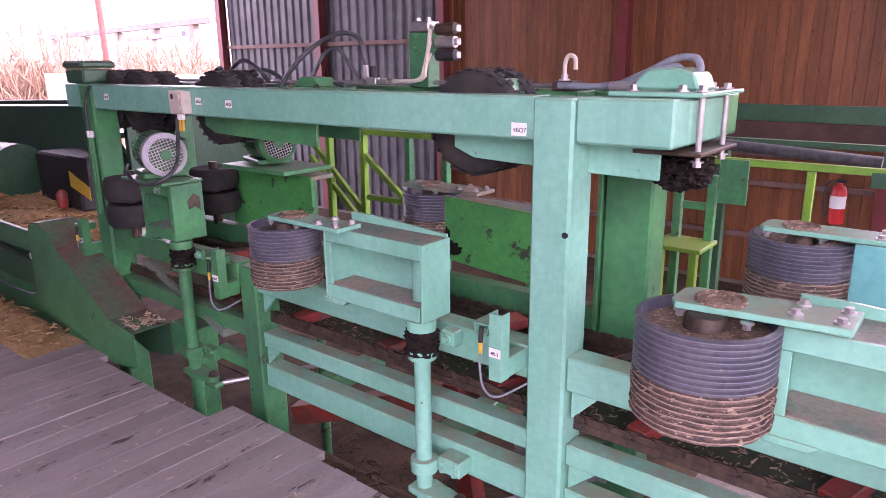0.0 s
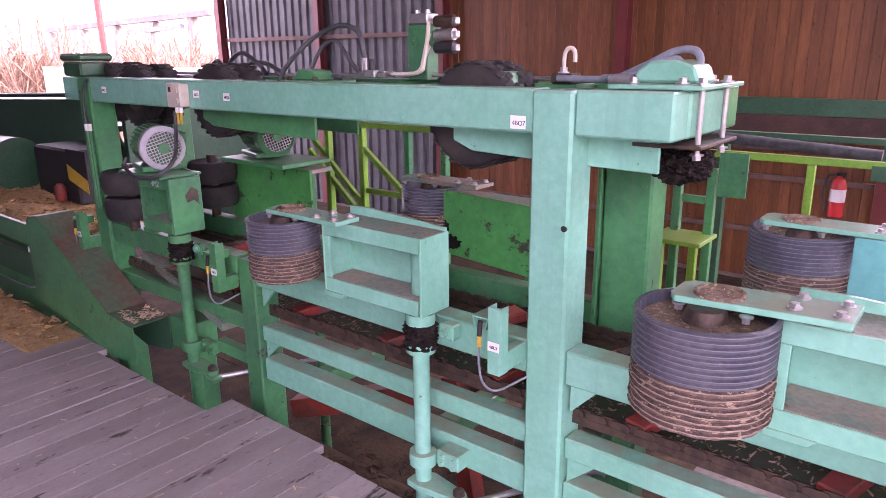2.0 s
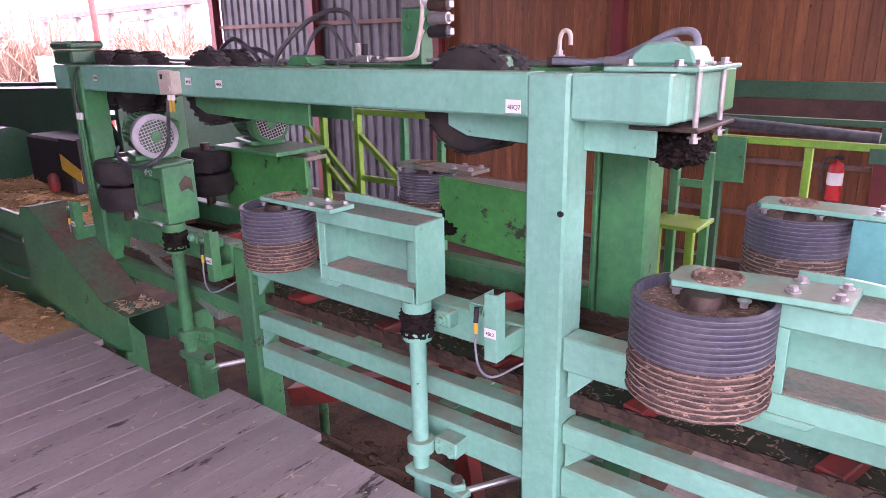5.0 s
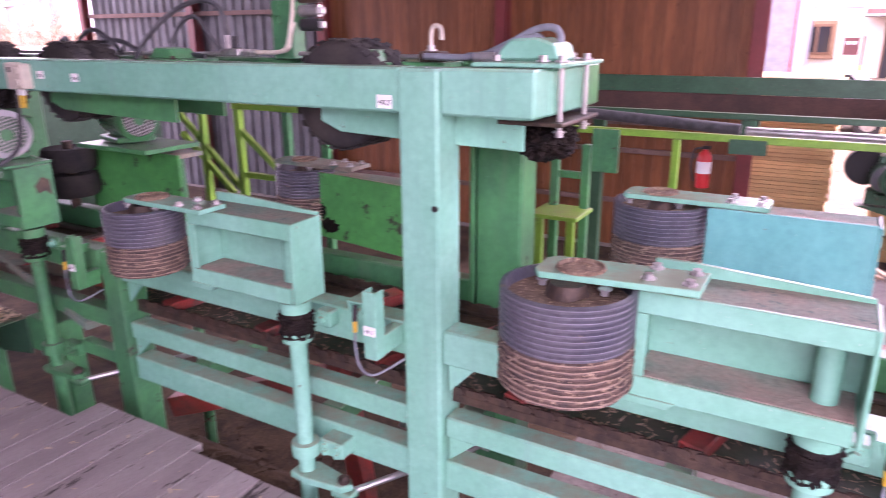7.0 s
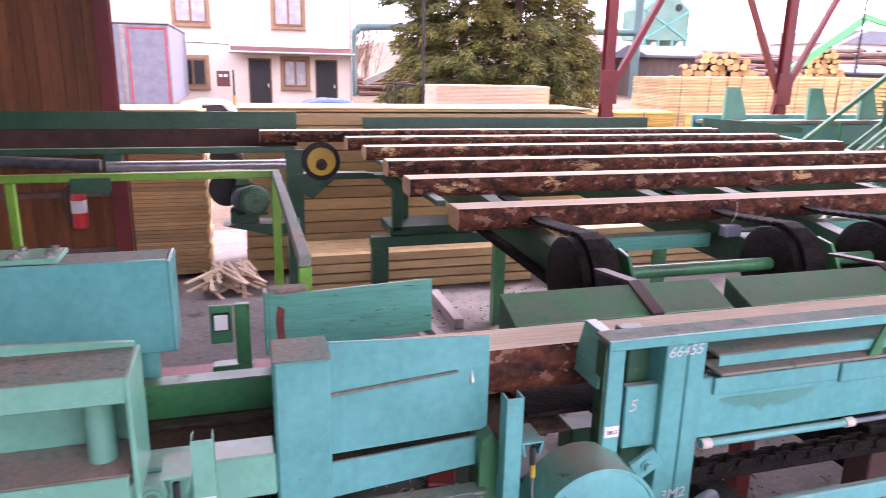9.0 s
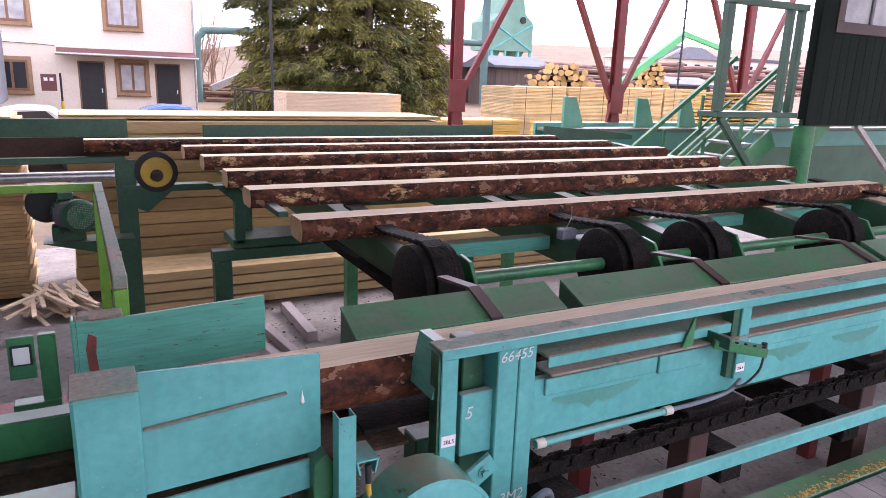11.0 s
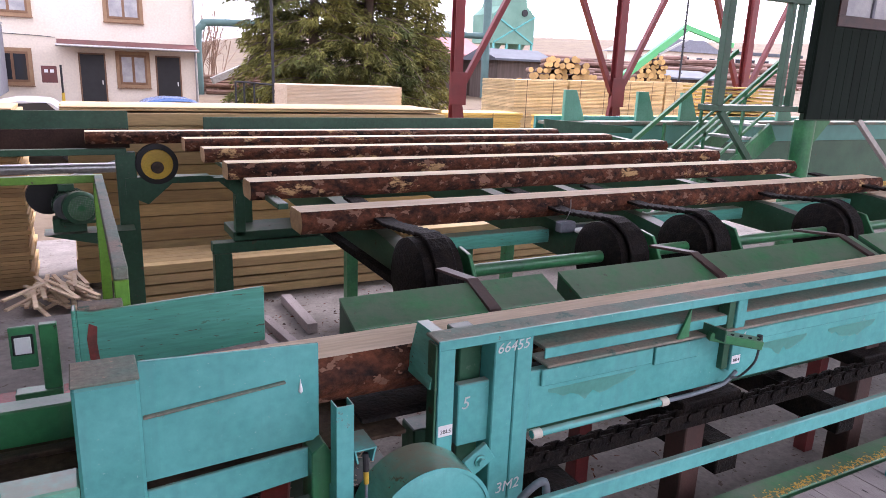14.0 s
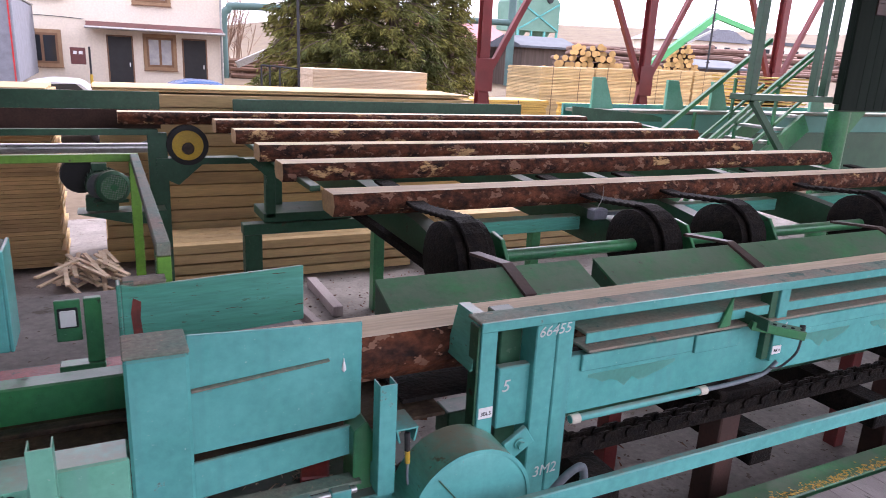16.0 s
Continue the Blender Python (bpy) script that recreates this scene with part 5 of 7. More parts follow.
for x in (1.90, 2.50):
    part("coupling", cyl(nb(), (x - 0.018, 2.06, 0.392), (x + 0.018, 2.06, 0.392), 0.018, 16), M_cream, cdt)
part("conduit_cable", hose(nb(), [(2.52, 2.06, 0.392), (2.66, 2.05, 0.40), (2.80, 2.04, 0.42), (2.86, 2.03, 0.47)], 0.009), M_hoseg, cdt, smooth=True)
part("end_bevel", prism(nb(), [(1.478, 0.635), (1.545, 0.635), (1.555, 0.80), (1.515, 0.80)], "y", 2.07, 2.24), M_gteal, tr, "folded end plate")
# posts of the trough
p1 = part("post", box(1.705, 1.785, F + 0.0, F + 0.09, G, 0.794, bev=0.004), M_teal, tr)
p2 = part("post", box(1.789, 1.855, F + 0.0, F + 0.09, G, 0.794, bev=0.004), M_teal, tr)
part("post_side", box(1.62, 1.703, F + 0.08, F + 0.18, G, 0.78, bev=0.004), M_dgreen, tr)
lettering("66455", 0.050, (1.712, F - 0.0012, 0.725), (1, 0, 0.04), (-0.04, 0, 1), M_chalk, p1, "chalk_writing", slant=0.25)
lettering("3M2", 0.055, (1.735, F - 0.0012, 0.205), (1, 0, 0.06), (-0.06, 0, 1), M_chalk, p1, "chalk_writing", slant=0.2)
p3 = part("label_post", box(1.497, 1.555, F - 0.008, F + 0.03, 0.375, 0.794, bev=0.003), M_teal, tr)
part("post_slot", box(1.487, 1.495, F - 0.002, F + 0.05, 0.38, 0.79, bev=0.001), M_dgreen, tr)
tag_plate(1.502, 1.552, F - 0.009, 0.478, 0.516, "3BL5", p3)
p4 = part("label_post", box(2.83, 2.885, F - 0.008, F + 0.03, 0.47, 0.794, bev=0.003), M_teal, tr)
tag_plate(2.834, 2.882, F - 0.009, 0.50, 0.535, "3BL4", p4)
part("post_slot", box(2.79, 2.825, F - 0.0, F + 0.05, 0.48, 0.79, bev=0.001), M_dgreen, tr)
lettering("4", 0.05, (2.90, 2.0625, 0.585), (1, 0, 0), (0, 0, 1), M_chalk, tr, "chalk_writing", slant=0.2)
lettering("5", 0.06, (1.60, 2.072, 0.54), (1, 0, 0), (0, 0, 1), M_chalk, tr, "chalk_writing", slant=0.2)
pb = nb()
prism(pb, [(1.95, 0.655), (2.10, 0.655), (2.10, 0.70), (1.95, 0.70)], "x", 2.66, 2.668)
part("bracket_plate", pb, M_dgreen, tr)
br_ = part("bracket_arm", bar(nb(), (2.66, 2.03, 0.66), (2.84, 1.93, 0.63), 0.06, 0.035), M_green, tr, "perforated green bracket arm")
hb = nb()
for k in range(5):
    cyl(hb, (2.69 + 0.03 * k, 1.9825 - 0.0167 * k, 0.675 - 0.005 * k), (2.69 + 0.03 * k, 1.9825 - 0.0167 * k, 0.6785 - 0.005 * k), 0.007, 10)
part("bracket_hole", hb, M_dark, br_)
part("sensor", cyl(nb(), (2.86, 1.95, 0.655), (2.86, 1.945, 0.60), 0.011, 12), M_ink, br_, "black photocell")
part("sensor_cable", hose(nb(), [(2.86, 1.945, 0.60), (2.85, 1.95, 0.54), (2.83, 1.99, 0.47), (2.80, 2.01, 0.46)], 0.005, 8), M_hose, br_, smooth=True)
for a, b in ((2.36, 2.55), (5.6, 5.8)):
    part("gusset", prism(nb(), [(a + 0.15, 0.645), (b + 0.02, 0.775), (b + 0.02, 0.66)], "y", 2.04, 2.05), M_green, tr)
part("trough_bed", box(1.3, X1, 2.18, 2.55, 0.50, 0.515, bev=0), M_grease, tr, "dark greasy trough bed")
for x in (2.88, 4.15, 5.6, 7.2):
    part("leg", box(x, x + 0.12, 2.25, 2.37, G, 0.36, bev=0.006), M_chainrust, tr, "rust-brown steel leg")
    part("leg_head", box(x - 0.12, x + 0.24, 2.18, 2.5, 0.20, 0.27, bev=0.006), M_grease, tr)
part("return_track", box(1.9, X1, 2.13, 2.16, 0.185, 0.215, bev=0.003), M_grease, tr)
chain(tr, 1.93, 8.5, 2.12, 0.245, 0.052, 0.018, M_grease)
chain(tr, 1.93, 8.5, 2.19, 0.225, 0.052, 0.018, M_grease)

# round chain guard with its flexible conduit
dg = thing("chain_guard", (1.42, 2.0, 0.2), "round teal sheet metal chain guard", "guard")
part("drum_face", lathe(nb(), (1.42, 1.90, 0.265), [(0.192, 0.0), (0.185, -0.004), (0.02, -0.005)], 48, "y"), M_teal, dg, smooth=True)
part("drum_shell", lathe(nb(), (1.42, 1.90, 0.265), [(0.2, 0.0), (0.201, 0.16), (0.1, 0.165)], 48, "y"), M_gteal, dg, smooth=True)
part("rim", lathe(nb(), (1.42, 1.90, 0.265), [(0.202, 0.0), (0.204, -0.004), (0.192, -0.006), (0.192, 0.002)], 48, "y"), M_teal, dg, smooth=True)
part("seam", bar(nb(), (1.30, 1.893, 0.40), (1.44, 1.893, 0.22), 0.006, 0.004), M_dgreen, dg)
part("guard_leg", box(1.36, 1.52, 1.92, 2.04, G, 0.06, bev=0.006), M_teal, dg)
part("lug_plate", bar(nb(), (1.585, 1.99, 0.375), (1.665, 1.99, 0.425), 0.02, 0.07), M_teal, dg)
part("lug_bolt", bolt(nb(), (1.625, 1.978, 0.40), 0.014, 0.014, (0, -1, 0)), M_teal, dg)
solo("flexible_conduit", hose(nb(), [(1.55, 1.96, -0.05), (1.62, 1.95, 0.07), (1.72, 1.95, 0.18), (1.80, 1.95, 0.255), (1.862, 1.955, 0.275), (1.885, 1.96, 0.24), (1.888, 1.96, 0.17)], 0.014), M_hoseg, "grey ribbed flexible conduit curving down", "conduit", smooth=True)
cpv = thing("conduit_stub", (1.888, 1.96, -0.3), "teal conduit stub with cream coupling", "conduit")
part("pipe", cyl(nb(), (1.888, 1.96, -0.6), (1.888, 1.96, 0.14), 0.015, 16), M_teal, cpv, smooth=True)
part("coupling", cyl(nb(), (1.888, 1.96, 0.135), (1.888, 1.96, 0.185), 0.020, 16), M_cream, cpv, smooth=True)

# low guard rail in front of the trough
rl = thing("guard_rail", (4.0, 1.8, -0.2), "pale teal flat steel guard rail", "rail")
part("rail", box(1.2, 6.2, 1.785, 1.812, 0.285, 0.345, bev=0.004), M_teal, rl)
for x in (3.78, 5.9):
    part("rail_post", box(x, x + 0.05, 1.815, 1.855, P - 0.2, 0.52, bev=0.003), M_teal, rl)
gb = thing("floor_beam", (3.2, 2.05, -0.4), "green steel floor beam strewn with sawdust", "beam")
part("beam", box(1.6, 8, 1.97, 2.10, -0.34, -0.17, bev=0.006), M_green, gb)
sdz = nb()
random.seed(5)
for i in range(1600):
    x, y = random.uniform(2.7, 7), 1.97 + abs(random.gauss(0, 0.022))
    L, w, a = random.uniform(0.004, 0.010), random.uniform(0.0015, 0.004), random.uniform(0, 3.14)
    c, s = math.cos(a), math.sin(a)
    z = -0.168 + random.uniform(0, 0.012)
    sdz.faces.new([sdz.verts.new((x + c * u - s * v, y + s * u + c * v, z + random.uniform(-0.003, 0.003))) for u, v in ((-L, -w), (L, -w), (L, w), (-L, w))])
tagged(part("shavings", sdz, M_fresh, gb, "pale wood shavings"), kind="stuff")

# sloped covers on the far side of the trough
cv = thing("trough_cover", (3.0, 3.0, 0.3), "dark green sloped steel covers behind the trough", "cover")
for a, b in ((1.53, 2.62), (2.72, 5.2), (5.28, 9.0)):
    part("cover_plate", prism(nb(), [(2.86, 0.528), (2.86, 0.542), (3.06, 0.62), (3.06, 0.605)], "x", a, b), M_green, cv)
    part("cover_lip", box(a, b, 2.852, 2.860, 0.49, 0.542, bev=0.002), M_green, cv)
    part("cover_end", prism(nb(), [(2.86, 0.40), (2.86, 0.527), (3.06, 0.604), (3.06, 0.40)], "x", a + 0.002, a + 0.012), M_dgreen, cv)
part("cover_leg", box(1.533, 1.59, 2.87, 2.95, G, 0.54, bev=0.004), M_green, cv)
part("cover_rail", box(1.60, 2.4, 2.56, 2.62, 0.44, 0.55, bev=0.004), M_teal, cv)
for x in (2.12, 3.62, 5.0):
    st = nb()
    prism(st, [(2.84, 0.48), (2.84, 0.553), (3.07, 0.636), (3.40, 0.60), (3.40, 0.585), (3.07, 0.622), (2.852, 0.54), (2.852, 0.48)], "x", x + 0.06, x + 0.12)
    part("strap", st, M_chainrust, cv, "rust-brown steel strap")

# ---- log deck: shaft, sprockets and chain arms ----
dk = thing("log_deck", (4.5, 6.0, G), "green log deck with drive shaft, sprockets and transfer chains", "log deck")
part("drive_shaft", cyl(nb(), (2.4, 3.72, 0.455), (9.0, 3.72, 0.455), 0.040, 20), M_green, dk, smooth=True)
for x in (2.32, 3.72, 4.5, 6.05, 7.6):
    zf, zb = 0.58, 0.80
    arm = part("chain_arm", prism(nb(), [(3.9, 0.30), (8.4, 0.45), (8.4, 0.78), (4.3, 0.555), (3.9, 0.50)], "x", x - 0.06, x + 0.06), M_dgreen, dk)
    sp_ = part("sprocket", lathe(nb(), (x, 3.78, 0.43), [(0.03, -0.15), (0.20, -0.14), (0.24, -0.12), (0.24, 0.12), (0.20, 0.14), (0.03, 0.15)], 40, "x"), M_grease, dk, "black greasy chain sprocket", smooth=True)
    ck = nb()
    for k in range(26):
        if k < 10:
            a = math.radians(-60 + 17 * k)
            c = Vector((x, 3.78 - 0.26 * math.cos(a), 0.43 + 0.26 * math.sin(a)))
            d = Vector((0, math.sin(a), math.cos(a)))
        else:
            u = (k - 9) * 0.075
            c = Vector((x, 3.80 + u, 0.66 - 0.0 * u))
            c.z = 0.685 - min(1, u / 0.5) * 0.05 + max(0, u - 0.5) * 0.06
            d = Vector((0, 1, 0.05))
        bar(ck, c - d * 0.046, c + d * 0.046, 0.13, 0.022, up=Vector((0, -d.z, d.y)), bev=0.004)
    part("drive_chain", ck, M_grease, sp_, "black block chain running over the sprocket")
    br = part("bearing_bracket", prism(nb(), [(3.45, 0.28), (3.62, 0.28), (3.80, 0.50), (3.70, 0.62), (3.58, 0.60), (3.45, 0.40)], "x", x + 0.16, x + 0.185, bev=0.004), M_green, dk)
    part("bearing", lathe(nb(), (x + 0.20, 3.72, 0.455), [(0.045, -0.03), (0.075, -0.028), (0.075, 0.028), (0.045, 0.03)], 24, "x"), M_green, br, smooth=True)
for a, b, y in ((2.5, 3.62, 4.35), (3.85, 4.4, 4.35), (4.65, 5.9, 4.5), (6.2, 7.5, 4.5)):
    part("cross_beam", box(a, b, y, y + 0.12, 0.40, 0.50, bev=0.005), M_gteal, dk)
part("cross_beam", box(2.4, 7.6, 6.9, 7.05, 0.30, 0.45, bev=0.005), M_dgreen, dk)
for x in (3.0, 5.0, 7.0):
    for y in (4.6, 7.0):
        part("deck_leg", box(x, x + 0.12, y, y + 0.12, G, 0.42, bev=0.005), M_green, dk)
part("back_stop", box(1.85, 5.72, 8.60, 8.63, 0.81, 1.0, bev=0.004), M_dgreen, dk, "dark green stop plate")
part("back_stop", prism(nb(), [(6.45, 0.80), (8.1, 0.80), (8.1, 0.86), (7.9, 0.90), (6.45, 1.005)], "y", 8.4, 8.43), M_dgreen, dk, "dark green stop plate")
jb = part("limit_switch", box(3.55, 3.68, 4.12, 4.20, 0.52, 0.60, bev=0.01), M_greyblue, dk, "blue-grey limit switch")
part("switch_wire", hose(nb(), [(3.60, 4.15, 0.60), (3.63, 4.14, 0.68), (3.62, 4.13, 0.76)], 0.003, 6), M_steel, jb)
part("switch_cable", hose(nb(), [(3.68, 4.15, 0.56), (3.85, 4.10, 0.565), (4.0, 4.05, 0.52), (4.03, 4.02, 0.42)], 0.012, 8), M_hoseg, jb, smooth=True)

# left stand of the deck
ds = thing("deck_stand", (1.8, 6.0, G), "dark green welded stand under the log ends", "stand")
part("cross_bar", box(1.47, 2.62, 5.95, 6.07, 0.09, 0.18, bev=0.005), M_dgreen, ds)
part("leg", box(1.48, 1.62, 5.95, 6.07, G, 0.088, bev=0.005), M_dgreen, ds)
part("upright", box(1.66, 1.74, 5.97, 6.05, 0.22, 0.70, bev=0.004), M_dgreen, ds)
part("upright", box(1.80, 1.87, 6.3, 6.37, 0.22, 0.70, bev=0.004), M_dgreen, ds)
part("foot_bar", box(1.64, 2.4, 5.97, 6.40, 0.185, 0.26, bev=0.005), M_dgreen, ds)
part("bracket", prism(nb(), [(1.50, 0.72), (1.80, 0.72), (1.72, 0.55), (1.67, 0.50), (1.66, 0.58)], "y", 5.95, 6.0), M_dgreen, ds)
part("rail_arm", box(1.70, 1.77, 4.75, 8.4, 0.68, 0.72, bev=0.004), M_dgreen, ds)
part("chain_strut", bar(nb(), (2.05, 5.3, 0.50), (2.25, 3.95, 0.33), 0.06, 0.05), M_grease, ds)
part("hook", hose(nb(), [(2.16, 4.9, 0.45), (2.15, 4.88, 0.40), (2.18, 4.85, 0.385), (2.20, 4.87, 0.42)], 0.012, 8), M_grease, ds, smooth=True)

# outfeed belt frame with yellow pulleys and a motor
of = thing("belt_conveyor", (0.0, 8.0, G), "dark green belt conveyor frame with yellow pulley guards", "conveyor frame")
part("side_plate", box(-7.0, 1.05, 8.30, 8.33, 0.90, 1.082, bev=0.003), M_dgreen, of, "dark green side plate")
part("lower_side_plate", box(-7.0, 1.05, 8.305, 8.33, 0.70, 0.897, bev=0.003), M_beltdark, of, "rust-dark lower side plate")
part("top_rail", box(-7.0, 0.98, 7.72, 7.80, 0.70, 0.76, bev=0.004), M_dgreen, of)
part("upright", box(0.88, 1.06, 7.72, 7.84, G, 0.72, bev=0.004), M_dgreen, of)
part("upright", box(-2.4, -2.28, 7.72, 7.84, G, 0.70, bev=0.004), M_dgreen, of)
part("upright", box(-0.86, -0.70, 7.70, 7.84, 0.45, 0.70, bev=0.004), M_dgreen, of)
part("shelf", prism(nb(), [(0.95, 0.30), (0.95, 0.47), (1.75, 0.47), (1.75, 0.43), (1.40, 0.42), (1.15, 0.20)], "y", 7.70, 7.86), M_dgreen, of)
part("side_rail", box(1.3, 2.6, 7.72, 7.80, 0.40, 0.46, bev=0.004), M_dgreen, of)
wf = part("pulley_guard", lathe(nb(), (1.25, 7.74, 0.60), [(0.17, -0.05), (0.20, -0.045), (0.20, 0.045), (0.17, 0.05)], 36, "y"), M_ink, of, smooth=True)
part("pulley_face", lathe(nb(), (1.25, 7.69, 0.60), [(0.150, 0.0), (0.145, -0.006), (0.02, -0.008)], 36, "y"), M_yellow, wf, "yellow pulley guard", smooth=True)
part("pulley_hub", lathe(nb(), (1.25, 7.68, 0.57), [(0.06, 0.0), (0.058, -0.02), (0.02, -0.024)], 20, "y"), M_chain, wf, smooth=True)
wg = part("lower_pulley", lathe(nb(), (0.27, 7.72, 0.33), [(0.17, -0.06), (0.18, 0.0), (0.17, 0.06)], 32, "y"), M_ink, of, smooth=True)
mo = part("motor", lathe(nb(), (0.44, 7.56, 0.27), [(0.115, -0.16), (0.125, -0.15), (0.125, 0.10), (0.06, 0.12)], 28, "y"), M_dgreen, of, "dark green electric motor", smooth=True)
for k in range(20):
    an = k * math.pi / 10
    ca, sa = math.cos(an), math.sin(an)
    part("cooling_fin", bar(nb(), (0.44 + ca * 0.133, 7.46, 0.27 + sa * 0.133), (0.44 + ca * 0.133, 7.64, 0.27 + sa * 0.133), 0.008, 0.022), M_dgreen, mo)
part("fan_cover", lathe(nb(), (0.44, 7.395, 0.27), [(0.12, 0.0), (0.118, -0.02), (0.09, -0.036), (0.02, -0.038)], 28, "y"), M_zinc, mo, "grey fan cover", smooth=True)
part("terminal_box", box(0.37, 0.50, 7.46, 7.60, 0.405, 0.47, bev=0.006), M_dgreen, mo)
part("motor_foot", box(0.30, 0.58, 7.46, 7.64, 0.02, 0.15, bev=0.006), M_dgreen, mo)
part("motor_shelf", prism(nb(), [(0.22, 0.0), (1.0, 0.0), (1.0, -0.12), (0.70, -0.12), (0.30, -0.02)], "y", 7.45, 7.75), M_dgreen, of)
part("belt_strut", bar(nb(), (0.35, 7.9, 0.42), (0.95, 7.9, 0.62), 0.05, 0.05), M_steel, of)
part("pipe", cyl(nb(), (-0.75, 7.2, 0.655), (0.85, 7.2, 0.65), 0.045, 16), M_steel, of, "silvery wrapped pipe", smooth=True)
part("pipe", cyl(nb(), (-3.2, 7.2, 0.80), (-0.80, 7.2, 0.665), 0.055, 16), M_hose, of, "black pipe", smooth=True)
motor((0.55, 7.30, 0.27), (0.25, -0.97, 0), 0.15, 0.34, M_dgreen, "dark green electric motor under the belt frame", M_dgreen, M_green)

# lime green hand rails
lr = thing("lime_railing", (-0.5, 5.2, G), "lime green square-tube safety railing", "railing")
part("top_rail", box(-1.75, 0.69, 5.175, 5.225, 0.835, 0.885, bev=0.004), M_lime, lr)
part("side_rail", box(0.64, 0.69, 2.93, 5.17, 0.835, 0.885, bev=0.004), M_dusty, lr, "rail dulled by dust")
part("post", box(-0.995, -0.945, 5.175, 5.225, G, 0.833, bev=0.004), M_lime, lr)
part("post", box(0.63, 0.69, 5.172, 5.228, G, 0.833, bev=0.004), M_lime, lr)
part("post", box(0.64, 0.69, 2.93, 2.98, 0.45, 0.833, bev=0.004), M_lime, lr)
part("post_plate", box(-0.62, -0.38, 5.165, 5.174, 0.76, 0.86, bev=0.003), M_dgreen, lr)
st = thing("step_stand", (-1.55, 4.6, G), "lime and green steel step stand beside the line", "step stand")
for x in (-1.68, -1.46):
    part("post", box(x, x + 0.055, 4.6, 4.655, G, 0.84 if x > -1.6 else 1.0, bev=0.004), M_green, st)
    part("lime_leg", box(x, x + 0.05, 4.35, 4.40, G, 0.37, bev=0.004), M_lime, st)
part("step", box(-1.72, -1.38, 4.32, 4.66, 0.372, 0.40, bev=0.004), M_lime, st)
part("upper_step", box(-1.62, -1.47, 4.61, 4.645, 0.60, 0.65, bev=0.004), M_green, st)
part("side_plate", box(-1.40, -1.22, 4.62, 4.64, 0.66, 0.95, bev=0.004), M_green, st)
la = thing("braced_stand", (-4.2, 4.4, G), "lime green braced steel frame behind the line", "frame")
for x in (-4.95, -4.50, -3.95, -3.55):
    part("post", box(x, x + 0.06, 4.4, 4.46, G, 0.95, bev=0.004), M_lime if x < -4 else M_green, la)
part("top_rail", box(-4.52, -3.45, 4.398, 4.462, 0.952, 1.0, bev=0.004), M_lime, la)
part("mid_rail", box(-4.43, -3.5, 4.41, 4.45, 0.36, 0.41, bev=0.004), M_lime, la)
for a, b in (((-5.3, 0.95), (-4.5, 0.25)), ((-4.5, 0.80), (-3.9, 0.35)), ((-5.2, 0.7), (-4.6, 0.2))):
    part("brace", bar(nb(), (a[0], 4.43, a[1]), (b[0], 4.43, b[1]), 0.04, 0.05), M_lime, la)

# fire extinguisher on the wall column
fx = thing("fire_extinguisher", (-1.33, 8.66, -0.22), "red fire extinguisher hanging on the boarded wall", "fire extinguisher")
part("cylinder", lathe(nb(), (-1.33, 8.66, 0), [(0.04, -0.24), (0.078, -0.22), (0.080, 0.13), (0.06, 0.19), (0.028, 0.21), (0.025, 0.23)], 28), M_red, fx, "red steel cylinder", smooth=True)
part("instruction_label", lathe(nb(), (-1.33, 8.66, 0), [(0.081, -0.05), (0.0815, -0.05), (0.0815, 0.09), (0.081, 0.09)], 28), M_white, fx, smooth=True)
part("valve", box(-1.36, -1.27, 8.64, 8.68, 0.232, 0.27, bev=0.006), M_ink, fx)
part("hose", hose(nb(), [(-1.36, 8.65, 0.25), (-1.44, 8.63, 0.22), (-1.47, 8.62, 0.05), (-1.43, 8.62, -0.15)], 0.012, 8), M_hose, fx, smooth=True)
part("wall_hook", box(-1.36, -1.30, 8.70, 8.80, 0.05, 0.12, bev=0.003), M_steel, fx)

# ---- left end: chip guard, chip tray, next machine ----
cg = thing("belt_guard", (-4.3, 1.95, -0.3), "dark green sloping belt guard with chips on its ledge", "guard")
prof = [(-5.06, -0.05), (-5.06, 0.46), (-5.0, 0.545), (-4.86, 0.565), (-4.02, 0.085), (-3.74, 0.06), (-3.74, -0.15), (-4.05, -0.20), (-4.40, -0.12)]
part("front_plate", prism(nb(), prof, "y", 1.80, 1.808), M_green, cg)
part("rear_plate", prism(nb(), prof, "y", 2.03, 2.038), M_dgreen, cg)
tp = nb()
top_line = [(a, b + 0.005) for a, b in prof[1:-3]]
prism(tp, top_line + [(a, b + 0.004) for a, b in top_line[::-1]], "y", 1.798, 2.04)
part("top_sheet", tp, M_worn, cg, "sloping top worn to brown")
part("outlet_box", box(-3.76, -3.50, 2.045, 2.2, -0.13, 0.07, bev=0.006), M_green, cg)
chp = nb()
random.seed(11)
for i in range(120):
    x, y = random.uniform(-4.0, -3.76), random.uniform(1.82, 2.02)
    z = 0.078 + random.uniform(0, 0.015)
    L, w, a = random.uniform(0.008, 0.03), random.uniform(0.003, 0.007), random.uniform(0, 3.14)
    c, s = math.cos(a), math.sin(a)
    chp.faces.new([chp.verts.new((x + c * u - s * v, y + s * u + c * v, z + random.uniform(-0.006, 0.006))) for u, v in ((-L, -w), (L, -w), (L, w), (-L, w))])
tagged(part("chip_litter", chp, M_sawn, cg, "wood chips"), kind="stuff")
slide = thing("belt_slide", (-3.5, 2.1, 0.0), "dusty red and green slide plates under the rails", "slide plate")
part("slide", bar(nb(), (-4.2, 2.25, 0.35), (-3.2, 2.15, 0.12), 0.20, 0.05), M_dusty, slide)
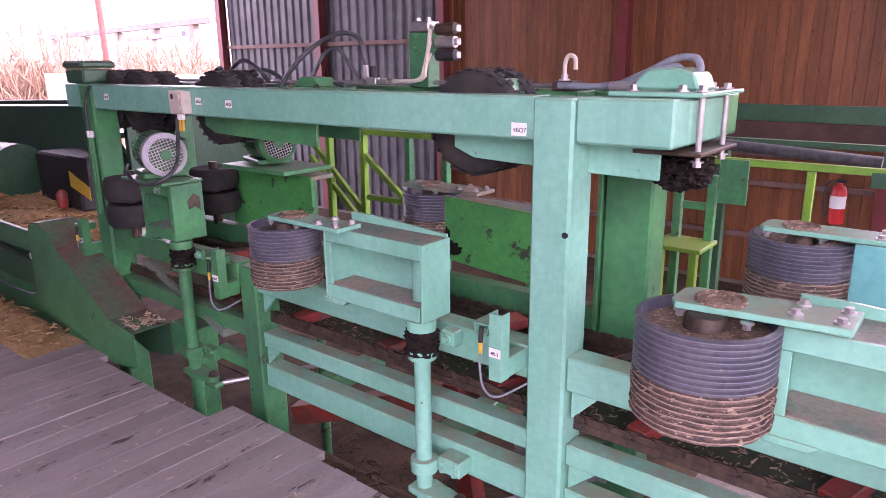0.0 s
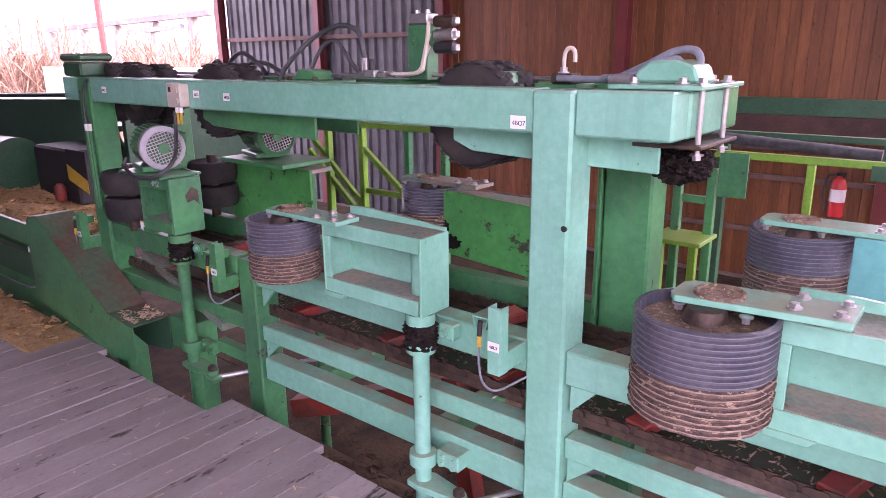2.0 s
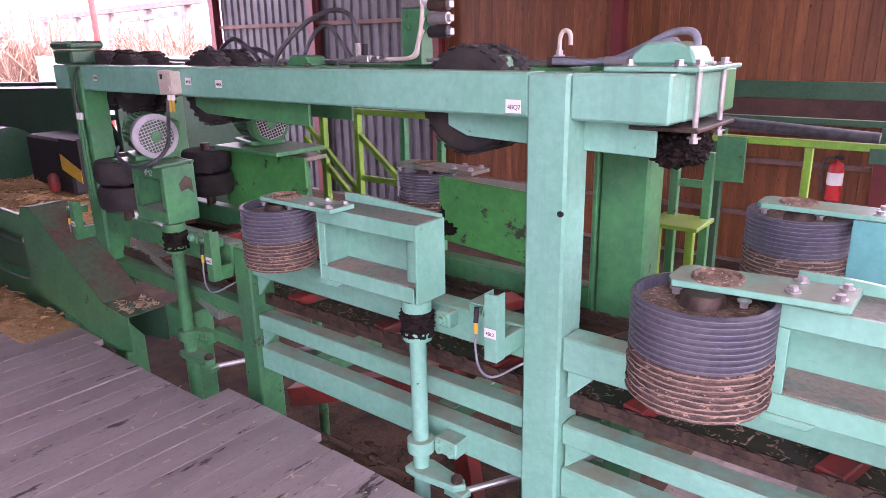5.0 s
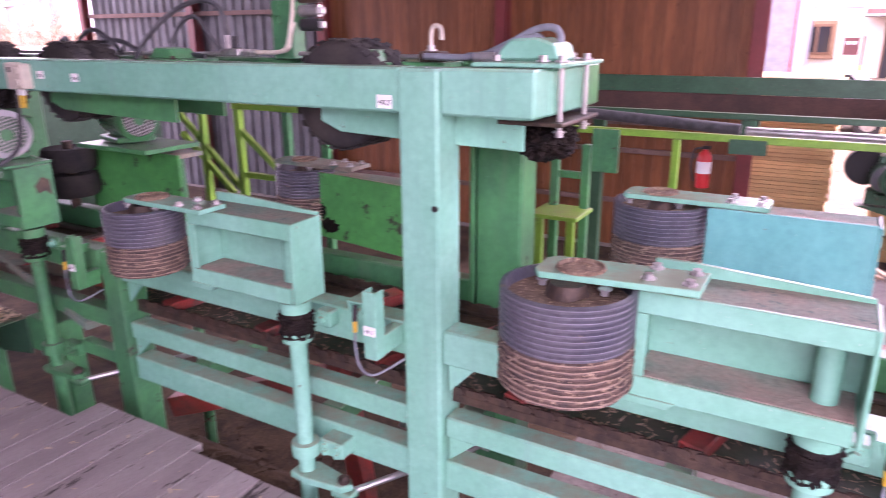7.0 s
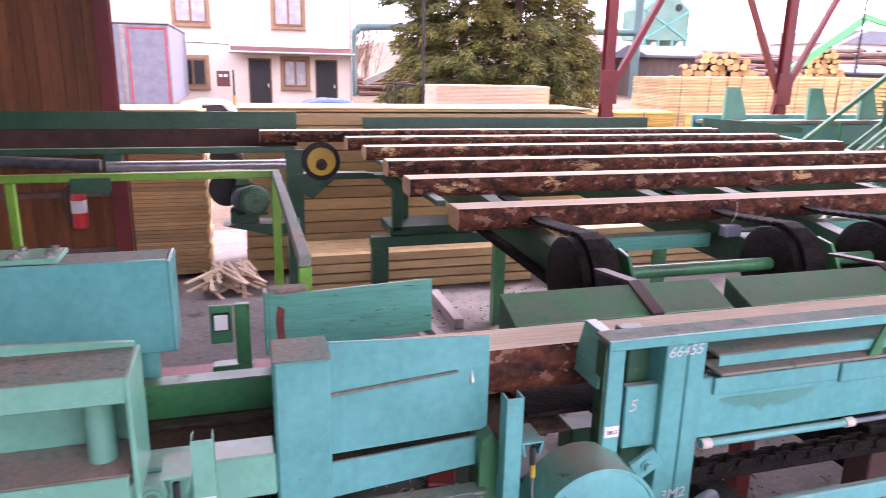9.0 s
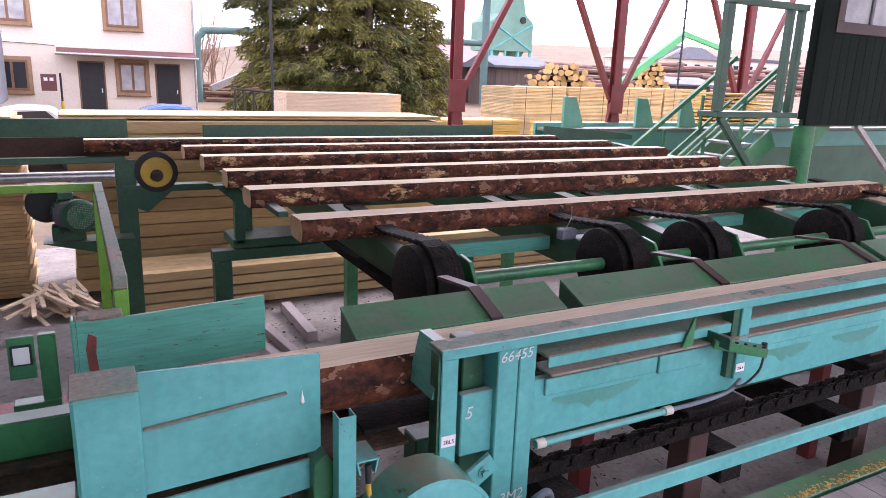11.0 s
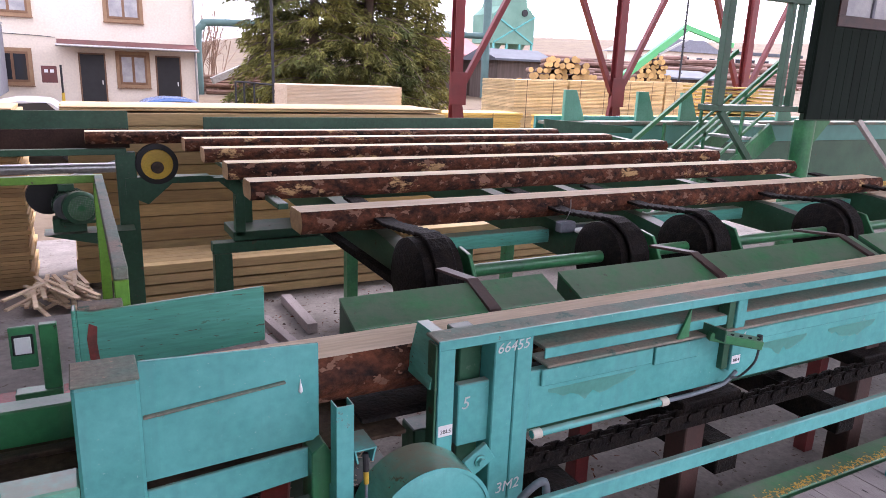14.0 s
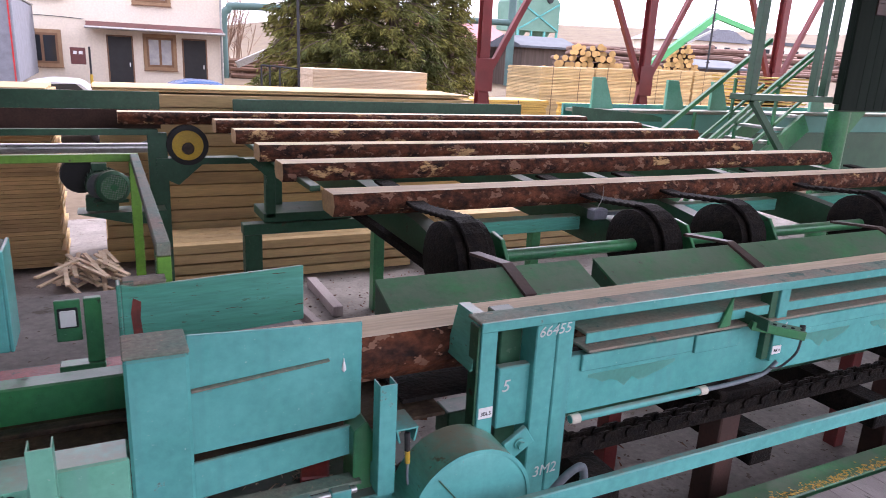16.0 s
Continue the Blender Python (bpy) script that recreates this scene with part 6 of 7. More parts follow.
part("lower_arm", bar(nb(), (-3.28, 2.08, 0.0), (-2.95, 2.1, -0.02), 0.06, 0.07), M_green, slide)


def heap(name, x0, x1, y0, y1, z, h, material, label, category, seed=0, n=26):
    b = nb()
    g = []
    for j in range(n + 1):
        row = []
        for i in range(n + 1):
            x, y = x0 + (x1 - x0) * i / n, y0 + (y1 - y0) * j / n
            e = min(1, 4 * min(i, n - i, j, n - j) / n)
            row.append(b.verts.new((x, y, z + e * h * (0.6 + 0.6 * noise.noise((x * 3, y * 3, seed))) + e * 0.02 * noise.noise((x * 14, y * 14, seed)))))
        g.append(row)
    for j in range(n):
        for i in range(n):
            b.faces.new((g[j][i], g[j][i + 1], g[j + 1][i + 1], g[j + 1][i]))
    random.seed(seed)
    for k in range(int(260 * (x1 - x0) * (y1 - y0)) + 60):
        x, y = random.uniform(x0, x1), random.uniform(y0, y1)
        zz = z + h * (0.6 + 0.6 * noise.noise((x * 3, y * 3, seed))) + 0.012
        L, w, a = random.uniform(0.01, 0.04), random.uniform(0.003, 0.008), random.uniform(0, 3.14)
        c, s = math.cos(a), math.sin(a)
        b.faces.new([b.verts.new((x + c * u - s * v, y + s * u + c * v, zz + random.uniform(-0.01, 0.012))) for u, v in ((-L, -w), (L, -w), (L, w), (-L, w))])
    return solo(name, b, material, label, category, kind="stuff")


M_chips = mat("loose_wood_chips", (0.50, 0.32, 0.14), 0.9, var=(0.36, 0.22, 0.10), scale=20, amount=0.6, fine=60, bump=0.5, island=0.3)
ct = thing("chip_tray", (-6.2, 2.2, 0.0), "green steel chip tray heaped with wood chips", "chip tray")
part("tray_side", box(-8.0, -5.10, 1.90, 1.93, 0.28, 0.43, bev=0.004), M_green, ct)
part("tray_floor", box(-8.0, -5.10, 1.94, 3.1, 0.30, 0.32, bev=0), M_dgreen, ct)
part("cabinet", box(-8.0, -5.10, 1.98, 2.2, -0.6, 0.22, bev=0.006), M_green, ct)
part("cabinet_rail", box(-8.0, -5.10, 1.90, 1.96, 0.0, 0.21, bev=0.006), M_dgreen, ct)
heap("chip_heap", -7.9, -5.12, 1.94, 3.0, 0.32, 0.14, M_chips, "heap of orange wood chips in the tray", "wood chips", 4)
heap("chip_heap", -6.6, -4.4, 1.45, 1.80, P, 0.035, M_chips, "spilled wood chips on the platform edge", "wood chips", 6)
# dark sheets paint in the shade under and behind the machine
solo("pit_floor", box(-7, 1.5, 1.75, 3.3, G + 0.021, G + 0.035, bev=0), M_pit, "dark floor sheet painted for the shade under the machine", "floor", kind="structure")
solo("pit_floor", box(-13, -1.25, 3.31, 8.6, G + 0.021, G + 0.035, bev=0), M_pit, "dark floor sheet painted for the shade behind the machine", "floor", kind="structure")
heap("pit_chips", -3.6, -2.2, 1.85, 2.9, G + 0.04, 0.35, M_pit, "brown bark litter in the pit", "bark litter", 9)
ls = thing("limit_sensor", (-5.2, 1.88, 0.05), "grey cable sensor with white label on the tray side", "sensor")
part("sensor_body", box(-5.20, -5.13, 1.87, 1.898, 0.10, 0.27, bev=0.006), M_greyblue, ls)
part("code_label", box(-5.36, -5.25, 1.892, 1.898, 0.225, 0.265, bev=0), M_white, ls)
part("cable", hose(nb(), [(-5.16, 1.87, 0.10), (-5.20, 1.86, 0.02), (-5.4, 1.86, -0.04), (-6.0, 1.87, -0.06)], 0.008), M_hoseg, ls, smooth=True)
nm = thing("infeed_housing", (-7.5, 3.2, G), "large dark green housing of the neighbouring saw", "machine housing")
part("front_panel", prism(nb(), [(-13.0, 0.1), (-5.75, 0.1), (-5.75, 0.7), (-6.3, 1.22), (-9.5, 1.12), (-13.0, 0.9)], "y", 2.95, 2.98), M_dgreen, nm)
part("sloped_flange", bar(nb(), (-9.6, 3.0, 1.16), (-6.2, 3.0, 1.26), 0.12, 0.04), M_dgreen, nm)
part("side_panel", box(-5.76, -5.70, 2.9, 4.6, 0.1, 1.18, bev=0.004), M_dgreen, nm)
part("top_cover", box(-13, -6.0, 2.98, 4.6, 0.95, 1.0, bev=0.004), M_dgreen, nm)
part("roller_housing", lathe(nb(), (-7.4, 2.55, 0.62), [(0.02, -0.3), (0.24, -0.28), (0.25, 0.28), (0.02, 0.3)], 28, "x"), M_dgreen, nm, smooth=True)
part("red_tool_head", lathe(nb(), (-6.05, 2.45, 0.50), [(0.03, -0.08), (0.045, -0.06), (0.045, 0.04), (0.02, 0.07)], 20), M_redpaint, nm, "red painted spindle", smooth=True)
part("dark_body", box(-6.6, -5.8, 2.5, 2.9, 0.40, 0.85, bev=0.02), M_ink, nm)
hz = thing("hazard_plate", (-5.5, 2.35, 0.6), "yellow and black hazard plate", "warning plate")
part("plate", box(-5.62, -5.30, 2.36, 2.37, 0.60, 0.90, bev=0.002), M_ink, hz)
part("stripe", prism(nb(), [(-5.62, 0.66), (-5.62, 0.78), (-5.30, 0.68), (-5.30, 0.58)], "y", 2.355, 2.359), M_yellow, hz, "yellow stripe")
# sensor with cable under the machine
pr = thing("pit_cylinder", (-1.0, 2.6, 0.0), "pale pneumatic cylinder hanging in the pit", "cylinder")
part("barrel", bar(nb(), (-1.55, 2.5, -0.16), (-1.32, 2.5, -0.17), 0.06, 0.06), M_steel, pr)
part("rod", cyl(nb(), (-1.32, 2.5, -0.17), (-1.1, 2.5, -0.18), 0.012, 12), M_steel, pr)
part("air_hose", hose(nb(), [(-1.28, 2.48, 0.0), (-1.25, 2.47, -0.1), (-1.27, 2.47, -0.22)], 0.012, 8), M_hoseg, pr, smooth=True)

pc = nb()
random.seed(41)
for i in range(330):
    x, y = random.uniform(-5.5, -0.4), random.uniform(-0.2, 1.75)
    L, w, a = random.uniform(0.004, 0.022) * (1.6 if x < -4 else 1), random.uniform(0.002, 0.005), random.uniform(0, 3.14)
    c, s = math.cos(a), math.sin(a)
    pc.faces.new([pc.verts.new((x + c * u - s * v, y + s * u + c * v, P + 0.004 + random.uniform(0, 0.003))) for u, v in ((-L, -w), (L, -w), (L, w), (-L, w))])
solo("platform_splinters", pc, M_sawn, "pale splinters scattered on the planks", "splinters", kind="stuff")

ub = thing("under_frame", (4.0, 2.8, G), "black oily cross beams under the trough", "beam frame")
for x in (2.15, 3.05, 3.95, 5.3, 6.6):
    part("cross_beam", box(x, x + 0.14, 2.20, 3.3, -0.16, -0.02, bev=0.006), M_grease, ub)
    part("post", box(x + 0.02, x + 0.12, 3.18, 3.28, G, -0.162, bev=0.005), M_redsteel, ub)
part("long_beam", box(1.7, 9.0, 2.62, 2.74, 0.02, 0.16, bev=0.006), M_dgreen, ub)
# ---- lumber stacks in the yard ----
def lumber_stack(x0, x1, y0, y1, z0, z1, layer, label, ragged=0.0, gap=0.006, seed=0, per_row=1, m=None, joined=False, bands=True):
    """Stacked sawn timber; every layer is its own board or beam."""
    t = thing("lumber_stack", ((x0 + x1) / 2, (y0 + y1) / 2, z0), label, "lumber stack", "lumber stacks")
    random.seed(seed)
    n = max(1, int(round((z1 - z0) / layer)))
    allb = nb()
    for k in range(n):
        z = z0 + (z1 - z0) * k / n
        h = (z1 - z0) / n - gap
        for r in range(per_row):
            ya, yb = y0 + (y1 - y0) * r / per_row, y0 + (y1 - y0) * (r + 1) / per_row - (0.008 if per_row > 1 else 0)
            a, b = x0 + random.uniform(-ragged, ragged), x1 + random.uniform(-ragged, ragged)
            yo = random.uniform(-0.008, 0.008)
            if joined:
                bx(allb, a, b, ya + yo, yb + yo, z, z + h, bev=0)
            else:
                part("board", box(a, b, ya + yo, yb + yo, z, z + h, bev=min(0.004, h * 0.2)), m or M_lumber, t)
    if joined:
        tagged(part("board_layer", allb, m or M_lumberi, t), kind="stuff")
    else:
        allb.free()
    if bands:
        for f in (0.22, 0.72):
            bxn = x0 + (x1 - x0) * f
            part("steel_band", box(bxn, bxn + 0.02, y0 - 0.012, y0 - 0.010, z0, z1, bev=0), M_chain, t, "dark steel strapping band")
    return t


lumber_stack(-3.2, -0.03, 9.45, 10.6, G + 0.08, 1.03, 0.05, "tall strapped stack of thin pale boards behind the wall end", 0.03, 0.004, 1)
lumber_stack(0.45, 5.35, 9.35, 10.5, G + 0.10, 1.0, 0.155, "tall stack of heavy sawn spruce beams", 0.015, 0.012, 2, bands=False)
lumber_stack(0.42, 5.32, 9.4, 10.5, 1.012, 1.06, 0.025, "pale thin boards lying on the beam stack", 0.02, 0.003, 3, per_row=5, bands=False)
lumber_stack(1.05, 4.1, 8.42, 9.2, G + 0.04, -0.62, 0.11, "low pile of yellow sawn battens under the deck", 0.06, 0.02, 4, per_row=5, bands=False)
lumber_stack(5.1, 8.1, 17.0, 18.2, ground_height(6, 17), 1.165, 0.033, "pale strapped stack of thin boards beside the trees", 0.01, 0.004, 5, joined=True, bands=False, m=M_sawn)
lumber_stack(7.9, 11.2, 16.0, 17.2, ground_height(9, 16), 0.60, 0.06, "low yellow plank stack by the roof column", 0.05, 0.01, 6, joined=True, m=M_fresh)
for i in range(4):
    xa = 12.9 + 2.15 * i
    lumber_stack(xa, xa + 2.05, 19, 21, ground_height(xa, 19), 1.45 + 0.03 * i, 0.045, "distant strapped stack of yellow boards", 0.01, 0.008, 7 + i, joined=True)
    lumber_stack(xa + 0.3, xa + 2.3, 17.2, 18.4, ground_height(xa, 17), 0.42, 0.06, "low stack of yellow planks", 0.03, 0.008, 17 + i, joined=True, bands=False, m=M_fresh)
for i in range(3):
    lumber_stack(17.6 + 3.2 * i, 20.6 + 3.2 * i, 12.0, 13.2, ground_height(18, 12), 0.80, 0.09, "orange-yellow planks stacked on stickers in the yard", 0.05, 0.05, 27 + i, joined=True, bands=False, m=M_fresh)
lumber_stack(14.1, 16.05, 12.0, 13.2, ground_height(15, 12), 1.54, 0.085, "orange-yellow planks stacked on stickers by the stair", 0.04, 0.045, 33, joined=True, bands=False, m=M_fresh)
lumber_stack(4.6, 8.6, 8.45, 9.25, G + 0.04, -0.45, 0.11, "low pile of yellow sawn battens under the deck", 0.06, 0.02, 44, per_row=5, bands=False)
random.seed(21)
for i in range(38):
    a = random.uniform(-0.1, 0.75) if i % 6 else random.uniform(-0.8, 0.2)
    x, y = random.uniform(-0.08, 0.48), random.uniform(8.55, 9.05)
    L = random.uniform(1.0, 1.7)
    z = G + 0.05 + 0.025 * (i // 4)
    d = Vector((math.sin(a) * L * 0.45, -math.cos(a) * L * 0.45, -0.03))
    b = bar(nb(), Vector((x, y, z + 0.05)) - d * 0.4, Vector((x, y, z + 0.05)) + d * 0.6, 0.045, 0.024)
    solo("batten", b, M_sawn, "loose pale batten offcut thrown on a heap", "batten", "loose battens")
random.seed(22)
for i in range(5):
    x, y = random.uniform(1.3, 2.3), random.uniform(5.6, 8.0)
    solo("floor_timber", bar(nb(), (x, y, G + 0.07), (x + 0.25, y - random.uniform(0.8, 1.8), G + 0.07), 0.09, 0.09), M_plank, "weathered square timber lying on the concrete", "timber", "floor timbers")
for (xa, ya), (xb, yb), w in (((2.6, 8.02), (2.6, 6.96), 0.11), ((2.21, 7.45), (2.33, 6.39), 0.09)):
    solo("floor_timber", bar(nb(), (xa, ya, G + 0.02 + w / 2), (xb, yb, G + 0.02 + w / 2), w, w), M_plank, "weathered square timber lying on the concrete", "timber", "floor timbers")
fl_ = nb()
for i in range(1500):
    x, y = random.uniform(0.4, 4.6), random.uniform(3.4, 8.2)
    L, w, a = random.uniform(0.006, 0.05) * random.random(), random.uniform(0.003, 0.012), random.uniform(0, 3.14)
    c, q = math.cos(a), math.sin(a)
    fl_.faces.new([fl_.verts.new((x + c * u - q * v, y + q * u + c * v, G + 0.024 + random.uniform(0, 0.02))) for u, v in ((-L, -w), (L, -w), (L, w), (-L, w))])
solo("floor_litter", fl_, M_bark, "bark litter scattered on the concrete floor", "bark litter", kind="stuff")


# ---- house ----
def window(t, x0, x1, z0, z1, y, pale_pane=False):
    w = part("window", box(x0 - 0.14, x1 + 0.14, y - 0.05, y - 0.005, z0 - 0.14, z1 + 0.14, bev=0.01), M_sawn_frame, t, "light brown window surround")
    part("frame", box(x0, x1, y - 0.075, y - 0.052, z0, z1, bev=0.005), M_brown, w)
    xm = (x0 + x1) / 2
    for a, b in ((x0 + 0.08, xm - 0.05), (xm + 0.05, x1 - 0.08)):
        part("pane", box(a, b, y - 0.085, y - 0.077, z0 + 0.09, z1 - 0.09, bev=0), M_glass if not pale_pane else M_palepane, w)
    part("sill", box(x0 - 0.16, x1 + 0.16, y - 0.13, y - 0.052, z0 - 0.18, z0 - 0.142, bev=0.006), M_brown, w)


M_sawn_frame = mat("light_brown_trim", (0.36, 0.23, 0.13), 0.7, var=(0.30, 0.18, 0.10), amount=0.2)
# pale panes: curtains, and the sky's reflection painted on the upper windows
M_palepane = mat("curtain_and_sky_glass", (0.45, 0.44, 0.43), 0.2, var=(0.32, 0.32, 0.33), scale=3, amount=0.2, bump=0)
HY = 33.0
ho = thing("house", (0, HY, -0.4), "cream rendered two-storey house with brown windows", "house")
part("wall", box(-14, 5.49, HY, HY + 9, -0.9, 6.4, bev=0.02), M_plaster, ho, "cream rendered wall")
part("roof", prism(nb(), [(HY - 0.6, 6.4), (HY + 4.5, 9.2), (HY + 9.6, 6.4), (HY + 9.6, 6.25), (HY - 0.6, 6.25)], "x", -14.5, 6.0), M_roofred, ho, "dark red sheet roof")
for a, b, c, d, cu in ((-2.0, -0.9, 0.58, 1.75, False), (2.38, 3.42, 0.58, 1.78, True), (2.05, 3.28, 3.2, 4.7, True), (-2.05, -0.75, 3.2, 4.7, True), (-6.2, -4.9, 3.2, 4.7, True), (-6.2, -4.9, 0.58, 1.75, False)):
    window(ho, a, b, c, d, HY, cu)
for a, b in ((0.92, 1.80), (3.84, 4.74)):
    dr = part("door", box(a - 0.06, b + 0.06, HY - 0.06, HY - 0.004, -0.42, 1.80, bev=0.01), M_brown, ho, "dark brown entrance door")
    part("leaf", box(a, b, HY - 0.085, HY - 0.062, -0.40, 1.74, bev=0.006), M_ink, dr)
    part("handle", box(b - 0.12, b - 0.08, HY - 0.11, HY - 0.086, 0.55, 0.72, bev=0.004), M_white, dr)
po = part("porch_roof", prism(nb(), [(HY - 0.9, 2.05), (HY - 0.9, 2.11), (HY - 0.004, 2.30), (HY - 0.004, 2.22)], "x", 0.15, 5.40), M_roofred, ho, "dark red sheet porch roof")
part("gutter", cyl(nb(), (0.1, HY - 0.95, 2.05), (5.45, HY - 0.95, 2.03), 0.06, 12), M_steel, po, smooth=True)
part("downpipe", cyl(nb(), (5.42, HY - 0.08, -0.6), (5.42, HY - 0.08, 6.3), 0.05, 12), M_steel, ho, smooth=True)
part("wiring", hose(nb(), [(-4, HY - 0.03, 2.45), (-1, HY - 0.03, 2.40), (0.1, HY - 0.03, 2.35)], 0.012, 6), M_hose, ho)
mb = thing("mailbox", (0.0, 31.5, -0.4), "brown box sign on a yellow-banded post", "mailbox")
part("box", box(-0.45, 0.08, 31.5, 31.6, 0.62, 1.25, bev=0.01), M_roofred, mb)
part("post", cyl(nb(), (0.22, 31.55, ground_height(0, 31.5)), (0.22, 31.55, 1.3), 0.04, 10), M_ink, mb)
part("band", cyl(nb(), (0.22, 31.55, -0.2), (0.22, 31.55, 0.25), 0.06, 10), M_yellow, mb, "yellow band")
for i in range(2):
    part("notice", box(-0.35 + 0.2 * i, -0.22 + 0.2 * i, 31.485, 31.497, 1.0, 1.12, bev=0), M_white, mb)


def car(cx, cy, m, label):
    g = ground_height(cx, cy)
    t = thing("car", (cx, cy, g), label, "car", "parked cars")
    body = [(-2.1, 0.35), (-2.1, 0.75), (-1.3, 0.92), (-0.7, 0.95), (1.5, 0.98), (2.05, 0.85), (2.1, 0.35)]
    part("body", prism(nb(), [(cx + a, g + b) for a, b in body], "y", cy - 0.85, cy + 0.85, bev=0.05), m, t)
    cab = [(-0.75, 0.94), (-0.15, 1.40), (0.3, 1.49), (0.95, 1.46), (1.55, 1.0)]
    part("cabin", prism(nb(), [(cx + a, g + b) for a, b in cab], "y", cy - 0.70, cy + 0.70, bev=0.06), m, t)
    part("side_window", prism(nb(), [(cx - 0.55, g + 1.0), (cx - 0.08, g + 1.36), (cx + 0.85, g + 1.40), (cx + 1.25, g + 1.02)], "y", cy - 0.712, cy - 0.702), M_glass, t)
    for x in (-1.35, 1.35):
        for y in (-0.75, 0.75):
            w = part("wheel", tyre(nb(), (cx + x, cy + y, g + 0.31), 0.31, 0.19), M_rubber, t, smooth=True)
            part("rim", lathe(nb(), (cx + x, cy + y, g + 0.31), [(0.02, -0.09), (0.18, -0.08), (0.18, 0.08), (0.02, 0.09)], 20, "y"), M_steel, w)
    return t


M_carblue = mat("blue_car_paint", (0.06, 0.13, 0.30), 0.25, var=(0.05, 0.11, 0.26), amount=0.1, bump=0.0)
M_carsilver = mat("silver_car_paint", (0.55, 0.56, 0.58), 0.3, 0.3, var=(0.5, 0.51, 0.53), amount=0.1, bump=0.0)
car(2.35, 20.0, M_carblue, "parked blue car behind the lumber")
car(-0.85, 19.5, M_carsilver, "parked silver car behind the lumber")
tk = thing("truck_trailer", (-2.4, 24, -0.6), "grey box trailer with red edge trim", "truck trailer")
part("box_body", box(-4.6, -1.57, 24.0, 33 - 1.5, 0.25, 2.68, bev=0.03), M_greyblue, tk)
part("roof_edge", box(-4.65, -1.53, 23.96, 31.5, 2.681, 2.75, bev=0.02), M_steel, tk)
for a in ((-1.68, -1.64, 0.3, 2.6), (-2.76, -2.72, 0.3, 2.6)):
    part("red_trim", box(a[0], a[1], 23.985, 23.998, a[2], a[3], bev=0), M_red, tk)
part("red_trim", box(-2.71, -1.69, 23.985, 23.998, 2.54, 2.58, bev=0), M_red, tk)
part("corner_post", box(-2.98, -2.84, 23.97, 23.999, 0.3, 2.66, bev=0.01), M_steel, tk)
for x in (-3.9, -2.1):
    part("wheel", tyre(nb(), (x, 25.2, ground_height(x, 25) + 0.5), 0.5, 0.3, "x"), M_rubber, tk, smooth=True)


# ---- trees ----
def spruce(cx, cy, height, spread, seed, label):
    g = ground_height(cx, cy)
    t = thing("spruce_tree", (cx, cy, g), label, "spruce tree", "spruce trees")
    random.seed(seed)
    part("trunk", cyl(nb(), (cx, cy, g - 0.1), (cx, cy, g + height), 0.24, 14, 0.03), M_trunk, t, smooth=True)
    limbs, verts, faces = nb(), [], []
    z = 0.7
    while z < min(height - 0.3, 9.0):
        f = 1 - z / height
        for k in range(random.randint(6, 8)):
            a = random.uniform(0, 2 * math.pi)
            L = spread * (0.35 + 0.65 * f) * random.uniform(0.55, 1.1)
            droop = random.uniform(0.10, 0.30)
            pts = []
            for s in range(6):
                u = s / 5
                pts.append(Vector((cx + math.cos(a) * L * u, cy + math.sin(a) * L * u, g + z + 0.12 * L * u - droop * L * u * u * 1.4)))
            hose(limbs, pts, 0.022, 4, 1)
            n = int(105 * L)
            for q in range(n):
                u = random.uniform(0.12, 1.0) ** 0.8
                i = min(4, int(u * 5))
                p = pts[i].lerp(pts[i + 1], u * 5 - i)
                w = 0.42 * (1.05 - u) + 0.12
                side = Vector((-math.sin(a), math.cos(a), 0))
                c = p + side * random.uniform(-w, w) + Vector((0, 0, random.uniform(-0.22, 0.05)))
                d = (Vector((math.cos(a), math.sin(a), 0)) * random.uniform(0.2, 1) + side * random.uniform(-0.7, 0.7) + Vector((0, 0, random.uniform(-0.9, -0.05)))).normalized()
                ln, wd = random.uniform(0.12, 0.32), random.uniform(0.012, 0.028)
                e = d.cross(Vector((random.uniform(-1, 1), random.uniform(-1, 1), random.uniform(-1, 1)))).normalized() * wd
                b = len(verts)
                verts += [c - e * 0.3, c + d * ln * 0.5 - e, c + d * ln, c + d * ln * 0.5 + e]
                faces.append((b, b + 1, b + 2, b + 3))
        z += random.uniform(0.22, 0.36)
    tagged(part("limb_mass", limbs, M_trunk, t), kind="stuff")
    me = bpy.data.meshes.new("crown")
    me.from_pydata([v - ORG[t] for v in verts], [], faces)
    me.materials.append(M_needle)
    cr = new("crown", me)
    cr.parent = t
    ORG[cr] = ORG[t]
    return t


spruce(8.6, 26.0, 13.0, 3.0, 1, "tall dark spruce with drooping branches")
spruce(10.5, 25.4, 13.5, 2.6, 2, "tall dark spruce with drooping branches")
spruce(12.0, 25.9, 11.0, 2.4, 3, "tall dark spruce with drooping branches")
spruce(13.3, 26.2, 4.6, 1.5, 4, "short bushy spruce at the edge of the group")
spruce(7.2, 27.0, 9.0, 2.2, 5, "thin spruce standing apart")


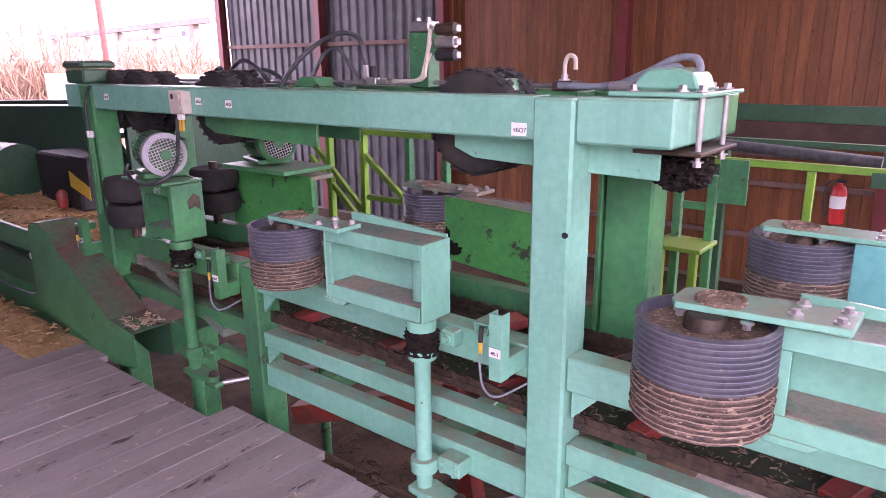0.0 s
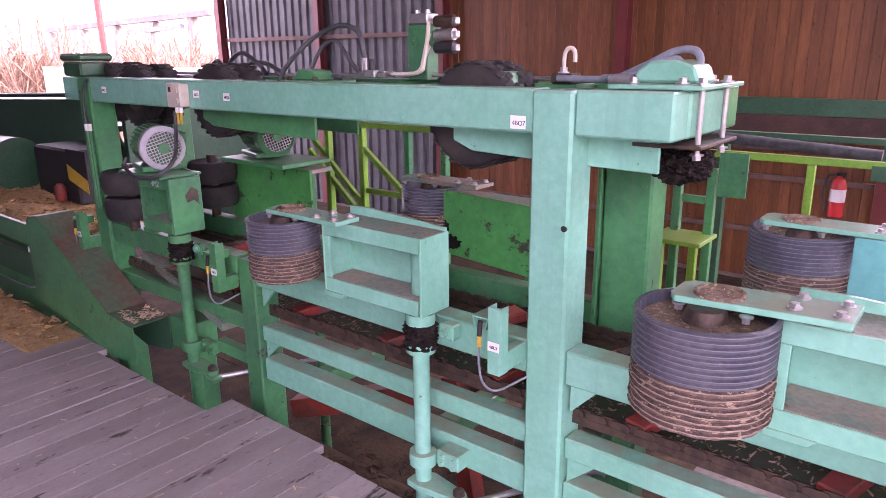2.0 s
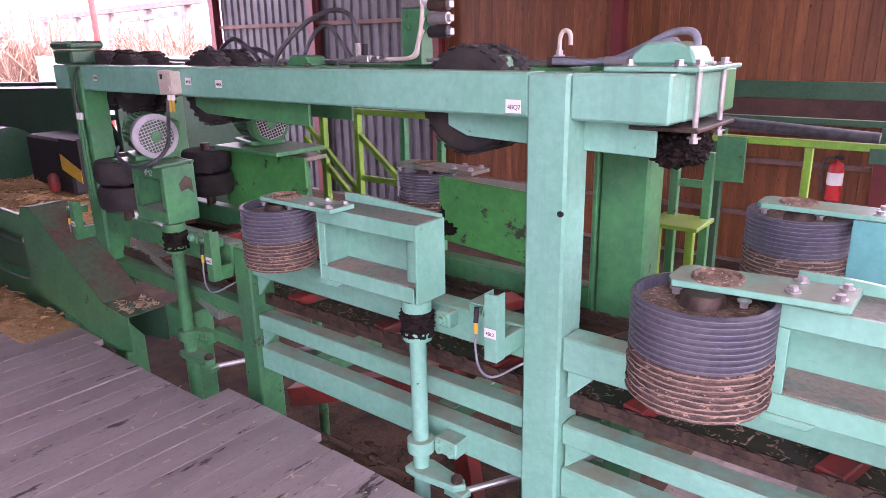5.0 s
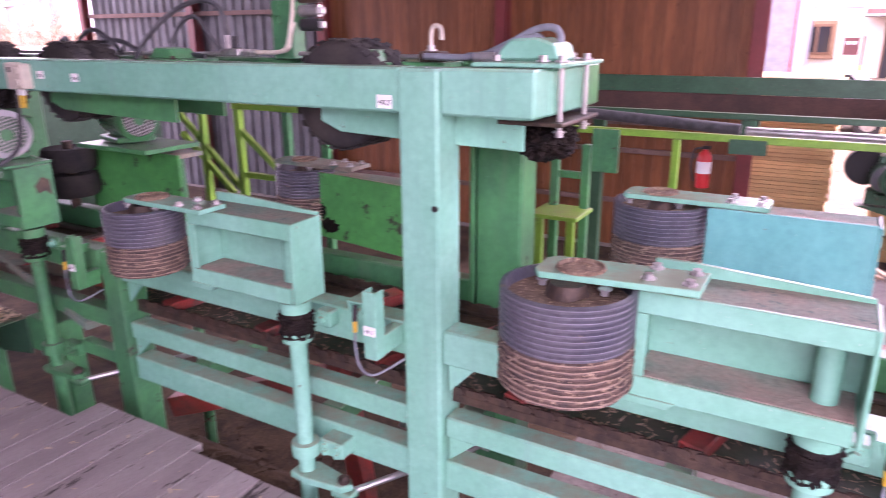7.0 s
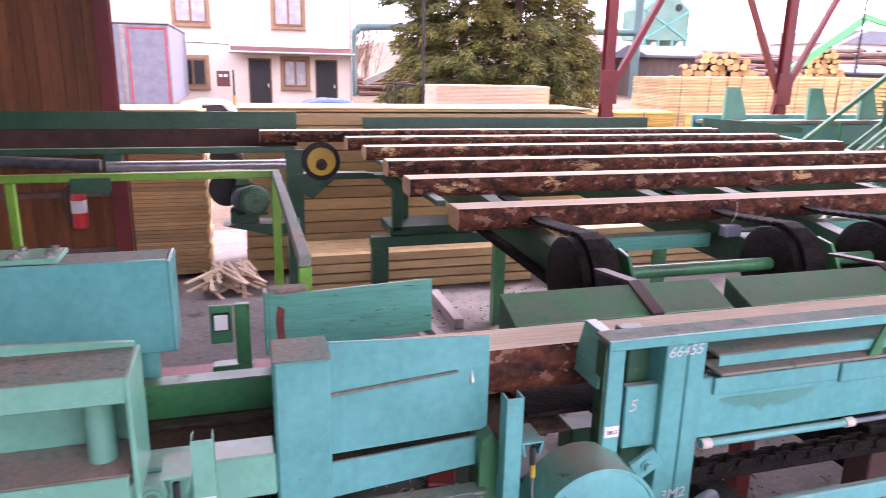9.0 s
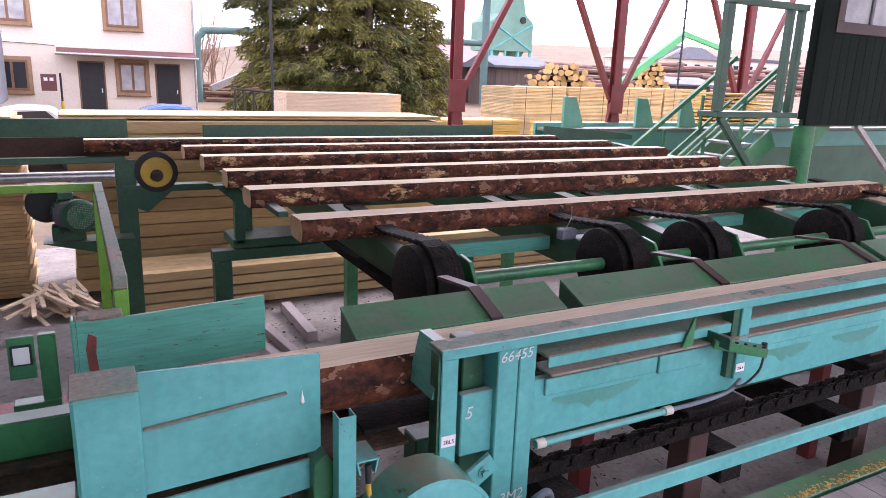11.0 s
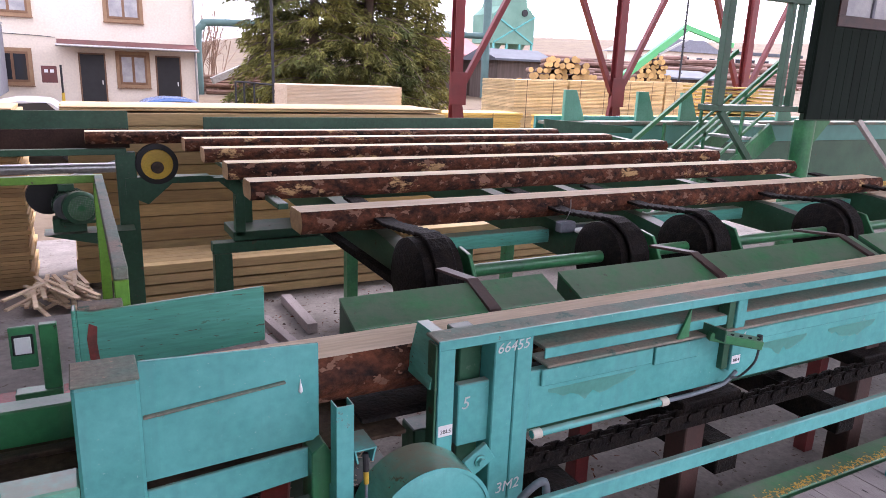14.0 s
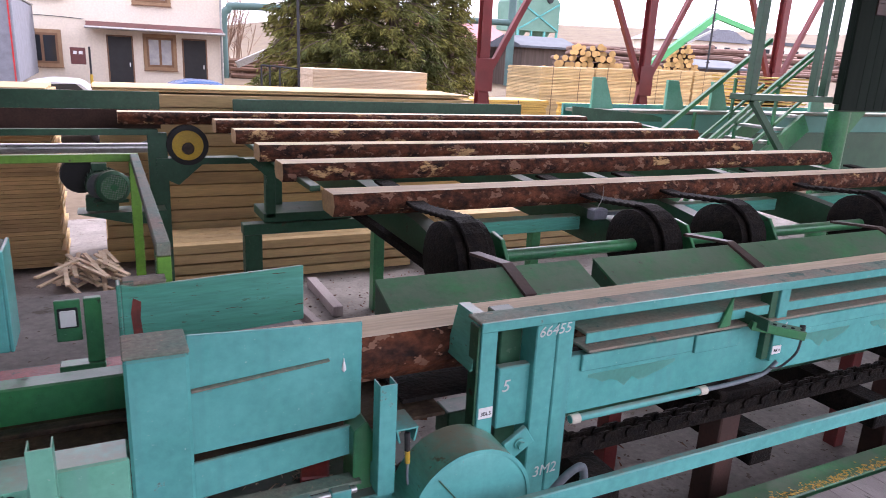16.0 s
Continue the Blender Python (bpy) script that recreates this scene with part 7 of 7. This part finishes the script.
def bare_bush(cx, cy, h, r, seed, label, n=60, m=None):
    g = ground_height(cx, cy)
    t = thing("bare_shrub", (cx, cy, g), label, "shrub", "bare shrubs")
    random.seed(seed)
    b = nb()
    for i in range(n):
        a, e = random.uniform(0, 6.28), random.uniform(0.15, 1)
        p = Vector((cx + random.uniform(-0.3, 0.3) * r, cy + random.uniform(-0.3, 0.3) * r, g))
        d = Vector((math.cos(a) * r * e * 0.5, math.sin(a) * r * e * 0.5, h * random.uniform(0.5, 1)))
        q = p + d
        mid = p + d * 0.5 + Vector((random.uniform(-0.2, 0.2), random.uniform(-0.2, 0.2), 0))
        hose(b, [p, mid, q], 0.035, 4, 2)
        for k in range(4):
            u = random.uniform(0.4, 0.95)
            s = p + d * u
            hose(b, [s, s + Vector((random.uniform(-0.8, 0.8), random.uniform(-0.8, 0.8), random.uniform(0.3, 1.0))) * (h * 0.22)], 0.018, 3, 1)
    tagged(part("twig_mass", b, m or M_twig, t), kind="stuff")
    return t


bare_bush(-36.5, 14.2, 4.6, 6, 1, "pale bare shrub in winter twigs", 110)
bare_bush(-38.5, 13.0, 3.0, 7, 2, "rusty bare hedge shrub", 120)
bare_bush(-33, 18.5, 3.4, 4, 3, "pale bare shrub in winter twigs", 60)
bare_bush(-26.5, 14.8, 3.6, 4.5, 4, "yellowish bare shrub behind the shed", 110)
bare_bush(-23.5, 15.0, 3.0, 3.5, 5, "yellowish bare shrub behind the shed", 60)
bare_bush(7.6, 48, 6.0, 4, 6, "bare winter tree beyond the house", 50)
solo("red_pole", cyl(nb(), (-24.6, 12, G - 0.2), (-24.9, 12, 9), 0.11, 14), M_redpaint, "red painted steel pole outside the shed", "pole")
ga = thing("gantry", (-50, 25, G), "pale weathered concrete and steel crane gantry", "gantry")
for x in (-60.4, -55, -50, -45, -40.5):
    part("gantry_post", box(x, x + 0.5, 25, 25.5, G - 0.5, 3.5 + 0.02 * (x + 60), bev=0.02), M_concrete, ga)
part("gantry_beam", bar(nb(), (-61, 25.2, 3.7), (-38, 25.2, 4.1), 0.5, 0.35), M_concrete, ga)
part("gantry_walkway", bar(nb(), (-48, 25.0, 3.2), (-41, 25.0, 3.4), 0.3, 0.3), M_greyblue, ga)
solo("plank_fence", box(-34, -18, 13.6, 13.7, G, 1.2, bev=0.02), M_plaster, "whitewashed low yard wall", "wall", kind="structure")

# ---- far yard: dust tower, pipes, sheds, log piles ----
tw = thing("dust_tower", (49, 75, 0), "pale green sheet metal dust collector tower on lattice legs", "dust tower")
part("bin", prism(nb(), [(46.2, 5.2), (52.2, 5.2), (52.2, 8.6), (51.0, 9.6), (50.6, 11.5), (48.0, 11.5), (47.4, 9.6), (46.2, 8.6)], "y", 75, 80), M_palegreen, tw)
for a, b in (((46.3, 5.3), (52.1, 8.5)), ((52.1, 5.3), (46.3, 8.5))):
    part("brace", bar(nb(), (a[0], 74.95, a[1]), (b[0], 74.95, b[1]), 0.15, 0.2), M_teal, tw)
part("outlet", lathe(nb(), (50.6, 74.8, 8.9), [(0.4, 0.0), (0.42, 0.3), (0.1, 0.3)], 16, "y"), M_ink, tw)
for x in (46.4, 48.3, 50.2, 52.0):
    part("leg", box(x - 0.12, x + 0.12, 75, 75.24, -0.5, 5.2, bev=0), M_teal, tw)
for a, b in (((46.4, 0.5), (48.3, 4.9)), ((48.3, 0.5), (46.4, 4.9)), ((50.2, 0.5), (52, 4.9)), ((52, 0.5), (50.2, 4.9))):
    part("brace", bar(nb(), (a[0], 75.1, a[1]), (b[0], 75.1, b[1]), 0.12, 0.12), M_teal, tw)
for x in (47.3, 50.8):
    part("hopper", cyl(nb(), (x, 77, 5.2), (x, 77, 3.2), 1.3, 16, 0.25), M_palegreen, tw)
M_pipe = mat("weathered_pipe_paint", (0.085, 0.165, 0.155), 0.6, var=(0.06, 0.12, 0.115), scale=0.6, amount=0.4, bump=0)
pp = thing("dust_pipe", (20, 45, 3), "long teal dust extraction pipe on the yard", "pipe")
part("pipe", hose(nb(), [(7.4, 45, -0.4), (7.4, 45, 3.0), (7.7, 45, 3.7), (8.5, 45, 3.93), (15, 45, 4.03), (22.6, 45, 4.12), (27.2, 45, 4.18)], 0.22, 14, 6), M_pipe, pp, smooth=True)
part("down_leg", cyl(nb(), (27.35, 45, -0.2), (27.35, 45, 9.0), 0.28, 14), M_pipe, pp, smooth=True)
M_pinkroof = mat("faded_red_sheet_roof", (0.36, 0.13, 0.13), 0.7, var=(0.28, 0.10, 0.10), scale=0.5, amount=0.3, bump=0)
M_darkwood = mat("dark_weathered_boards", (0.12, 0.09, 0.075), 0.9, var=(0.08, 0.06, 0.05), scale=1.5, amount=0.5, fine=6, bump=0.1, grain=(3, 3, 0.3))


def shed(x0, x1, y0, y1, z1, zr, roof, wall, label, name="shed"):
    g = ground_height((x0 + x1) / 2, y0)
    t = thing(name, ((x0 + x1) / 2, y0, g), label, name, "far sheds")
    part("wall", box(x0, x1, y0, y1, g - 0.5, z1, bev=0.02), wall, t)
    part("roof", prism(nb(), [(y0 - 0.5, z1 - 0.05), ((y0 + y1) / 2, zr), (y1 + 0.5, z1 - 0.05), (y1 + 0.5, z1 - 0.2), (y0 - 0.5, z1 - 0.2)], "x", x0 - 0.5, x1 + 0.5), roof, t)
    return t


shed(24.5, 30.2, 50, 58, 3.0, 4.4, M_pinkroof, M_darkwood, "timber shed with a faded red sheet roof")
shed(28.4, 32.8, 45, 49, 2.75, 3.45, M_roof, M_darkwood, "dark boarded shed with a grey sheet roof")
shed(44.5, 52, 46, 50, 1.9, 2.5, M_roof, M_darkwood, "low dark boarded shed with a grey sheet roof")


def house_far(x0, x1, y0, z1, zr, roof, label, nw):
    g = ground_height((x0 + x1) / 2, y0)
    t = thing("far_house", ((x0 + x1) / 2, y0, g), label, "house", "far houses")
    part("wall", box(x0, x1, y0, y0 + 10, g - 1, z1, bev=0.03), M_plaster, t)
    if zr > z1 + 0.3:
        part("roof", prism(nb(), [(x0 - 0.6, z1), (x0 + (x1 - x0) * 0.3, zr), (x0 + (x1 - x0) * 0.7, zr), (x1 + 0.6, z1)], "y", y0 - 0.6, y0 + 10.6), roof, t)
    else:
        part("roof", box(x0 - 0.3, x1 + 0.3, y0 - 0.3, y0 + 10.3, z1 + 0.01, z1 + 0.5, bev=0.03), roof, t)
    for k in range(nw):
        x = x0 + (x1 - x0) * (k + 0.5) / nw
        w = part("window", box(x - 0.6, x + 0.6, y0 - 0.08, y0 - 0.01, z1 - 2.0, z1 - 0.7, bev=0.02), M_greyblue, t)
        part("pane", box(x - 0.5, x + 0.5, y0 - 0.11, y0 - 0.085, z1 - 1.9, z1 - 0.8, bev=0), M_glass, w)
    return t


house_far(77, 91, 80, 5.8, 7.6, M_greyblue, "white house with a blue-grey hipped roof", 5)
house_far(91.5, 112, 81, 6.0, 6.1, M_roof, "low white flat-roofed building", 6)


def log_pile(cx, cy, w, h, label, seed=0, r=0.19):
    g = ground_height(cx, cy)
    t = thing("log_pile", (cx, cy, g), label, "log pile", "log piles")
    random.seed(seed)
    first = None
    rows = int(h / (r * 1.75))
    for j in range(rows):
        n = int(w / (2 * r) * (1 - (j / rows) ** 1.6 * 0.85))
        for i in range(n):
            x = (i - n / 2) * 2 * r + (j % 2) * r + random.uniform(-0.04, 0.04)
            z = r + j * r * 1.75 + random.uniform(-0.05, 0.05)
            if first is None:
                b = nb()
                cyl(b, (0, 0, 0), (0, 4.0, 0), r, 10, r * 0.9)
                for f in b.faces:
                    f.material_index = 1 if len(f.verts) > 4 else 0
                first = o = link("log", b, [M_bark_far, M_endgrain_far], t, smooth=False)
            else:
                o = new("log", first.data)
                o.parent = t
            o.location = (x, random.uniform(-0.35, 0.35), z)
            o.rotation_euler = (0, 0, -0.55 + random.uniform(-0.03, 0.03))
            s = random.uniform(0.75, 1.12)
            o.scale = (s, 1, s)
    return t


M_bark_far = mat("far_log_bark", (0.13, 0.075, 0.055), 0.9, var=(0.19, 0.11, 0.075), scale=2, amount=0.5, bump=0, rand=0.3)
M_endgrain_far = mat("far_log_ends", (0.62, 0.40, 0.15), 0.8, var=(0.52, 0.32, 0.12), scale=3, amount=0.3, bump=0, rand=0.25)
log_pile(27.0, 35, 8.4, 3.3, "pile of round logs with bright yellow cut ends", 1)
log_pile(43.0, 44, 5.6, 3.8, "pile of round logs with bright yellow cut ends", 2, 0.21)
log_pile(33.0, 26.5, 3.4, 2.6, "pile of round logs with bright yellow cut ends", 3, 0.17)
big = nb()
random.seed(12)
for i in range(420):
    x, u = random.uniform(31, 92), random.random()
    y = 52 + random.uniform(-4, 10)
    g = ground_height(x, y)
    z = g + random.uniform(0.1, 2.6) * (1 - abs(y - 56) / 9)
    cyl(big, (x, y, z), (x + random.uniform(4, 6), y + random.uniform(-1.5, 1.5), z + random.uniform(-0.15, 0.15)), random.uniform(0.14, 0.24), 7)
solo("log_yard", big, mat("heaped_log_bark", (0.15, 0.085, 0.065), 0.9, var=(0.22, 0.13, 0.10), scale=0.8, amount=0.5, bump=0, island=0.35), "long heaps of brown debarked logs in the far yard", "log heap", kind="stuff")
lw = nb()
for i in range(60):
    x, y = random.uniform(6.5, 16), random.uniform(44, 52)
    z = ground_height(x, y) + random.uniform(0.1, 1.0)
    cyl(lw, (x, y, z), (x + random.uniform(2, 4), y + random.uniform(-1, 1), z + random.uniform(-0.2, 0.2)), random.uniform(0.1, 0.18), 6)
solo("log_heap", lw, M_bark_far, "heap of reddish logs beyond the spruces", "log heap", kind="stuff")
solo("chute", bar(nb(), (7.6, 42, 0.6), (12.0, 42, 2.6), 0.6, 0.35), M_steel, "pale sheet metal chute beside the house", "chute")
cr = thing("log_crane", (41, 40, 0), "bright green knuckle-boom log crane", "crane")
M_cranegreen = mat("crane_green_paint", (0.10, 0.42, 0.16), 0.5, var=(0.08, 0.42, 0.14), amount=0.2)
part("main_boom", bar(nb(), (36.0, 40, 1.7), (41.9, 40, 5.5), 0.35, 0.5), M_cranegreen, cr)
part("jib", bar(nb(), (41.7, 40, 5.5), (47.0, 40, 4.4), 0.3, 0.35), M_cranegreen, cr)
part("ram", bar(nb(), (39.0, 39.7, 3.4), (41.8, 39.7, 4.6), 0.15, 0.15), M_steel, cr)
part("grapple", bar(nb(), (46.8, 40, 4.3), (46.8, 40, 2.6), 0.25, 0.25), M_ink, cr)
ma = thing("lattice_mast", (39.6, 38, 0), "thin dark lattice mast", "mast")
part("mast", cyl(nb(), (39.6, 38, -0.2), (39.6, 38, 14), 0.07, 8), M_ink, ma)
for k in range(18):
    part("rung", box(39.4, 39.8, 37.98, 38.02, 1.5 + 0.6 * k, 1.55 + 0.6 * k, bev=0), M_ink, ma)
bf = thing("black_fence", (5.6, 22, -0.7), "black steel posts with a sagging rail", "fence")
for x in (4.9, 5.15, 5.45, 6.35):
    part("post", cyl(nb(), (x, 22, ground_height(x, 22)), (x, 22, 1.08), 0.03, 8), M_ink, bf)
part("rail", hose(nb(), [(4.9, 22, 1.08), (5.45, 22, 1.05), (6.35, 22, 0.98), (7.2, 22, 0.94)], 0.03, 8, 3), M_ink, bf)
part("tall_post", cyl(nb(), (6.05, 22, ground_height(6, 22)), (6.0, 22, 7), 0.045, 8), M_ink, bf)

# teal conveyor with fins behind the deck
fc = thing("log_conveyor", (11, 9.2, G), "pale teal log conveyor with tapered fins", "conveyor")
part("side_beam", box(7.0, 24, 9.0, 9.06, 0.56, 0.86, bev=0.004), M_oldteal, fc)
part("apron", box(7.0, 24, 9.03, 9.05, -0.35, 0.555, bev=0.004), M_dgreen, fc, "weathered side apron")
part("top_rail", box(7.0, 24, 8.95, 9.35, 0.87, 0.92, bev=0.004), M_dusty, fc)
part("rear_beam", box(7.0, 24, 9.40, 9.46, 0.55, 0.98, bev=0.004), M_teal, fc)
for x in (7.35, 8.85, 9.85, 12.4, 14.8):
    part("fin", prism(nb(), [(x, 0.925), (x + 0.42, 0.925), (x + 0.22, 1.40), (x, 1.40)], "y", 9.15, 9.21, bev=0.004), M_mint, fc)
for x in (7.6, 10.2, 12.8, 15.4):
    part("leg", box(x, x + 0.14, 9.05, 9.2, G, 0.55, bev=0.004), M_green, fc)

# operator's cabin on its column, landing and stair
M_cabin = mat("dark_green_boards", (0.006, 0.013, 0.009), 0.7, var=(0.009, 0.018, 0.012), scale=3, amount=0.5, fine=20, bump=0.1, grain=(3, 3, 0.4), rand=0.2, spec=0.15)
cbn = thing("operator_cabin", (11, 7.5, 1.1), "dark green boarded operator's cabin on a steel column", "cabin")
CX, CY, CZ = 10.03, 6.92, 1.12
part("floor", box(CX + 0.04, 15.0, CY + 0.05, 7.06, CZ - 0.02, CZ + 0.08, bev=0.01), M_dgreen, cbn)
part("side_wall", box(CX + 0.002, CX + 0.06, CY + 0.041, 7.06, CZ + 0.082, 4.2, bev=0), M_cabin, cbn)
part("front_wall", box(CX + 0.062, 15.0, CY + 0.04, CY + 0.10, CZ + 0.082, 2.46, bev=0), M_cabin, cbn)
part("roof", box(CX - 0.2, 15.2, CY - 0.3, 7.5, 4.21, 4.30, bev=0.01), M_roof, cbn)
part("corner_post", box(CX, CX + 0.34, CY - 0.004, CY + 0.038, CZ, 4.2, bev=0.006), M_cabin, cbn)
x = CX + 0.345
while x < 14.9:
    part("wall_board", box(x, x + 0.196, CY, CY + 0.038, CZ, 2.44, bev=0.004), M_cabin, cbn)
    x += 0.2
wd = part("window_frame", box(CX + 0.345, 14.9, CY - 0.02, CY + 0.05, 2.445, 2.60, bev=0.004), M_chainrust, cbn, "dark red window frame")
part("window_jamb", box(CX + 0.345, CX + 0.50, CY - 0.02, CY + 0.05, 2.602, 4.2, bev=0.004), M_chainrust, wd)
part("window_mullion", box(11.15, 11.21, CY - 0.015, CY + 0.045, 2.602, 4.2, bev=0.004), M_greyblue, wd)
part("pane", box(CX + 0.505, 11.145, CY + 0.01, CY + 0.018, 2.602, 4.2, bev=0), M_palepane, wd, "window pane")
part("pane", box(11.215, 14.9, CY + 0.01, CY + 0.018, 2.602, 4.2, bev=0), M_palepane, wd, "window pane")
part("column", cyl(nb(), (10.32, 7.12, G), (10.32, 7.12, CZ - 0.02), 0.15, 28), M_green, cbn, "green tube column", smooth=True)
part("column_gusset", prism(nb(), [(10.42, CZ - 0.025), (10.85, CZ - 0.025), (10.42, CZ - 0.45)], "y", 7.06, 7.10), M_green, cbn)
part("column_gusset", prism(nb(), [(10.08, 0.40), (9.75, 0.40), (9.65, 0.20), (10.08, 0.20)], "y", 7.06, 7.10), M_green, cbn)
part("strut", bar(nb(), (11.37, 6.98, CZ), (12.6, 6.98, 0.24), 0.07, 0.08), M_steel, cbn)
sr = thing("steel_stair", (8.5, 7.2, G), "green steel stair with tube handrails up to the cabin", "staircase")
part("landing", box(8.28, 9.95, 7.0, 7.36, 1.22, 1.30, bev=0.006), M_dgreen, sr)
for x in (8.27, 9.52, 9.76):
    part("rail_post", box(x, x + (0.13 if x < 9 else 0.085), 7.02, 7.12, 1.302, 2.70, bev=0.004), M_dgreen, sr)
part("top_rail", box(8.27, 9.90, 7.02, 7.12, 2.702, 2.79, bev=0.004), M_dgreen, sr)
part("knee_brace", bar(nb(), (8.38, 7.05, 1.22), (9.25, 7.05, 0.38), 0.07, 0.09), M_dgreen, sr)
for yy, rails in ((7.42, ((0.62, 0.05), (0.52, 0.04), (-0.03, 0.04))), (8.2, ((0.78, 0.06), (0.10, 0.04)))):
    part("stringer", bar(nb(), (10.0, yy, 0.90), (7.15, yy, G + 0.02), 0.06, 0.30), M_green, sr)
    for o, w in rails:
        part("handrail", bar(nb(), (9.93, yy, 1.93 + o - 0.62), (7.5, yy, 0.23 + o - 0.62), w, w), M_green, sr)
    for xb in (9.3, 8.55, 7.8):
        zb = 1.31 - 0.70 * (9.93 - xb)
        part("baluster", box(xb - 0.02, xb + 0.02, yy - 0.02, yy + 0.02, zb - 0.35, zb + 0.62, bev=0.003), M_green, sr)
for k in range(10):
    u = 0.27 * k
    part("tread", box(9.72 - u, 9.94 - u, 7.46, 8.16, 0.96 - 0.19 * k, 1.0 - 0.19 * k, bev=0.004), M_steel, sr)
